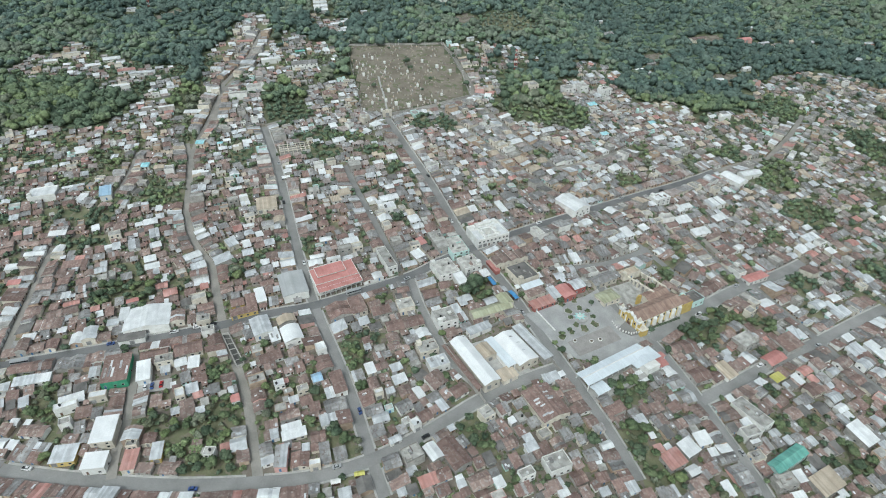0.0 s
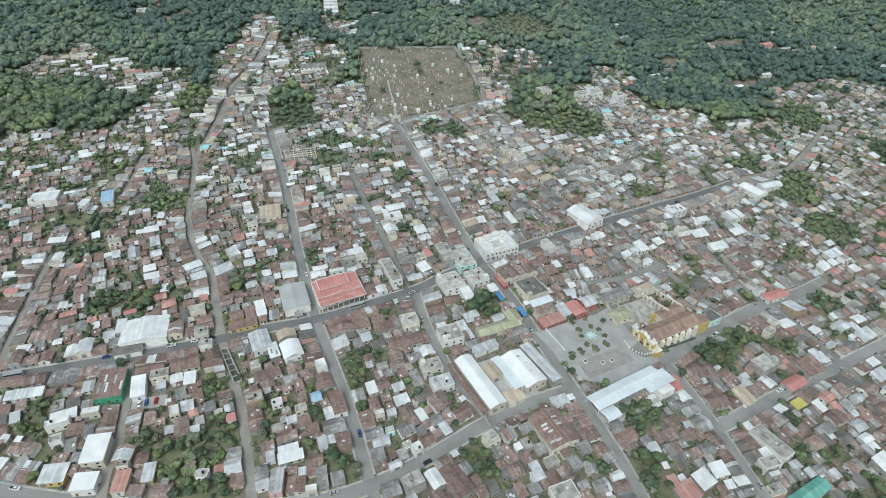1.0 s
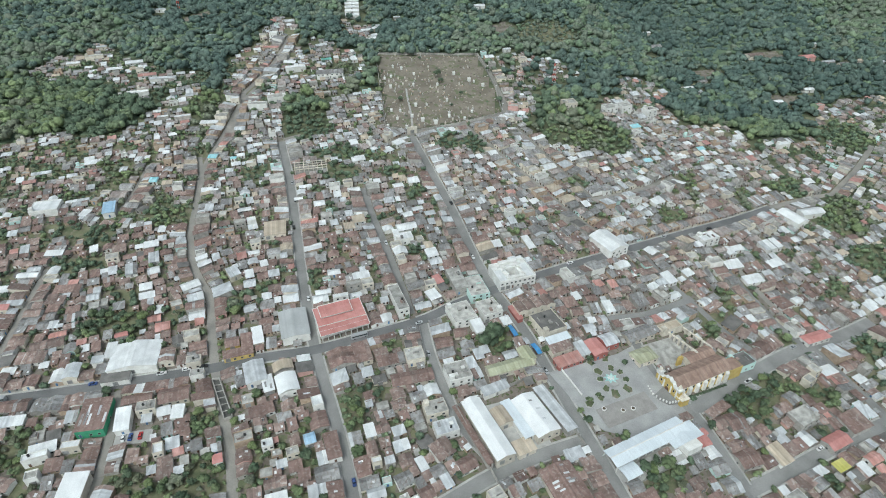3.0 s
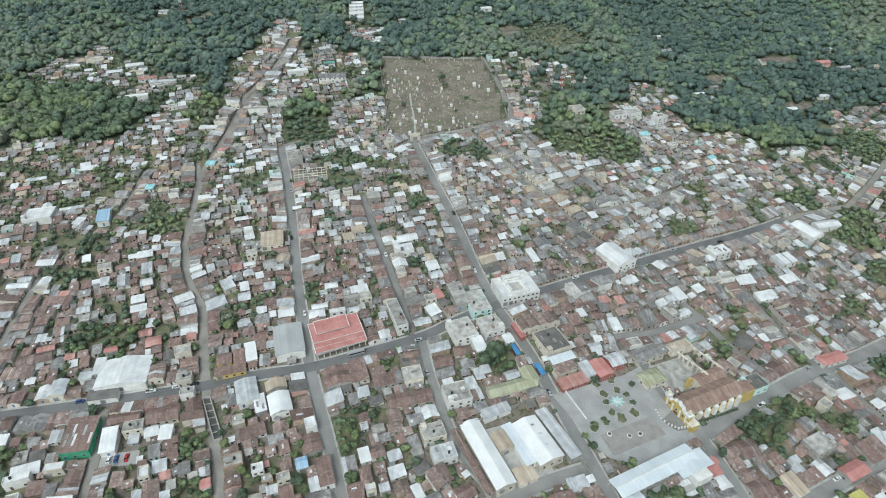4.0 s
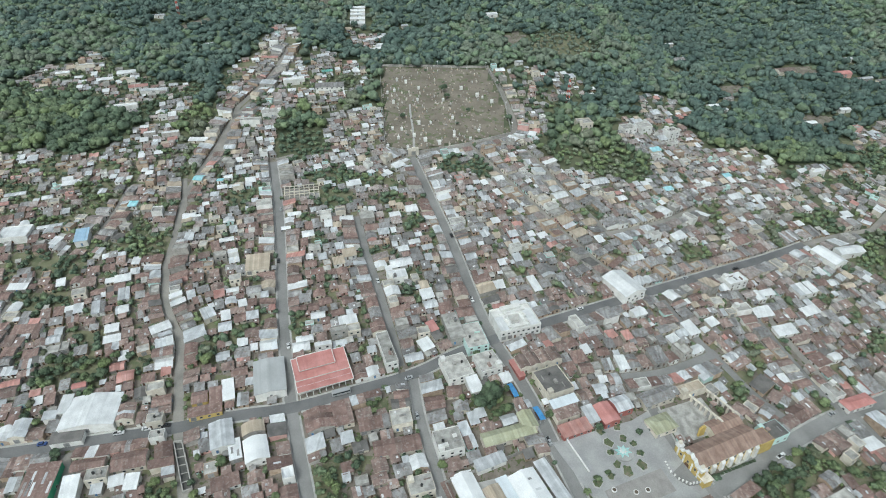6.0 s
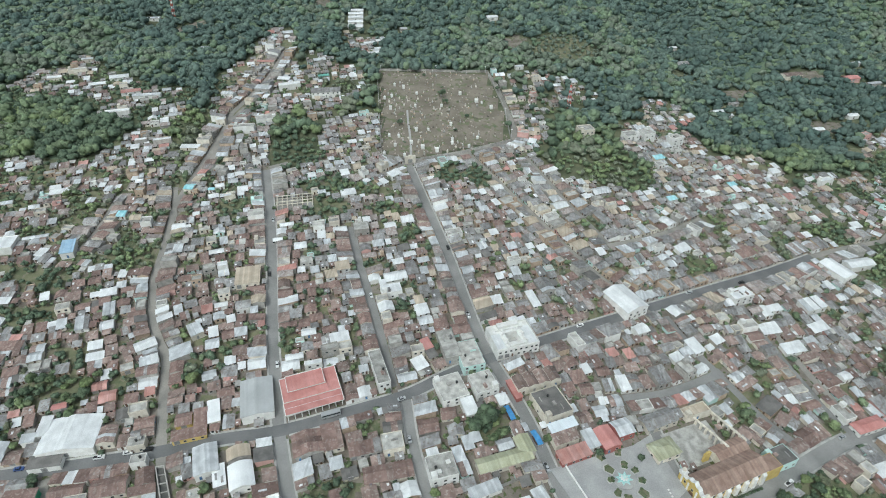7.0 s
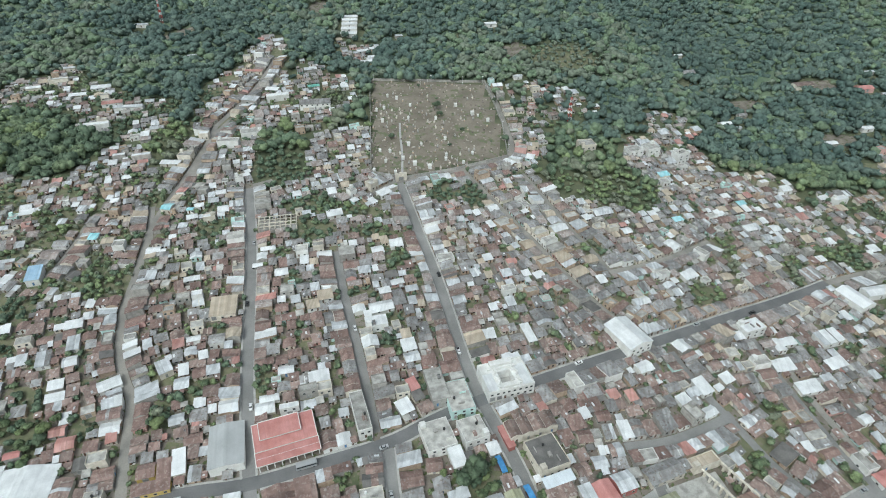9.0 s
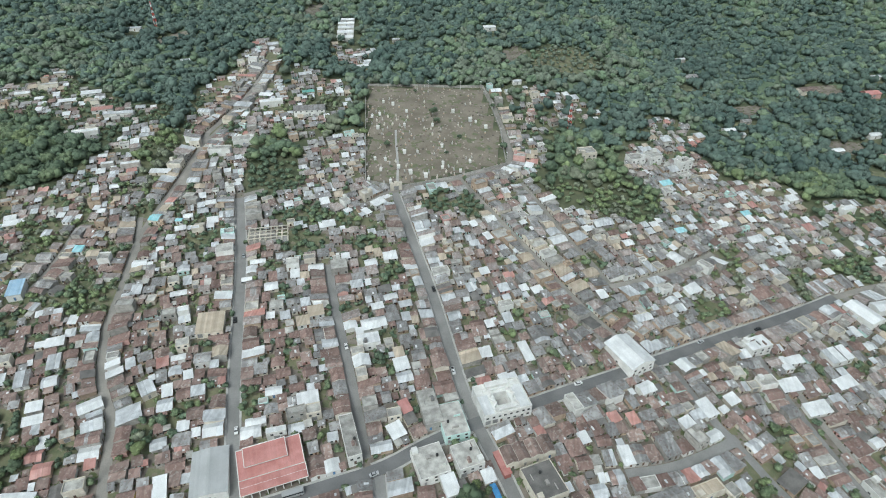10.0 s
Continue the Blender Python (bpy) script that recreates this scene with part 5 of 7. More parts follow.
for x, y in ((77.2, 248.3), (87.1, 248.8), (92.7, 250.8)):
    t = thing("planter", "round white concrete planter in the plaza", "planter", x, y, 0, "round planters", plaza_z(x, y))
    mesh_ob("bowl", *join(prism(disc(1.1, 14), -0.2, 0.5), prism(disc(1.25, 14), 0.5, 0.6)), WALL["white"], t)
    mesh_ob("soil", *prism(disc(0.9, 12), 0.6, 0.68), BARK, t)
wall_pts = [(57.2, 270.5), (61.9, 263.0), (66.6, 255.4)]
for n, (p, q) in enumerate(zip(wall_pts, wall_pts[1:])):
    rr = [(p[0] - 0.2, p[1] - 0.1), (q[0] - 0.2, q[1] - 0.1), (q[0] + 0.2, q[1] + 0.1), (p[0] + 0.2, p[1] + 0.1)]
    tagged(mesh_ob("wall_plaza_%d" % (n + 1), *prism(rr, [ground(*a) for a in rr], [ground(*a) + 1.4 for a in rr]), WALL["white"]), "low white wall along the plaza garden", "wall", kind="structure")


# ---- trees ----
G = (1 + 5 ** 0.5) / 2
ICO_V = np.array([(-1, G, 0), (1, G, 0), (-1, -G, 0), (1, -G, 0), (0, -1, G), (0, 1, G), (0, -1, -G), (0, 1, -G), (G, 0, -1), (G, 0, 1), (-G, 0, -1), (-G, 0, 1)]) / math.hypot(1, G)
ICO_F = np.array([(0, 11, 5), (0, 5, 1), (0, 1, 7), (0, 7, 10), (0, 10, 11), (1, 5, 9), (5, 11, 4), (11, 10, 2), (10, 7, 6), (7, 1, 8), (3, 9, 4), (3, 4, 2), (3, 2, 6), (3, 6, 8), (3, 8, 9), (4, 9, 5), (2, 4, 11), (6, 2, 10), (8, 6, 7), (9, 8, 1)])


def clumps(count, spread, size, seed, lobes=8, flat=0.72, girth=(0.3, 0.46)):
    """A crown: uneven lobes of foliage with many pointed leaf tufts standing out of them, as corners and triangles."""
    r = np.random.RandomState(seed)

    def scatter(n):
        way = r.normal(0, 1, (n, 3))
        way[:, 2] = np.abs(way[:, 2]) * 0.9 - 0.25
        return way / np.linalg.norm(way, axis=1)[:, None]

    heart = scatter(lobes) * spread * r.uniform(0.35, 0.66, (lobes, 1))
    heart[0] = (0, 0, 0.15 * spread)
    heart[:, 2] *= flat
    big = r.uniform(*girth, (lobes, 1, 1)) * spread
    big[0] = max(girth[1], 0.5) * spread
    q, _ = np.linalg.qr(r.normal(0, 1, (lobes, 3, 3)))
    va = np.einsum("ij,kjl->kil", ICO_V, q) * big * r.uniform(0.74, 1.22, (lobes, 12, 1))
    va[:, :, 2] *= 0.85
    va = (va + heart[:, None]).reshape(-1, 3)
    fa = (ICO_F[None] + 12 * np.arange(lobes)[:, None, None]).reshape(-1, 3)
    pick, out = r.randint(0, lobes, count), scatter(count)
    foot = heart[pick] + out * big[pick, 0] * (1, 1, 0.85) * r.uniform(0.78, 1.05, (count, 1))
    side = np.cross(out, r.normal(0, 1, (count, 3)))
    side /= np.linalg.norm(side, axis=1)[:, None]
    over = np.cross(out, side)
    wide = size * r.uniform(0.7, 1.4, (count, 1))
    ring = [foot + (side * math.cos(2.094 * k) + over * math.sin(2.094 * k)) * wide * r.uniform(0.7, 1.3, (count, 1)) for k in range(3)]
    tip = foot + (out + r.normal(0, 0.35, (count, 3))) * wide * r.uniform(0.5, 1.1, (count, 1))
    vb = np.stack(ring + [tip], axis=1).reshape(-1, 3)
    fb = (np.array([(0, 1, 3), (1, 2, 3), (2, 0, 3)])[None] + 4 * np.arange(count)[:, None, None]).reshape(-1, 3)
    return np.concatenate([va, vb]), np.concatenate([fa, fb + len(va)])


def array_mesh(name, v, f, material):
    me = bpy.data.meshes.new(name)
    me.vertices.add(len(v))
    me.vertices.foreach_set("co", np.ascontiguousarray(v, np.float32).ravel())
    me.loops.add(f.size)
    me.loops.foreach_set("vertex_index", np.ascontiguousarray(f, np.int32).ravel())
    me.polygons.add(len(f))
    me.polygons.foreach_set("loop_start", np.arange(0, f.size, 3, dtype=np.int32))
    me.polygons.foreach_set("loop_total", np.full(len(f), 3, np.int32))
    me.materials.append(material)
    me.update(calc_edges=True)
    return me


def trunk_shape(h, r, seed):
    q = random.Random(seed)
    pieces = []

    def limb(a, b, ra, rb):
        a, b = Vector(a), Vector(b)
        d = (b - a).normalized()
        s = d.orthogonal().normalized()
        t = d.cross(s)
        n = 6
        v = [tuple(c + (s * math.cos(2 * math.pi * i / n) + t * math.sin(2 * math.pi * i / n)) * k) for c, k in ((a, ra), (b, rb)) for i in range(n)]
        f = [(i, (i + 1) % n, n + (i + 1) % n, n + i) for i in range(n)] + [tuple(range(n, 2 * n))]
        pieces.append((v, f))

    top = (q.uniform(-0.3, 0.3), q.uniform(-0.3, 0.3), h * 0.6)
    limb((0, 0, -1.0), top, r, r * 0.65)
    for i in range(5):
        a = i * 1.26 + q.uniform(0, 0.6)
        limb(top, (top[0] + h * 0.28 * math.cos(a), top[1] + h * 0.28 * math.sin(a), h * q.uniform(0.8, 1.0)), r * 0.5, r * 0.15)
    return join(*pieces)


TREES = []
for i in range(9):
    crown = array_mesh("crown", *clumps(240, 1.0, 0.12, 40 + i, 10 + i % 4), UNHAZED_LEAF[(0, 0, 1, 2, 0, 1, 3, 1, 0)[i]])
    trunk = plain_mesh("trunk", trunk_shape(1.0, 0.07, i), [BARK])
    TREES.append((crown, trunk, (0, 0, 1, 2, 0, 1, 3, 1, 0)[i]))
TREE_WORDS = ("mid-green leafy tree among houses", "dark green leafy tree among houses", "bright green leafy tree among houses", "dry olive tree among houses")
tree_count = 0
far_trees = []


def tree(x, y, r, which=None, z=None, label=""):
    """A tree of crown radius r: a forked trunk under a crown of leaf clumps. Past the nearest ones they are gathered."""
    global tree_count
    if not label and (y > 300 or r < 1.7 or tree_count >= 330):
        far_trees.append((x, y, r))
        return
    tree_count += 1
    crown, trunk, tone = TREES[which if which is not None else rng.randrange(9)]
    ob = thing("tree", label or TREE_WORDS[tone], "tree", x, y, rng.uniform(0, 360), "trees of the town", z)
    h = r * rng.uniform(1.0, 1.35)
    a = new("trunk", trunk)
    a.parent = ob
    a.scale = (h, h, h)
    b = new("crown", crown)
    b.parent = ob
    b.location = (0, 0, h * 0.95)
    k = r * rng.uniform(0.92, 1.1)
    b.scale = (k * rng.uniform(0.9, 1.15), k, k * rng.uniform(0.75, 1.0))
    return ob


def palm(x, y, h, seed):
    """A banana plant: a short stem with long drooping leaves."""
    q = random.Random(seed)
    ob = thing("banana_plant", "banana plant with long drooping green leaves", "plant", x, y, q.uniform(0, 360), "banana plants")
    mesh_ob("stem", *prism(disc(0.18, 6), -0.5, h), LEAF[2], ob)
    for i in range(9):
        a, d = i * 2.4, q.uniform(1.6, 2.4)
        pts = [(0.25, 0), (0.45 * d, 0.6), (0.8 * d, 0.5), (d, -0.2)]
        v, f = [], []
        for k, (u, z) in enumerate(pts):
            w = (0.12, 0.42, 0.36, 0.06)[k]
            for s in (-1, 1):
                v.append((u * math.cos(a) - s * w * math.sin(a), u * math.sin(a) + s * w * math.cos(a), h + z))
        f = [(2 * k, 2 * k + 1, 2 * k + 3, 2 * k + 2) for k in range(3)]
        n = len(v)
        v += [(p[0], p[1], p[2] - 0.05) for p in v]
        f += [tuple(n + j for j in reversed(p)) for p in f]
        mesh_ob("leaf", v, f, LEAF[2], ob)


# garden beds of the plaza: petals round the fountain and beds at the corners, with lawn and shrubs
for x, y, half in ((74.1, 276.9, 2.2), (82.3, 280.8, 2.4), (77.8, 271.5, 2.6), (84.6, 274.8, 2.2), (89.1, 273.1, 1.9), (77.8, 266.8, 1.7), (91.6, 268.9, 1.9), (80.4, 261.6, 2.2), (84.7, 259.2, 3.0), (91.5, 263.2, 2.8), (70.5, 251.3, 2.6), (76.8, 255.3, 2.0)):
    away = math.atan2(y - 268.3, x - 83.7)
    q = [(half * g * math.cos(away + d), half * g * math.sin(away + d)) for d, g in ((-2.4, 0.9), (-0.75, 1.15), (0.0, 1.25), (0.75, 1.15), (2.4, 0.9))]
    t = thing("garden_bed", "green garden bed with a pale kerb and shrubs", "garden bed", x, y, 0, "plaza garden beds", plaza_z(x, y))
    low = [ground(x + u, y + v) - ground(x, y) for u, v in q]
    mesh_ob("kerb", *prism([(u * 1.1, v * 1.1) for u, v in q], [z - 0.9 for z in low], [z + 0.12 for z in low]), KERB, t)
    mesh_ob("lawn", *prism([(u * 0.92, v * 0.92) for u, v in q], [z - 0.5 for z in low], [z + 0.22 for z in low]), LAWN, t)
    for k in range(5):
        b = new("shrub", TREES[rng.choice((0, 1, 1, 5))][0])
        b.parent = t
        r = rng.uniform(0.45, 1.0)
        b.location, b.scale = (q[k][0] * 0.6, q[k][1] * 0.6, low[k] + 0.3 * r), (r, r, r * 0.8)
for x, y, r in ((73.5, 278, 2.4), (69.7, 251.4, 2.2), (75, 255, 1.7), (80, 283, 1.8), (93, 279, 2.0)):
    tree(x, y, r, rng.choice((0, 1, 2)), plaza_z(x, y), "small shade tree in the plaza garden")
for i in range(14):
    # hedge along the church
    u = i * 2.3 - 15
    x, y = 131.6 + u * math.cos(radians(28.5)) + 8.3 * math.sin(radians(28.5)), 276.2 + u * math.sin(radians(28.5)) - 8.3 * math.cos(radians(28.5))
    t = thing("shrub", "clipped dark green shrub beside the church wall", "shrub", x, y, 27, "church hedge")
    b = new("foliage", TREES[2][0])
    b.parent = t
    b.location, b.scale = (0, 0, 0.5), (1.3, 0.9, 1.1)

groves = [(21, 287, 10, 10), (14, 193, 8, 6), (-36, 279, 7, 4), (-46, 210, 5, 6), (-118, 224, 13, 7), (-66, 205, 5, 4), (-45, 178, 5, 4), (72, 186, 5, 4), (205, 279, 10, 9), (-93, 322, 5, 6), (155, 324, 9, 9), (251, 319, 12, 10), (314, 332, 16, 13), (402, 503, 16, 35), (350, 578, 24, 27), (252, 368, 8, 9), (32, 384, 4, 4)]
groves += [(100, 215, 13, 8), (96, 186, 9, 10), (106, 169, 12, 10), (189, 225, 5, 4), (184, 205, 7, 5), (202, 207, 6, 7), (215, 183, 11, 6), (201, 182, 4, 3), (132, 164, 4, 3), (156, 267, 15, 12), (179, 282, 11, 9), (22, 180, 5, 4), (8, 167, 3, 3), (16, 186, 6, 4), (32, 159, 4, 5), (-150, 192, 10, 5), (-131, 182, 9, 11), (-113, 192, 12, 12), (-106, 166, 8, 7), (-120, 166, 7, 7)]
groves += [(-206, 200, 9, 8), (-52, 235, 8, 14), (-208, 277, 10, 11), (-190, 281, 10, 9), (-204, 253, 3, 8), (-135, 298, 6, 11), (-166, 288, 5, 6), (169, 343, 7, 9), (198, 319, 4, 5), (150, 314, 6, 6), (-90, 194, 4, 8), (-89, 213, 5, 6), (-52, 182, 4, 5), (293, 399, 21, 19), (280, 442, 12, 14)]
groves += [(-209, 378, 17, 12), (-219, 391, 10, 6), (-213, 423, 6, 8), (-196, 394, 4, 11), (-259, 425, 9, 8), (-280, 435, 6, 6), (-245, 326, 21, 6), (-246, 354, 11, 10), (-238, 363, 5, 5), (-345, 449, 6, 9), (-196, 426, 5, 5), (-166, 435, 9, 11), (-157, 447, 4, 9), (-220, 464, 9, 11), (-92, 325, 5, 7), (-108, 328, 7, 5), (-124, 315, 5, 4), (-83, 360, 4, 4), (-97, 470, 31, 9), (-100, 446, 17, 12)]
groves += [(-58, 448, 17, 6), (-40, 422, 8, 9), (-24, 411, 7, 6), (-55, 392, 10, 5), (-111, 420, 5, 6), (-57, 340, 3, 5), (-33, 356, 4, 4), (-33, 454, 4, 6), (4, 498, 11, 14), (-19, 496, 13, 11), (118, 520, 21, 22), (78, 525, 24, 15), (96, 515, 15, 14), (82, 453, 11, 7), (38, 396, 3, 5), (58, 374, 4, 4), (65, 364, 3, 5), (154, 427, 10, 9), (220, 469, 7, 14), (226, 453, 8, 7)]
groves += [(178, 465, 4, 14), (81, 372, 5, 8), (266, 483, 8, 21), (295, 462, 15, 22), (208, 395, 4, 5), (114, 361, 3, 5), (-144, 512, 20, 25), (-202, 577, 6, 9), (-239, 534, 7, 24), (-290, 560, 6, 21), (-136, 627, 17, 15)]
PARKS = list(groves)
grove_trees = []
for x, y, rx, ry in groves:
    n = max(2, int(rx * ry / 12))
    for i in range(n):
        for _ in range(6):
            a, d = rng.uniform(0, 2 * math.pi), math.sqrt(rng.random())
            px, py = x + rx * d * math.cos(a), y + ry * d * math.sin(a)
            r = rng.uniform(1.8, 3.8)
            if street_gap(px, py)[0] > r * 0.5 and clear(px, py, r * 0.5, r * 0.5, 0.4, 0.2):
                grove_trees.append((px, py, r))
                claim(px, py, r * 0.5, r * 0.5, 0.4)
                break
for px, py, r in grove_trees:
    tree(px, py, r)
tree(21, 288, 6.5, 2, label="broad dark green shade tree in a courtyard")
tree(15, 284, 5.0, 5, label="broad dark green shade tree in a courtyard")
for i in range(16):
    a = rng.uniform(0, 6.28)
    px, py = -120 + 15 * rng.random() * math.cos(a), 178 + 15 * rng.random() * math.sin(a)
    if clear(px, py, 0.3, 0.3, 0):
        palm(px, py, rng.uniform(2, 3.2), i)

# ---- larger roofs of the blocks near the plaza ----
for x, y, L, W, deg, roof, wall, h, kind in (
        (-160.5, 232.1, 20.6, 7.0, 17, "brown", "block", 3.0, "gable"), (-143.1, 236.1, 15.0, 9.0, 19, "brown", "cream", 3.0, "gable"),
        (-161.0, 218.9, 8.2, 14.5, 18, "white", "white", 4.0, "shed"), (-136.9, 226.2, 6.0, 6.9, 13, "white", "white", 3.0, "shed"),
        (-223.1, 222.0, 27.3, 8.5, 13, "brown", "block", 3.0, "gable"), (-218.3, 213.5, 18.3, 5.0, 13, "pale", "white", 2.8, "shed"),
        (-22.8, 257.0, 22.4, 7.9, 18, "brown", "cream", 3.0, "gable"), (-35.5, 267.0, 15.0, 6.3, 20, "brown", "block", 3.0, "shed"),
        (-23.2, 271.0, 10.1, 9.4, 20, "concrete", "cream", 4.5, "flat"), (-15.7, 294.3, 5.4, 11.6, 18, "red", "white", 4.0, "shed"),
        (-42.3, 171.4, 12.5, 7.2, 12, "brown", "white", 3.0, "gable"), (-62.7, 266.4, 12.9, 13.0, 25, "brown", "block", 3.0, "gable"),
        (-52.2, 270.7, 9.0, 13.3, 24, "brown", "cream", 2.8, "shed"), (145.9, 230.6, 14.1, 11.2, 20, "brown", "block", 3.0, "gable"),
        (48.9, 224.1, 12.4, 5.6, 25, "brown", "white", 2.8, "shed"), (133.4, 254.2, 20.8, 7.8, 26, "concrete", "white", 3.2, "flat"),
        (145.9, 251.1, 12.0, 12.0, 19, "brown", "block", 3.0, "gable"), (124.9, 236.2, 6.8, 4.9, 23, "red", "white", 2.8, "shed")):
    for k in (1.0, 0.9, 0.8, 0.7):
        q = corners(x, y, L * k / 2, W * k / 2, radians(deg))
        if clear(x, y, L * k / 2, W * k / 2, radians(deg), 0.0) and min(street_gap(*c)[0] for c in q) > 0.1:
            house(x, y, L * k, W * k, deg, roof, wall, h, kind, 2, strips=kind != "flat")
            break
claim(-153.9, 212.6, 8.6, 3.4, radians(14))
tagged(mesh_ob("pavement_court", *(lambda q: prism(q, [ground(*c) - 0.4 for c in q], [ground(*c) + 0.5 for c in q]))(corners(-153.9, 212.6, 8.6, 3.4, radians(14))), KERB), "pale concrete parking court between houses", "pavement", kind="structure")

# roofs of the nearest blocks, each at its place
accents("rust", [(137, 249, 13, 11), (243, 250, 13, 9), (123, 165, 14, 6), (209, 200, 12, 8), (-16, 230, 15, 9), (-4, 217, 13, 11), (-7, 188, 9, 8), (-4, 168, 9, 4), (17, 161, 14, 9), (52, 159, 12, 6), (-78, 194, 13, 6), (-85, 183, 9, 6), (-202, 184, 17, 8), (-198, 167, 13, 7), (-226, 262, 22, 9), (-229, 252, 23, 11), (-157, 259, 12, 15)])
accents("pale", [(151, 257, 5, 4), (155, 254, 6, 4), (152, 224, 12, 10), (169, 245, 8, 5), (256, 249, 12, 8), (233, 243, 8, 6), (229, 208, 15, 10), (230, 196, 7, 5), (176, 197, 7, 5), (84, 185, 10, 7), (75, 157, 6, 4), (-46, 219, 8, 9), (-28, 209, 6, 4), (-32, 194, 11, 6), (-24, 182, 8, 4), (-15, 166, 6, 4), (25, 160, 7, 4), (14, 187, 8, 6), (43, 178, 8, 5), (-60, 191, 5, 7)])
accents("pale", [(-67, 177, 4, 4), (-111, 209, 6, 5), (-78, 204, 6, 4), (-146, 219, 5, 8), (-193, 175, 10, 5), (-187, 168, 8, 6), (-177, 169, 11, 6)])
accents("white", [(140, 247, 4, 3), (179, 240, 12, 9), (268, 263, 10, 8), (256, 269, 9, 6), (224, 217, 9, 6), (161, 189, 9, 4), (133, 189, 10, 9), (122, 171, 8, 6), (173, 163, 9, 5), (-40, 224, 6, 9), (-13, 209, 5, 9), (12, 201, 9, 6), (-34, 208, 6, 4), (-14, 190, 6, 6), (-19, 178, 6, 3), (-4, 176, 9, 7), (35, 193, 4, 4), (-61, 168, 7, 4), (-76, 188, 12, 5), (-86, 209, 5, 4)])
accents("white", [(-137, 205, 6, 8), (-140, 226, 7, 7), (-192, 202, 15, 7), (-179, 204, 11, 5)])
accents("brown", [(141, 229, 17, 12), (214, 262, 19, 14), (213, 228, 13, 9), (-34, 226, 9, 6), (8, 211, 12, 9), (11, 174, 10, 14), (31, 199, 8, 7), (-42, 172, 15, 6), (-96, 231, 16, 8), (-127, 193, 17, 5), (-144, 187, 18, 4)])
accents("tan", [(164, 236, 11, 13)])
accents("concrete", [(185, 260, 17, 13), (161, 195, 13, 8), (168, 169, 15, 9), (-26, 174, 8, 6), (22, 196, 9, 9), (39, 164, 10, 6), (58, 171, 12, 7), (-74, 209, 11, 8), (-150, 176, 8, 5), (-153, 227, 12, 8), (-188, 188, 7, 6), (-226, 231, 19, 6), (-149, 274, 11, 8), (-141, 257, 10, 7), (-136, 249, 9, 6)])
accents("pink", [(215, 242, 11, 7), (-7, 161, 11, 7), (-224, 269, 16, 7)])
accents("grey", [(195, 194, 7, 5), (79, 190, 8, 4), (149, 164, 10, 6), (69, 184, 10, 9)])
accents("red", [(-108, 203, 6, 6), (-153, 261, 5, 4)])

accents("white", [(-87, 212, 7, 6), (-69, 237, 7, 8), (-34, 208, 9, 7), (-14, 209, 5, 9), (11, 203, 11, 9), (-74, 184, 15, 6), (-61, 166, 10, 9), (-80, 160, 9, 8), (-25, 185, 11, 9), (-18, 183, 9, 6), (-5, 175, 9, 15), (34, 193, 6, 6), (42, 180, 10, 7), (81, 181, 9, 6), (141, 247, 6, 5), (178, 238, 10, 13), (270, 256, 7, 9), (122, 171, 10, 11), (149, 363, 9, 7), (122, 344, 9, 6)])
accents("white", [(104, 359, 11, 8), (220, 390, 9, 8), (194, 399, 12, 6), (218, 352, 8, 6), (203, 505, 16, 7), (145, 441, 14, 8), (252, 466, 11, 8), (-89, 462, 14, 7), (-122, 422, 12, 5), (-123, 406, 8, 4), (-122, 380, 14, 6), (-41, 393, 9, 5), (-2, 344, 9, 7), (-17, 318, 9, 10), (-63, 330, 13, 9), (-81, 332, 10, 6), (-84, 315, 12, 5), (-137, 346, 9, 4), (-122, 317, 12, 7), (-148, 376, 8, 6)])
accents("white", [(-158, 390, 12, 5), (-184, 459, 8, 6), (-171, 446, 10, 6), (-228, 507, 20, 6), (-249, 459, 5, 5), (-206, 347, 12, 7), (-224, 328, 14, 8), (-192, 309, 9, 7), (-188, 302, 11, 6), (-166, 313, 14, 9), (-269, 313, 16, 6), (-276, 299, 10, 6), (-293, 437, 22, 8), (-264, 333, 14, 6), (-280, 389, 20, 4), (-219, 275, 12, 6), (-144, 226, 11, 9), (-162, 218, 16, 12), (-135, 244, 11, 6), (-136, 204, 9, 9)])
accents("white", [(-208, 217, 22, 5), (-191, 203, 16, 7), (-192, 197, 20, 7), (-41, 382, 18, 10), (-81, 328, 10, 7), (-81, 314, 12, 6), (-68, 325, 12, 9), (-72, 310, 12, 4), (-220, 375, 9, 14), (-21, 356, 10, 9), (94, 492, 18, 11), (-42, 437, 11, 8), (43, 372, 6, 16), (151, 447, 20, 10), (185, 380, 16, 9), (148, 366, 9, 9), (123, 345, 9, 8), (134, 354, 9, 12), (195, 368, 18, 9), (187, 395, 7, 12)])
accents("white", [(229, 566, 10, 6), (245, 561, 11, 7), (282, 552, 16, 7), (271, 554, 11, 5), (-349, 618, 22, 7)])
accents("white", [(-393, 623, 22, 6), (-405, 605, 16, 8), (-312, 549, 26, 8), (-360, 600, 20, 6), (-270, 509, 12, 6), (-253, 511, 18, 6), (-130, 737, 16, 6), (-121, 711, 20, 7), (-226, 696, 12, 7), (-128, 649, 9, 10), (-182, 620, 26, 9), (-192, 634, 16, 6), (-219, 548, 10, 8), (-211, 505, 9, 7), (-244, 457, 7, 7), (-185, 458, 14, 6), (-60, 490, 13, 8), (-32, 488, 8, 6)])
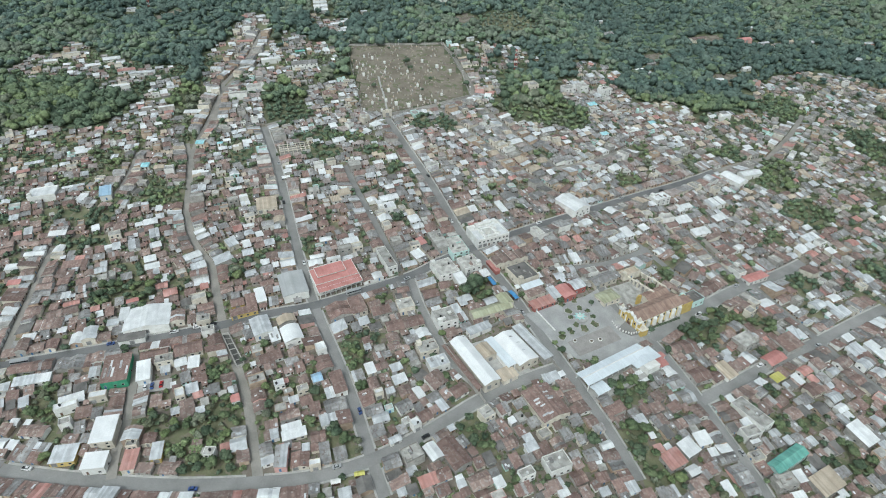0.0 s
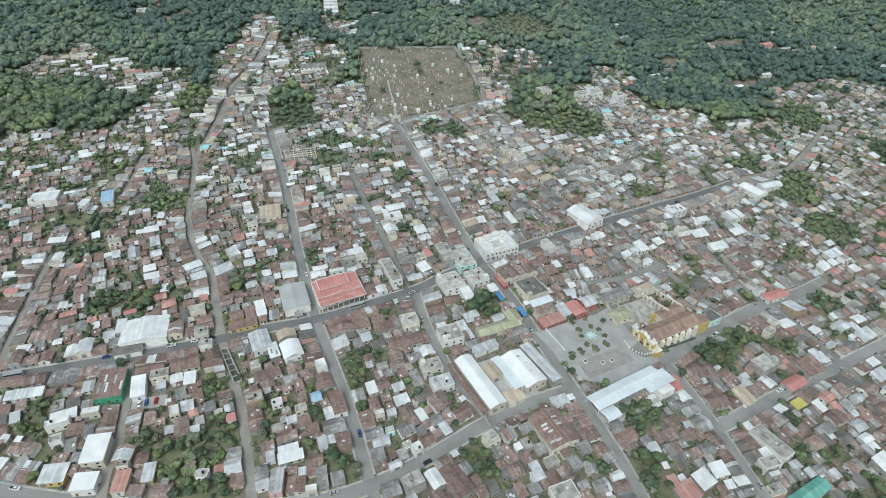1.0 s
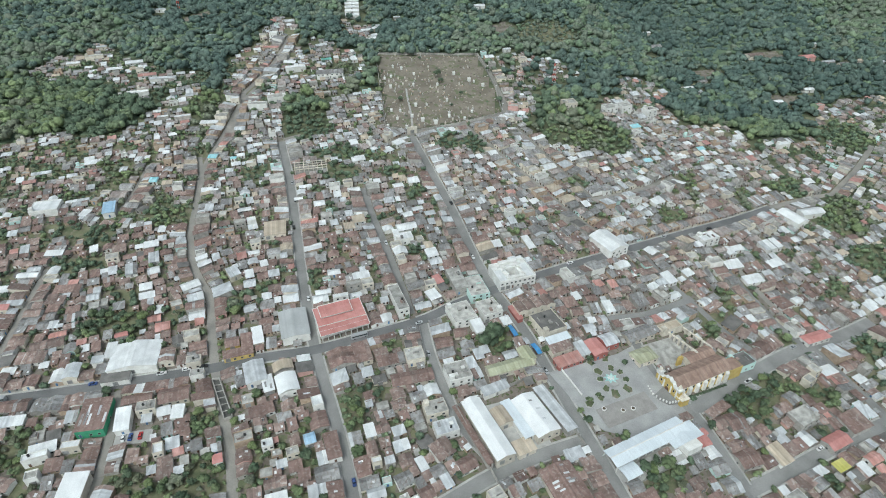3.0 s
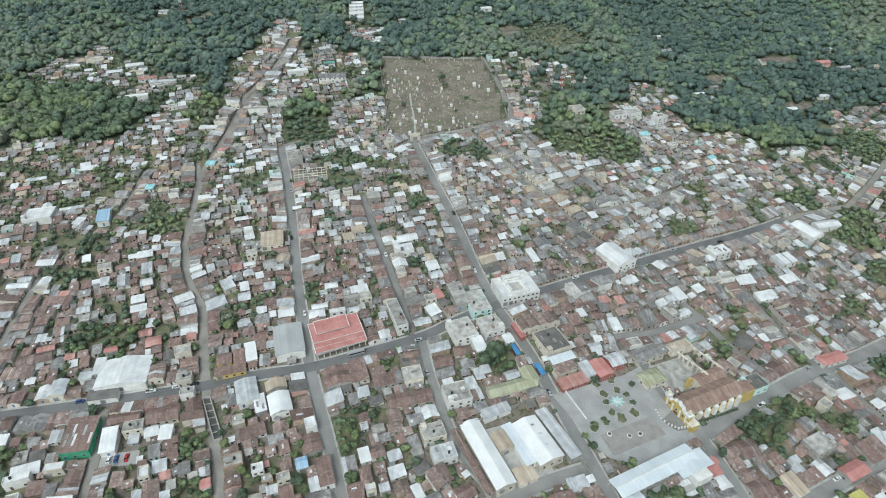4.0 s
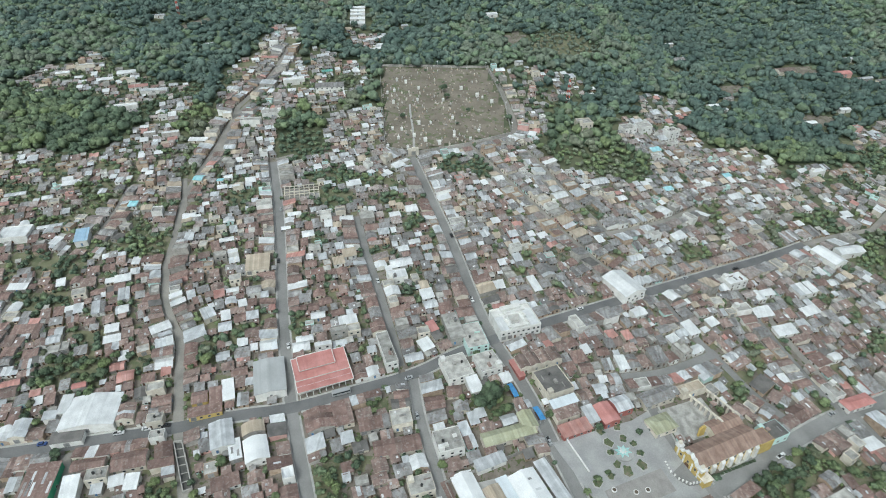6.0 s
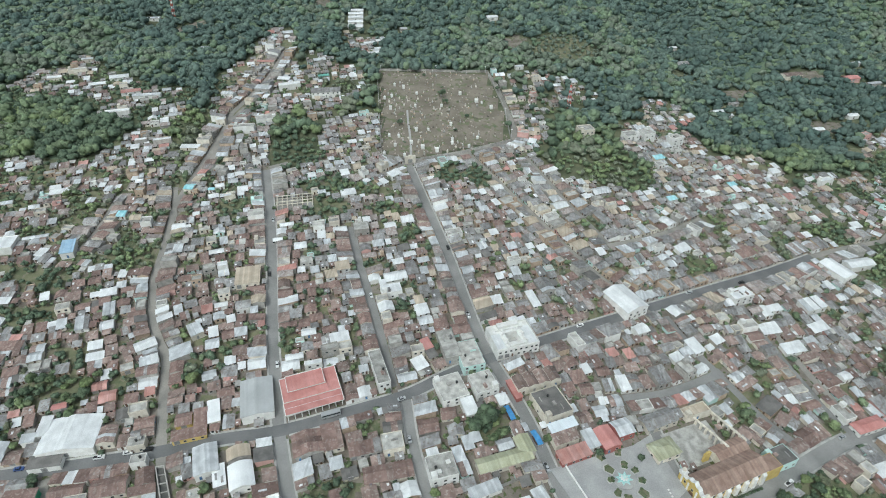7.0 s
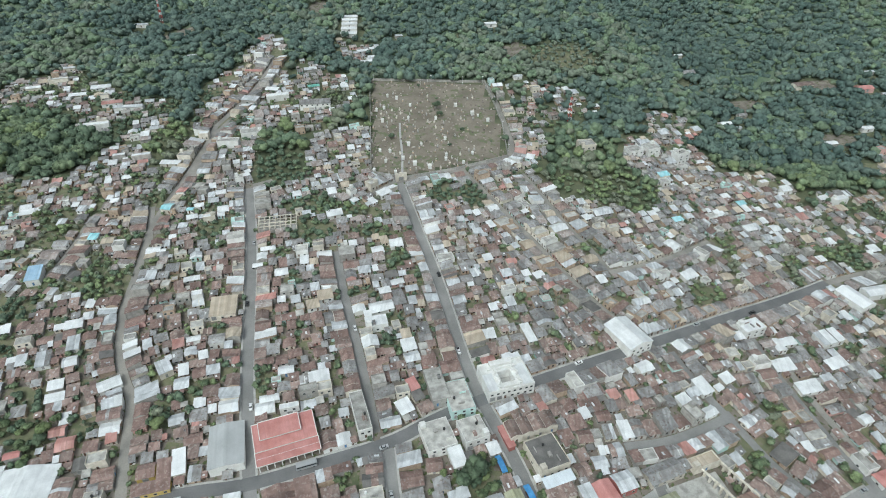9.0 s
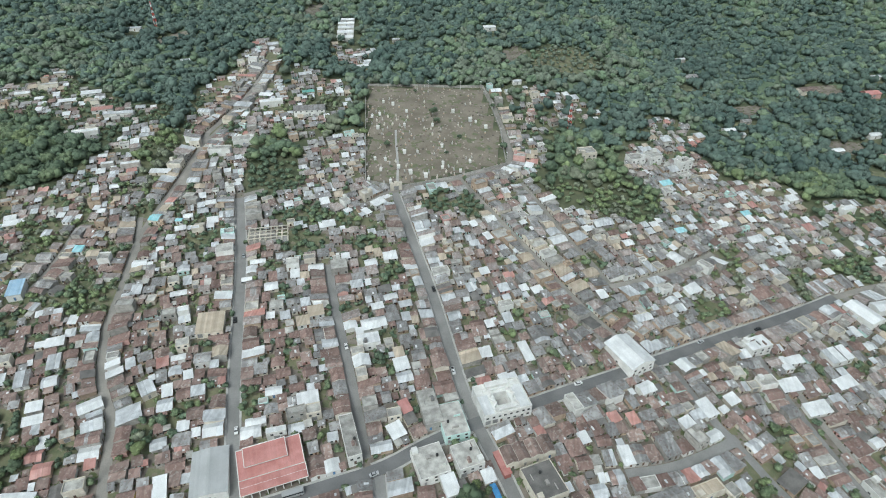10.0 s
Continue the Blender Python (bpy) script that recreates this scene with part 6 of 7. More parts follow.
accents("pale", [(-51, 248, 4, 3), (-40, 224, 7, 9), (-29, 211, 8, 7), (-66, 181, 7, 10), (-59, 190, 8, 10), (-34, 194, 15, 9), (-14, 191, 7, 9), (16, 190, 15, 10), (59, 220, 12, 7), (154, 221, 15, 10), (169, 242, 7, 13), (210, 230, 5, 18), (256, 260, 14, 9), (253, 244, 18, 9), (218, 216, 13, 9), (235, 244, 9, 6), (158, 187, 18, 8), (175, 196, 12, 9), (147, 163, 15, 15), (263, 291, 16, 9)])
accents("pale", [(251, 298, 13, 9), (136, 350, 13, 9), (220, 407, 20, 12), (280, 368, 18, 9), (-108, 460, 10, 6), (-143, 325, 9, 10), (-116, 343, 5, 5), (-215, 344, 22, 6), (-199, 335, 8, 12), (-208, 323, 9, 12), (-158, 302, 12, 7), (-164, 297, 16, 5), (-325, 419, 18, 6), (-262, 289, 12, 5), (-192, 253, 9, 6), (-151, 222, 9, 8), (-115, 208, 9, 7), (-111, 219, 7, 9), (-199, 181, 12, 8), (-183, 389, 7, 9)])
accents("pale", [(-10, 340, 9, 8), (-57, 410, 9, 7), (50, 384, 10, 16), (84, 402, 12, 8), (110, 409, 13, 7), (-401, 652, 14, 6), (-303, 588, 24, 6), (-263, 555, 14, 9), (-218, 732, 14, 7), (-169, 679, 16, 6), (-204, 611, 20, 9), (-232, 597, 16, 8)])
accents("blue", [(-68, 217, 7, 7), (232, 279, 5, 40), (-102, 173, 14, 9)])
accents("tan", [(-28, 177, 11, 10), (-75, 386, 11, 9), (-80, 378, 11, 10)])
accents("concrete", [(25, 196, 13, 14), (40, 162, 14, 13), (92, 195, 10, 8), (-66, 321, 12, 6), (-215, 411, 9, 9), (-123, 199, 14, 6), (-112, 173, 8, 7), (-58, 323, 13, 11), (-71, 423, 13, 12), (-183, 557, 22, 12), (-195, 539, 22, 9)])
accents("cyan", [(149, 499, 10, 5), (204, 535, 9, 5), (-188, 454, 7, 5), (-237, 418, 8, 7), (148, 553, 12, 6), (208, 536, 9, 5), (-204, 453, 9, 9), (-237, 422, 12, 8)])
accents("red", [(-16, 356, 12, 5), (-15, 331, 6, 9), (-203, 332, 8, 14), (-266, 284, 9, 5), (-188, 271, 12, 6)])
accents("brown", [(-238, 303, 20, 7), (-217, 264, 20, 7), (-207, 207, 14, 8), (-152, 178, 18, 7), (190, 448, 18, 9), (208, 568, 16, 8)])
accents("pink", [(-327, 407, 12, 6), (-109, 191, 8, 8), (246, 527, 10, 8), (-322, 590, 22, 7), (-220, 665, 22, 6)])
accents("green", [(-156, 645, 14, 5)])

# ---- cemetery ----
CEMETERY = [(-108, 668), (-60, 675), (1, 681), (20, 605), (27, 552), (10, 542), (-12, 529), (-49, 512), (-75, 516)]
gx = [(x, y) for x in range(-112, 32, 6) for y in range(506, 690, 6)]
cv, cf, at = [], [], {}
for x, y in gx:
    if all(inside(p, CEMETERY) for p in ((x, y), (x + 6, y), (x + 6, y + 6), (x, y + 6))):
        q = []
        for p in ((x, y), (x + 6, y), (x + 6, y + 6), (x, y + 6)):
            if p not in at:
                at[p] = len(cv)
                cv.append((*p, ground(*p) + 0.75))
            q.append(at[p])
        cf.append(tuple(q))
tagged(mesh_ob("cemetery_ground", cv, cf, GRAVE_EARTH), "bare brown earth of the cemetery with thin weeds", "ground", kind="structure")
for n, (p, q) in enumerate(zip(CEMETERY, CEMETERY[1:] + CEMETERY[:1])):
    pts = samples([p, q], 8)
    d = math.hypot(q[0] - p[0], q[1] - p[1])
    ox, oy = -(q[1] - p[1]) / d * 0.2, (q[0] - p[0]) / d * 0.2
    pieces = []
    for a, b in zip(pts, pts[1:]):
        rr = [(a[0] - ox, a[1] - oy), (b[0] - ox, b[1] - oy), (b[0] + ox, b[1] + oy), (a[0] + ox, a[1] + oy)]
        pieces.append(prism(rr, [ground(*c) - 0.6 for c in rr], [ground(*c) + 2.4 for c in rr]))
    tagged(mesh_ob("wall_cemetery_%d" % (n + 1), *join(*pieces), WALL["block"]), "grey block wall round the cemetery", "wall", kind="structure")
path = smooth([(-51, 514), (-56, 545), (-63, 575), (-66, 592)])
pv = []
for i, (x, y) in enumerate(path):
    pv += [(x - 0.9, y, ground(x - 0.9, y) + 0.82), (x + 0.9, y, ground(x + 0.9, y) + 0.82)]
tagged(mesh_ob("cemetery_path", pv, [(2 * i, 2 * i + 1, 2 * i + 3, 2 * i + 2) for i in range(len(path) - 1)], KERB), "pale concrete path through the cemetery", "path", kind="structure")
for x, y in ((-104, 667), (-78, 671), (-50, 675), (-20, 678), (-1, 679), (12, 640), (21, 596), (27, 560)):
    post = thing("street_lamp", "slender lamp post with a white lamp by the cemetery wall", "street lamp", x, y, 0, "lamps of the cemetery")
    mesh_ob("post", *prism(disc(0.09, 6), -0.5, 6.5), STEEL_W, post)
    mesh_ob("lamp", *box(-0.6, -0.35, 6.3, 0.6, 0.35, 6.7), STEEL_W, post)
gate = thing("cemetery_gate", "cream gatehouse with a stepped gable at the cemetery", "gate", -51, 510, 20)
mesh_ob("tower", *box(-4.2, -1.2, -1, -1.8, 1.2, 6.0), WALL["cream"], gate)
mesh_ob("tower", *box(1.8, -1.2, -1, 4.2, 1.2, 6.0), WALL["cream"], gate)
mesh_ob("lintel", *join(box(-1.8, -0.9, 3.6, 1.8, 0.9, 5.4), prism([(-1.2, -0.9), (1.2, -0.9), (1.2, 0.9), (-1.2, 0.9)], 5.4, 6.6)), WALL["cream"], gate)
mesh_ob("gate_leaf", *box(-1.75, -0.05, 0, 1.75, 0.05, 3.2), DOOR[1], gate)
TOMBS = []
for k, (w, d, h) in enumerate(((1.2, 2.3, 0.9), (1.0, 2.1, 0.7), (1.9, 2.4, 1.9), (0.9, 1.9, 0.5), (2.4, 2.8, 2.4))):
    m = (WALL["cream"], WALL["block"], WALL["white"], WALL["adobe"], WALL["white"])[k]
    TOMBS.append((plain_mesh("tomb_chest", join(box(-w / 2, -d / 2, -0.6, w / 2, d / 2, h), box(-w / 2 - 0.15, -d / 2 - 0.15, h, w / 2 + 0.15, d / 2 + 0.15, h + 0.15)), [m]),
                  plain_mesh("headstone", join(box(-0.1, d / 2 - 0.3, h + 0.15, 0.1, d / 2 - 0.1, h + 1.5), box(-0.45, d / 2 - 0.3, h + 0.9, 0.45, d / 2 - 0.1, h + 1.1)) if k != 4 else gable_roof(w, d, h + 0.15, 0.8, 0.15), [WALL["white"]])))
for i, (x, y) in enumerate(((-76, 634), (-84, 615), (-62, 623), (-81, 592), (-60, 600), (-6, 615), (-1, 613), (8, 605), (-22, 628), (-25, 571), (-74, 546), (-66, 546), (-54, 537), (-32, 528), (-43, 560), (-53, 558), (-1, 552), (-44, 531), (-7, 538), (-21, 541))):
    k = (4, 2, 4, 4, 2)[i % 5]
    size = (0.95, 1.1, 0.8, 1.0)[i % 4]
    t = thing("mausoleum", "white burial house with a gabled roof" if k == 4 else "tall white plastered tomb with a cross", "tomb", x, y, 8 + 5 * (i % 3), "burial houses of the cemetery", ground(x, y) + 0.75)
    for nm, me in zip(("chest", "cross" if k != 4 else "roof"), TOMBS[k]):
        ob = new(nm, me)
        ob.parent, ob.scale = t, (size, size, size)
    claim(x, y, 1.8 * size, 1.9 * size, 0.2)
tombs = 0
while tombs < 110:
    x, y = rng.uniform(-105, 25), rng.uniform(515, 675)
    near = min(math.hypot(x - a, y - b) for a, b in path)
    if not inside((x, y), CEMETERY) or near < 3.2 or not clear(x, y, 1.9, 1.9, 0.3, 0.1) or (rng.random() < min(0.75, near / 90)):
        continue
    k = rng.choices(range(5), (4, 7, 1, 9, 0))[0]
    t = thing("tomb", ("white plastered chest tomb with a cross", "cream chest tomb with a cross", "tall white tomb with a cross", "low earth-coloured tomb with a cross", "white burial house with a gabled roof")[k], "tomb", x, y, 8 + rng.uniform(-9, 9), "tombs of the cemetery", ground(x, y) + 0.75)
    for nm, me in zip(("chest", "cross" if k != 4 else "roof"), TOMBS[k]):
        new(nm, me).parent = t
    claim(x, y, 1.7, 1.9, 0.2)
    tombs += 1
lumps = []
for i in range(700):
    x, y = rng.uniform(-108, 27), rng.uniform(512, 680)
    if inside((x, y), CEMETERY) and min(math.hypot(x - a, y - b) for a, b in path) > 2.2:
        a, w, d = rng.uniform(-0.2, 0.4), rng.uniform(0.4, 0.7), rng.uniform(0.9, 1.2)
        c = corners(x, y, w, d, a)
        z = ground(x, y) + 0.7
        lumps.append(prism(c, z, z + rng.uniform(0.2, 0.6)))
tagged(mesh_ob("grave_mounds", *join(*lumps), mat("grave_mound_earth", (0.2, 0.16, 0.13), (0.42, 0.38, 0.34), 0.95, 0.3, 2.0, island=1.0)), "many low grave mounds of earth and stone", "graves", kind="stuff")
for i in range(26):
    x, y = rng.uniform(-95, 15), rng.uniform(530, 670)
    if inside((x, y), CEMETERY) and clear(x, y, 0.8, 0.8, 0):
        far_trees.append((x, y, rng.uniform(0.8, 1.6)))
for x, y, r in ((-38, 618, 4.6), (-34, 606, 3.6), (-68, 565, 3.2), (-12, 585, 2.4), (-60, 660, 2.2), (12, 640, 2.4), (-20, 560, 1.8)):
    tree(x, y, r, rng.choice((1, 2, 5)), ground(x, y) + 0.6, "lone tree between the graves of the cemetery")

# ---- drainage channel beside the lane ----
ch = [(-128.1, 247.9), (-124.6, 248.8), (-110.0, 227.3), (-113.4, 225.4)]
tagged(mesh_ob("channel_floor", *prism(ch, [ground(*c) for c in ch], [ground(*c) + 0.55 for c in ch]), mat("wet_channel_floor", (0.07, 0.07, 0.065), (0.13, 0.125, 0.115), 0.6, 0.4, 3.0)), "dark wet floor of a walled drainage channel", "channel", kind="structure")
for n, (p, q) in enumerate(zip(ch, ch[1:] + ch[:1])):
    d = math.hypot(q[0] - p[0], q[1] - p[1])
    ox, oy = -(q[1] - p[1]) / d * 0.25, (q[0] - p[0]) / d * 0.25
    rr = [(p[0] - ox, p[1] - oy), (q[0] - ox, q[1] - oy), (q[0] + ox, q[1] + oy), (p[0] + ox, p[1] + oy)]
    tagged(mesh_ob("wall_channel_%d" % (n + 1), *prism(rr, [ground(*c) - 1 for c in rr], [ground(*c) + 1.7 for c in rr]), WALL["block"]), "concrete wall round a drainage channel", "wall", kind="structure")
for k in range(1, 6):
    a, b = [tuple(u + (v - u) * k / 6 for u, v in zip(p, q)) for p, q in ((ch[0], ch[3]), (ch[1], ch[2]))]
    rr = [(a[0], a[1] - 0.2), (b[0], b[1] - 0.2), (b[0], b[1] + 0.2), (a[0], a[1] + 0.2)]
    tagged(mesh_ob("trim_channel_%d" % k, *prism(rr, [ground(*c) + 1.1 for c in rr], [ground(*c) + 1.45 for c in rr]), WALL["block"]), "concrete strut across the drainage channel", "strut", kind="structure")
claim(-119.0, 237.3, 2.4, 13.5, radians(33))

# ---- houses along the streets, then in the blocks behind ----
NO_BUILD = [CEMETERY, plaza]


def parkland(x, y, k=0.95):
    return any(((x - a) / rx) ** 2 + ((y - b) / ry) ** 2 < k for a, b, rx, ry in PARKS)


def free_plot(x, y, L, W, a, keep=0.5, gap=0.15):
    if not clear(x, y, L / 2, W / 2, a, gap) or any(inside((x, y), p) for p in NO_BUILD):
        return False
    for p in corners(x, y, L / 2, W / 2, a) + [(x, y)] + corners(x, y, L / 2, 0, a)[:2]:
        if street_gap(*p)[0] < keep or inside(p, CEMETERY):
            return False
    return True


def leafy(x, y):
    """Where gardens and thickets take the place of houses: more of them towards the outskirts."""
    edge = 0.3 * ease((-x - 130) / 150) + 0.08 * ease((y - 420) / 110) + 0.1 * ease((x - 190) / 110)
    if math.hypot(x - 70, y - 285) < 75:
        return False
    return noise.noise((x / 26, y / 20, 1.7)) > 0.52 - edge or noise.noise((x / 8, y / 7, 6.3)) > 0.31 - 0.4 * edge


def seen_from_path(x, y):
    """The stretch of the town that the flight looks over, with a margin."""
    return 140 < y < 760 and abs(x - 10) < 85 + 0.82 * y


# ---- the ground sheet, with grass where the gardens are ----
GLADES = [(80, 744, 32, 26), (211, 746, 16, 15), (-69, 786, 37, 9), (344, 605, 21, 14), (219, 648, 5, 6), (-130, 494, 8, 3), (253, 697, 18, 5)]
BARE = [(-342, 759, 20, 20), (28, 756, 13, 20), (185, 582, 9, 12), (320, 652, 17, 9), (260, 727, 20, 14), (335, 748, 17, 13), (-240, 482, 10, 9), (-280, 477, 6, 4), (-213, 240, 7, 9), (-208, 852, 12, 24)]
NO_BUILD += [[(-251, 475), (-232, 474), (-229, 489), (-249, 490)], [(-218, 231), (-219, 251), (-209, 244), (-205, 231)]]
gslots = []
for f in gf:
    x, y = (gv[f[0]][0] + gv[f[2]][0]) / 2, (gv[f[0]][1] + gv[f[2]][1]) / 2
    bare = any(((x - a) / rx) ** 2 + ((y - b) / ry) ** 2 < 1 for a, b, rx, ry in BARE)
    green = any(((x - a) / rx) ** 2 + ((y - b) / ry) ** 2 < 1 for a, b, rx, ry in GLADES) or inside((x, y), TOWN) and (parkland(x, y, 1.05) or leafy(x, y))
    gslots.append(0 if bare or (inside((x, y), TOWN) and not green) else 2 if green else 1)
tagged(mesh_ob("ground", gv, gf, None, slots=gslots, mats=[DIRT, GRASS, LAWN]), "sloping ground of bare earth and dry grass", "ground", kind="structure")


PENDING = []
LEFT = {"house": 170, "hut": 230, "concrete_house": 110, "shed": 90}


def dwelling(x, y, L, W, deg):
    claim(x, y, L / 2, W / 2, radians(deg))
    PENDING.append((y - 0.0, x, y, L, W, deg))


def build_dwellings():
    """The nearest of each kind stand as things of their own; the rest are gathered."""
    for _, x, y, L, W, deg in sorted(PENDING):
        roof = rng.choice(ROOFS_UPPER if rng.random() < ease((y - 330) / 120) else ROOFS_RUSTY if x < -60 else ROOFS)
        wall = rng.choice(WALLS)
        flat = roof == "concrete" and L * W > 14
        two = flat and L * W > 30 and rng.random() < 0.45
        kind = "flat" if flat else "gable" if (L * W > 34 and rng.random() < 0.6) else "shed"
        h = (4.9 if two else 2.6) if flat else rng.choice((2.1, 2.1, 2.2, 2.2, 2.4, 4.2 if L * W > 45 else 2.2))
        sky_n = rng.choice((0, 0, 0, 1, 2)) if roof in ("rust", "brown", "grey") else 0
        name = "shed" if L * W < 15 else "concrete_house" if flat else "house" if kind == "gable" else "hut"
        if LEFT[name] > 0:
            LEFT[name] -= 1
            words = {"shed": "tiny shed with %s" % ROOF_WORDS[roof], "concrete_house": "%s house with a flat concrete roof and %s" % ("two-storey" if two else "single-storey", WALL_WORDS[wall]),
                     "house": "gabled house with %s and %s" % (ROOF_WORDS[roof], WALL_WORDS[wall]), "hut": "lean-to house with %s and %s" % (ROOF_WORDS[roof], WALL_WORDS[wall])}[name]
            house(x, y, L, W, deg, roof, wall, h, kind, 0 if name == "shed" else 2 if y < 240 else 1, name, words, "shed" if name == "shed" else "house", None, sky_n if y < 260 else 0, strips=name != "shed")
        else:
            far_house(x, y, L, W, deg, roof, wall, h, kind, sky_n)


for n, (half, pts, material, walkway) in enumerate(STREETS):
    run = samples(pts, 1.0)
    for s in (1, -1):
        i = 0
        while i < len(run) - 4:
            L = rng.uniform(4.2, 8.5)
            j = min(len(run) - 1, i + max(4, int(L)))
            (x0, y0), (x1, y1) = run[i], run[j]
            d = math.hypot(x1 - x0, y1 - y0)
            mx, my = (x0 + x1) / 2, (y0 + y1) / 2
            dense = inside((mx, my), TOWN)
            if d < 3.5 or not seen_from_path(mx, my) or rng.random() < (0.03 if dense else 0.45):
                i += 3
                continue
            a = math.atan2(y1 - y0, x1 - x0)
            off = half + (1.05 if walkway else 0.5)
            placed = False
            for W in (rng.uniform(5, 11), 6.0, 4.5):
                x, y = mx - math.sin(a) * s * (off + W / 2), my + math.cos(a) * s * (off + W / 2)
                if not parkland(x, y, 0.75) and free_plot(x, y, d - 0.1, W, a, 0.3, 0.02):
                    deg = math.degrees(a) + (0 if s > 0 else 180)
                    dwelling(x, y, d - 0.1, W, deg)
                    placed = True
                    break
            i = j if placed else i + 2


def infill(step, smin, smax, chance, sparse, cap):
    """Houses, then smaller sheds, in what room is left inside the blocks."""
    ca, sa = math.cos(radians(25)), math.sin(radians(25))
    spots = [(u, v) for u in np.arange(-520, 700, step) for v in np.arange(-120, 800, step)]
    rng.shuffle(spots)
    made = 0
    for u, v in spots:
        u, v = u + rng.uniform(-1.5, 1.5), v + rng.uniform(-1.5, 1.5)
        x, y = ca * u - sa * v, sa * u + ca * v
        if not seen_from_path(x, y) or parkland(x, y) or made >= cap:
            continue
        if leafy(x, y):
            continue
        if inside((x, y), TOWN):
            if rng.random() > chance:
                continue
        elif outskirts(x, y):
            if rng.random() > sparse * (0.3 if inside((x, y), ABOVE) or inside((x, y), RIDGE) else 1.0):
                continue
        else:
            continue
        gap, a = street_gap(x, y)
        a += radians(rng.uniform(-3, 3))
        while a > radians(70):
            a -= math.pi / 2
        while a < radians(-20):
            a += math.pi / 2
        for k in range(3):
            L, W = rng.uniform(smin, smax), rng.uniform(smin, smax * 0.85)
            if free_plot(x, y, L, W, a, 0.4, 0.0):
                dwelling(x, y, L, W, math.degrees(a))
                made += 1
                break


infill(3.6, 4.2, 8.0, 0.86, 0.42, 2000)
infill(3.0, 3.0, 5.0, 0.68, 0.3, 1900)
infill(2.6, 2.0, 3.2, 0.3, 0.1, 1300)
build_dwellings()
far = mesh_ob("distant_houses", far_v, far_f, None, slots=far_s, mats=FAR_MATS)
tagged(far, "many small houses with rusted, grey and white roofs", "houses", kind="stuff")

# scattered farmhouses in the woods
FARMS = []
for x, y, L, W, roof, wall in ((-1, 814, 13, 8, "white", "white"), (-102, 793, 8, 5, "pale", "block"), (215, 787, 17, 9, "grey", "block"), (215, 834, 10, 5, "white", "block"), (321, 751, 20, 10, "rust", "cream"), (378, 746, 16, 10, "red", "pink"), (351, 671, 12, 6, "white", "white"), (308, 640, 12, 6, "white", "block"),
                               (228, 673, 11, 7, "white", "white"), (237, 667, 8, 5, "pale", "white"), (401, 790, 11, 5, "pale", "block"), (401, 743, 16, 5, "pale", "block"), (418, 742, 12, 5, "grey", "cream"), (-396, 779, 14, 6, "pale", "white"), (-404, 653, 13, 8, "pale", "white"), (-297, 698, 10, 5, "pale", "block"),
                               (252, 701, 9, 5, "grey", "block"), (14, 664, 10, 6, "white", "white"), (29, 661, 12, 6, "white", "block"), (43, 647, 13, 7, "white", "white"), (51, 625, 16, 8, "white", "white"), (27, 613, 8, 7, "white", "white"), (49, 612, 9, 5, "pale", "block"), (52, 595, 6, 5, "white", "white"), (32, 692, 8, 5, "pale", "white"),
                               (153, 646, 12, 6, "white", "block"), (176, 647, 13, 5, "pale", "white"), (549, 766, 14, 8, "pale", "pink"), (504, 714, 16, 8, "pale", "block"), (522, 708, 12, 7, "white", "block"), (462, 750, 12, 6, "pale", "block"), (439, 754, 11, 7, "tan", "cream")):
    if clear(x, y, L / 2, W / 2, radians(20)):
        FARMS.append((x, y))
        house(x, y, L, W, 20, roof, wall, 3.2, "gable", 1, group="farmhouses in the woods")

# small trees in yards and gaps between the roofs
yard = 0
for _ in range(22000):
    x, y = rng.uniform(-420, 420), rng.uniform(145, 640)
    if yard >= 3000:
        break
    r = rng.uniform(1.2, 2.9)
    town = inside((x, y), TOWN)
    if not seen_from_path(x, y) or inside((x, y), CEMETERY) or not (town or outskirts(x, y)):
        continue
    if street_gap(x, y)[0] > 0.8 and clear(x, y, r * 0.45, r * 0.45, 0.4, 0.05) and not inside((x, y), plaza):
        tree(x, y, r)
        claim(x, y, r * 0.6, r * 0.6, 0.4)
        yard += 1

# thickets in the gardens
for _ in range(9000):
    x, y = rng.uniform(-430, 420), rng.uniform(145, 620)
    r = rng.uniform(1.6, 3.8)
    if not (leafy(x, y) or parkland(x, y)) or not seen_from_path(x, y) or inside((x, y), CEMETERY) or inside((x, y), plaza) or not (inside((x, y), TOWN) or outskirts(x, y)):
        continue
    if street_gap(x, y)[0] > r * 0.4 and clear(x, y, r * 0.35, r * 0.35, 0.4, 0.0):
        tree(x, y, r)
        claim(x, y, r * 0.42, r * 0.42, 0.4)

small_crowns = [clumps(46, 1.0, 0.2, 300 + i, 4 + i % 2, 0.8, (0.36, 0.54)) for i in range(12)]
wr = np.random.RandomState(5)


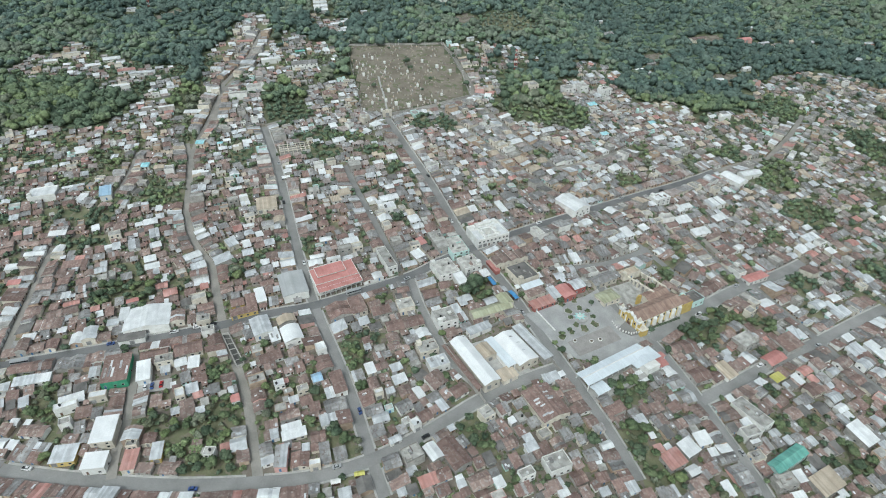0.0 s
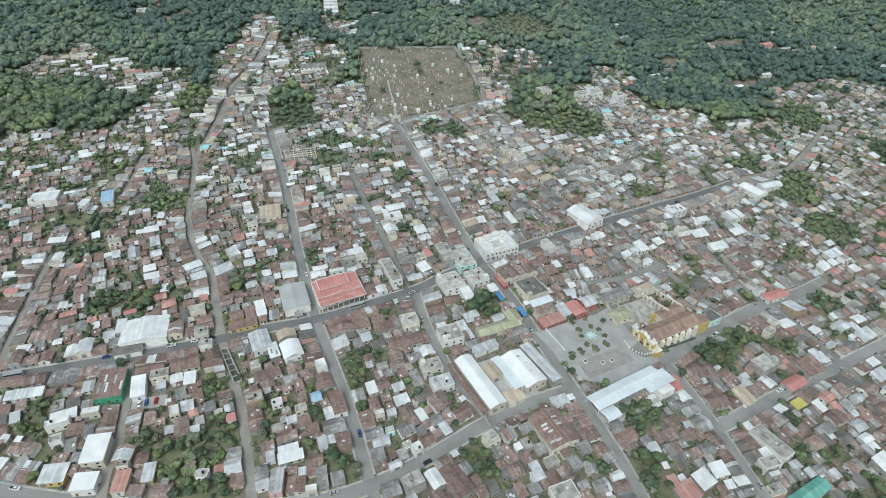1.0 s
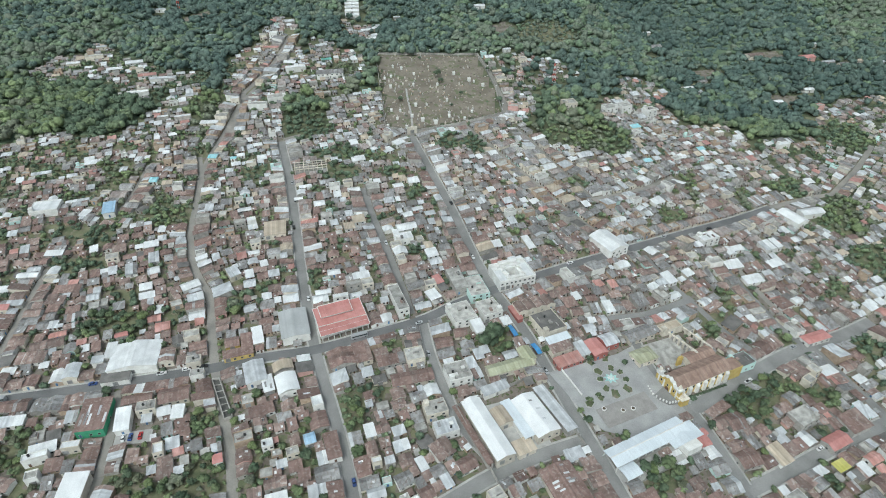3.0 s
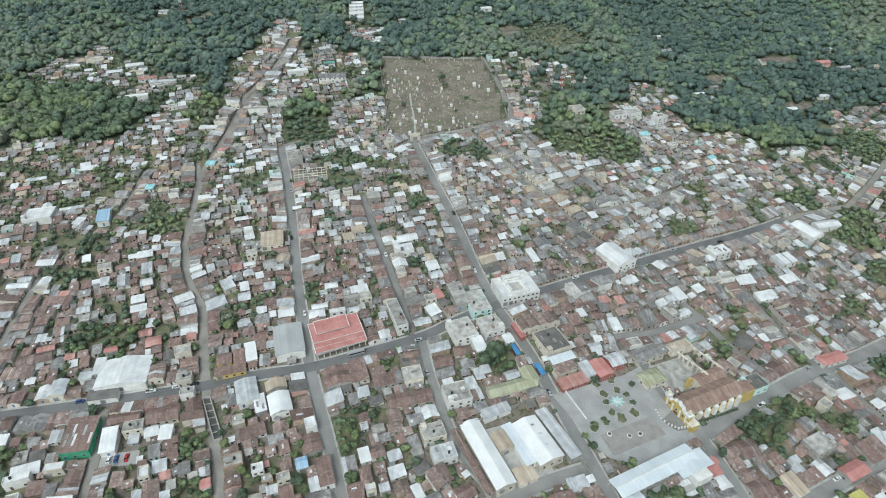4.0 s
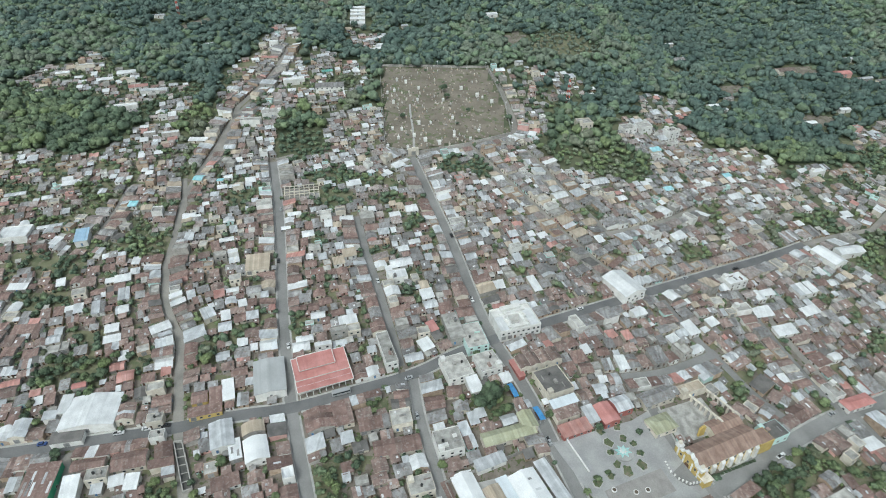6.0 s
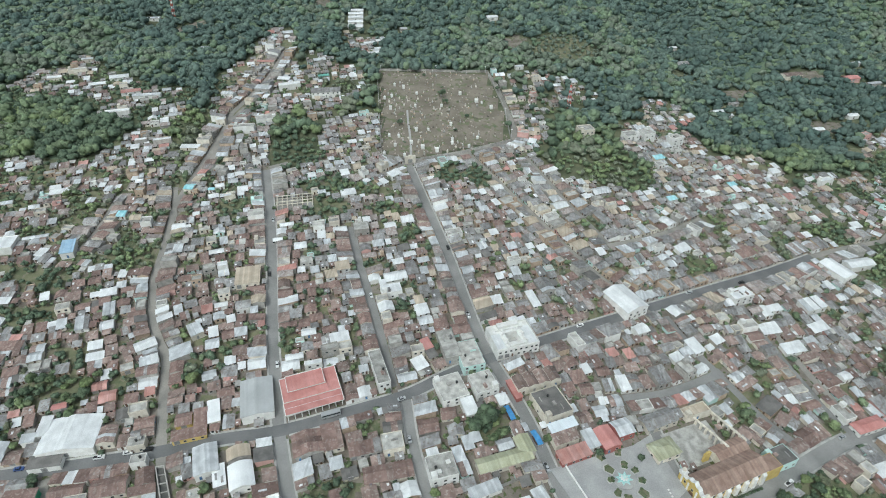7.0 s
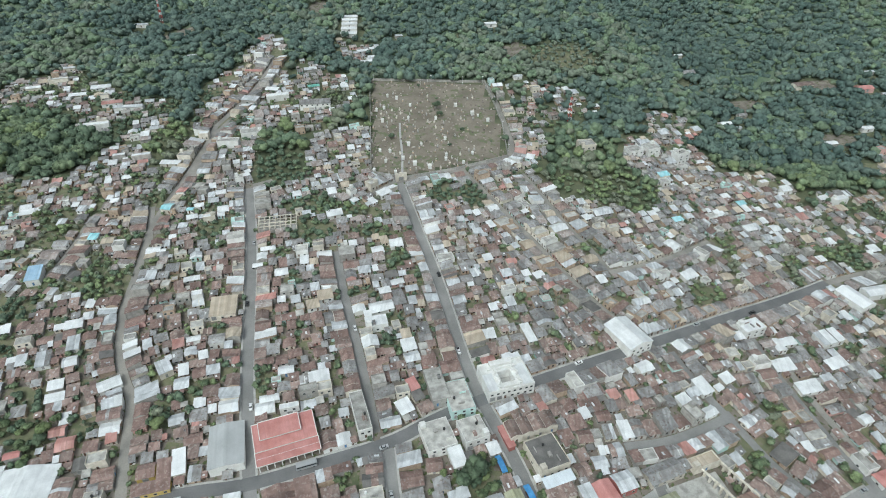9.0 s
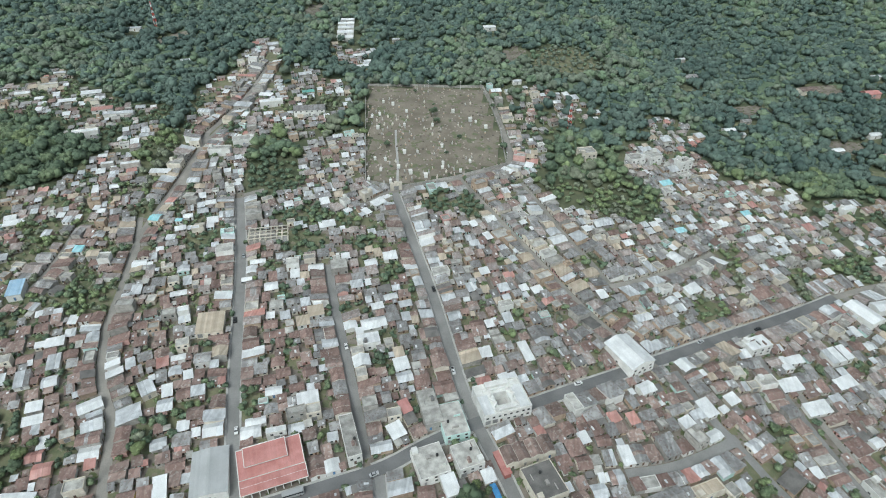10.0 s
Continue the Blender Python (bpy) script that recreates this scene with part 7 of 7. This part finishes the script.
def gather(name, rows, protos, mats_, label, count_of):
    """One body of many crowns, each with its own turn, size and tone."""
    vs, fs, ms, base = [], [], [], 0
    for x, y, r in rows:
        v, f = protos[wr.randint(len(protos))]
        a = wr.uniform(0, 6.28)
        c, s = math.cos(a), math.sin(a)
        rot = np.array([(c, s, 0), (-s, c, 0), (0, 0, 1)])
        f = f[: count_of(y)]
        vs.append((v @ rot) * (r, r, r * wr.uniform(0.8, 1.25)) + (x, y, ground(x, y) + r * wr.uniform(0.5, 0.95)))
        fs.append(f + base)
        # broad stands of paler and darker leaves
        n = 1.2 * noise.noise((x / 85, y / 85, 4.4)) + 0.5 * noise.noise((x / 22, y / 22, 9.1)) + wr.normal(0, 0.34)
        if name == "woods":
            # paler scrub slope; shade of the gully painted in as darker leaves
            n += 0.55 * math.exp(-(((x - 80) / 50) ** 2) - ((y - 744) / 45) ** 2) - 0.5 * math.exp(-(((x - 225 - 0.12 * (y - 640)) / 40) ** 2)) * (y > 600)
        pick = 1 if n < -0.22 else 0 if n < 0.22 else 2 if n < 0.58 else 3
        # nearer than about y 590 the less hazed leaves, beyond it the haze-tinted ones
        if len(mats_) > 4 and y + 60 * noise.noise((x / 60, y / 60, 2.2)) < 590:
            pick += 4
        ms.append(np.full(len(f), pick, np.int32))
        base += len(v)
    me = array_mesh(name, np.concatenate(vs), np.concatenate(fs), mats_[0])
    for m in mats_[1:]:
        me.materials.append(m)
    me.polygons.foreach_set("material_index", np.concatenate(ms))
    tagged(new(name, me), label, name.replace("_", " "), kind="stuff")


gather("garden_trees", far_trees, small_crowns, LEAF, "many small green trees in yards between the houses", lambda y: 240 if y < 360 else 150)

# ---- woods on the slopes ----
SCRUB = (80, 744, 42, 34)
CLEARINGS = GLADES[1:] + BARE + [(-157, 795, 13, 36), (-300, 580, 16, 8)] + [(x, y - 6, 10, 9) for x, y in FARMS]
protos = [clumps(46, 1.0, 0.2, 100 + i, 4 + i % 2, 0.8, (0.38, 0.58)) for i in range(14)]
rows = []
for y0 in np.arange(395, 1022, 6.5):
    for x0 in np.arange(-760, 820, 6.5):
        x, y = x0 + wr.uniform(-2.6, 2.6), y0 + wr.uniform(-2.6, 2.6)
        if abs(x - 10) > 90 + 0.78 * y or inside((x, y), TOWN) or inside((x, y), CEMETERY):
            continue
        thin = outskirts(x, y) and not inside((x, y), ABOVE)
        if wr.rand() < (0.45 if thin else 0.04) or any(((x - a) / rx) ** 2 + ((y - b) / ry) ** 2 < 1 for a, b, rx, ry in CLEARINGS):
            continue
        r = (wr.uniform(3.2, 5.4) if wr.rand() < 0.62 else wr.uniform(5.0, 7.8)) * (0.7 if thin else 1.0)
        if ((x - SCRUB[0]) / SCRUB[2]) ** 2 + ((y - SCRUB[1]) / SCRUB[3]) ** 2 < 1:
            # open scrub on the slope above the cemetery
            r *= 0.5
        if not clear(x, y, r * 0.4, r * 0.4, 0.0, 0.1) or street_gap(x, y)[0] < r * 0.35:
            continue
        rows.append((x, y, r))
gather("woods", rows, protos, HAZED_LEAF + LEAF, "dense green woodland covering the hillside above the town", lambda y: 200 if y < 540 else 122)

# low growth added under the slope trees; its pale colour lifts the shaded gaps
uv, uf, at = [], [], {}
for y in range(396, 1010, 7):
    for x in range(-770, 830, 7):
        if abs(x - 10) > 100 + 0.78 * y or any(((x + 3.5 - a) / (rx + 4)) ** 2 + ((y + 3.5 - b) / (ry + 4)) ** 2 < 1 for a, b, rx, ry in CLEARINGS + [SCRUB]):
            continue
        ring4 = [(x, y), (x + 7, y), (x + 7, y + 7), (x, y + 7)]
        if any(inside(c, z) for c in ring4 for z in (TOWN, WEST, EAST, NORTH, HILL, ABOVE, RIDGE, CEMETERY)) or street_gap(x + 3.5, y + 3.5)[0] < 5 or not clear(x + 3.5, y + 3.5, 5, 5, 0, 0):
            continue
        for c in ring4:
            if c not in at:
                at[c] = len(uv)
                uv.append((c[0] + wr.uniform(-2, 2), c[1] + wr.uniform(-2, 2), ground(*c) + wr.uniform(2.0, 4.4)))
        uf.append(tuple(at[c] for c in ring4))
touching = defaultdict(int)
for q in uf:
    for i in q:
        touching[i] += 1
uv = [v if touching[i] == 4 else (v[0], v[1], ground(v[0], v[1]) - 0.2) for i, v in enumerate(uv)]
bushes = mesh_ob("undergrowth", uv, uf, HAZED_LEAF[2])
bushes.data.polygons.foreach_set("use_smooth", [True] * len(uf))
tagged(bushes, "low green bushes added under the hillside trees, pale to lift dark gaps", "bushes", kind="stuff")


# ---- vehicles ----
def rounded(L, W, z0, z1, t, bev=0.12):
    c = [(-L / 2, -W / 2 + bev), (-L / 2 + bev, -W / 2), (L / 2 - bev, -W / 2), (L / 2, -W / 2 + bev), (L / 2, W / 2 - bev), (L / 2 - bev, W / 2), (-L / 2 + bev, W / 2), (-L / 2, W / 2 - bev)]
    v = [(x, y, z0) for x, y in c] + [(x * t, y * t, z1) for x, y in c]
    f = [tuple(range(7, -1, -1)), tuple(range(8, 16))] + [(i, (i + 1) % 8, 8 + (i + 1) % 8, 8 + i) for i in range(8)]
    return v, f


WHEEL = plain_mesh("wheel", ([(x, -0.1, z) for x, z in disc(0.32, 10)] + [(x, 0.1, z) for x, z in disc(0.32, 10)], [tuple(range(10)), tuple(range(19, 9, -1))] + [(i, (i + 1) % 10, 10 + (i + 1) % 10, 10 + i) for i in range(10)]), [TYRE])


def car(x, y, deg, paint, kind="car"):
    label = {"car": "parked car", "pickup": "parked pickup truck", "bus": "parked grey bus"}[kind]
    colour = ("white", "silver", "red", "blue", "black")[paint]
    ob = thing(kind, "%s %s beside the kerb" % (colour, label), kind, x, y, deg, "parked vehicles", ground(x, y) + 0.3)
    L, W, H = {"car": (4.3, 1.75, 0.75), "pickup": (5.0, 1.8, 0.8), "bus": (9.5, 2.4, 2.6)}[kind]
    mesh_ob("body", *rounded(L, W, 0.3, 0.3 + H, 0.97), PAINT[paint], ob)
    if kind == "bus":
        mesh_ob("window_band", *box(-L / 2 + 0.3, -W / 2 - 0.01, 1.6, L / 2 - 0.3, W / 2 + 0.01, 2.4), GLASS, ob)
    else:
        k = 0.2 if kind == "car" else -0.4
        v, f = rounded(2.3 if kind == "car" else 1.7, W * 0.92, 1.03, 1.55, 0.84)
        mesh_ob("cabin", [(p[0] - k, p[1], p[2]) for p in v], f, GLASS, ob)
        mesh_ob("roof", *box(-0.75 - k, -0.62, 1.55, 0.75 - k, 0.62, 1.6), PAINT[paint], ob)
        if kind == "pickup":
            mesh_ob("load_bed", *box(-L / 2 + 0.2, -0.7, 1.1, -0.5, 0.7, 1.13), TYRE, ob)
    for sx in (-1, 1):
        for sy in (-1, 1):
            w = new("wheel", WHEEL)
            w.parent = ob
            w.location = (sx * L * 0.32, sy * (W / 2 - 0.08), 0.3)


def park(n, t, side, paint, kind="car", swing=0):
    half, pts, *_ = STREETS[n]
    i = min(len(pts) - 2, int(t * len(pts)))
    (x0, y0), (x1, y1) = pts[i], pts[i + 1]
    a = math.atan2(y1 - y0, x1 - x0)
    w = 2.6 if kind == "bus" else 1.3
    car(x0 - math.sin(a) * side * (half - w), y0 + math.cos(a) * side * (half - w), math.degrees(a) + swing, paint, kind)


for n, t, side, paint, kind in ((5, 0.165, 1, 0, "pickup"), (5, 0.19, 1, 0, "car"), (5, 0.10, 1, 3, "car"), (5, 0.205, 1, 4, "car"), (5, 0.02, -1, 1, "bus"), (5, 0.36, 1, 1, "bus"), (5, 0.42, -1, 1, "car"), (5, 0.5, 1, 0, "car"),
                                (5, 0.55, -1, 1, "pickup"), (5, 0.63, 1, 0, "car"), (5, 0.7, -1, 0, "car"), (5, 0.78, 1, 1, "car"), (5, 0.86, -1, 4, "car"), (1, 0.2, 1, 1, "car"), (1, 0.35, -1, 4, "car"), (1, 0.55, 1, 0, "car"),
                                (1, 0.86, 1, 3, "car"), (3, 0.3, -1, 1, "car"), (4, 0.3, 1, 4, "car"), (4, 0.45, -1, 0, "pickup"), (4, 0.6, 1, 1, "car"), (4, 0.72, -1, 1, "pickup"), (6, 0.05, 1, 0, "pickup"), (6, 0.33, -1, 3, "car"),
                                (6, 0.55, 1, 1, "car"), (6, 0.7, -1, 4, "car"), (8, 0.3, 1, 0, "car"), (8, 0.6, -1, 1, "car"), (9, 0.3, -1, 0, "pickup"), (9, 0.6, 1, 1, "car"), (2, 0.5, 1, 0, "car"), (7, 0.75, 1, 1, "car")):
    park(n, t, side, paint, kind)

for d, paint in ((-4.5, 0), (-1.2, 3), (3.4, 2)):
    car(-153.9 + d * 0.97, 212.6 + d * 0.24, 104, paint)
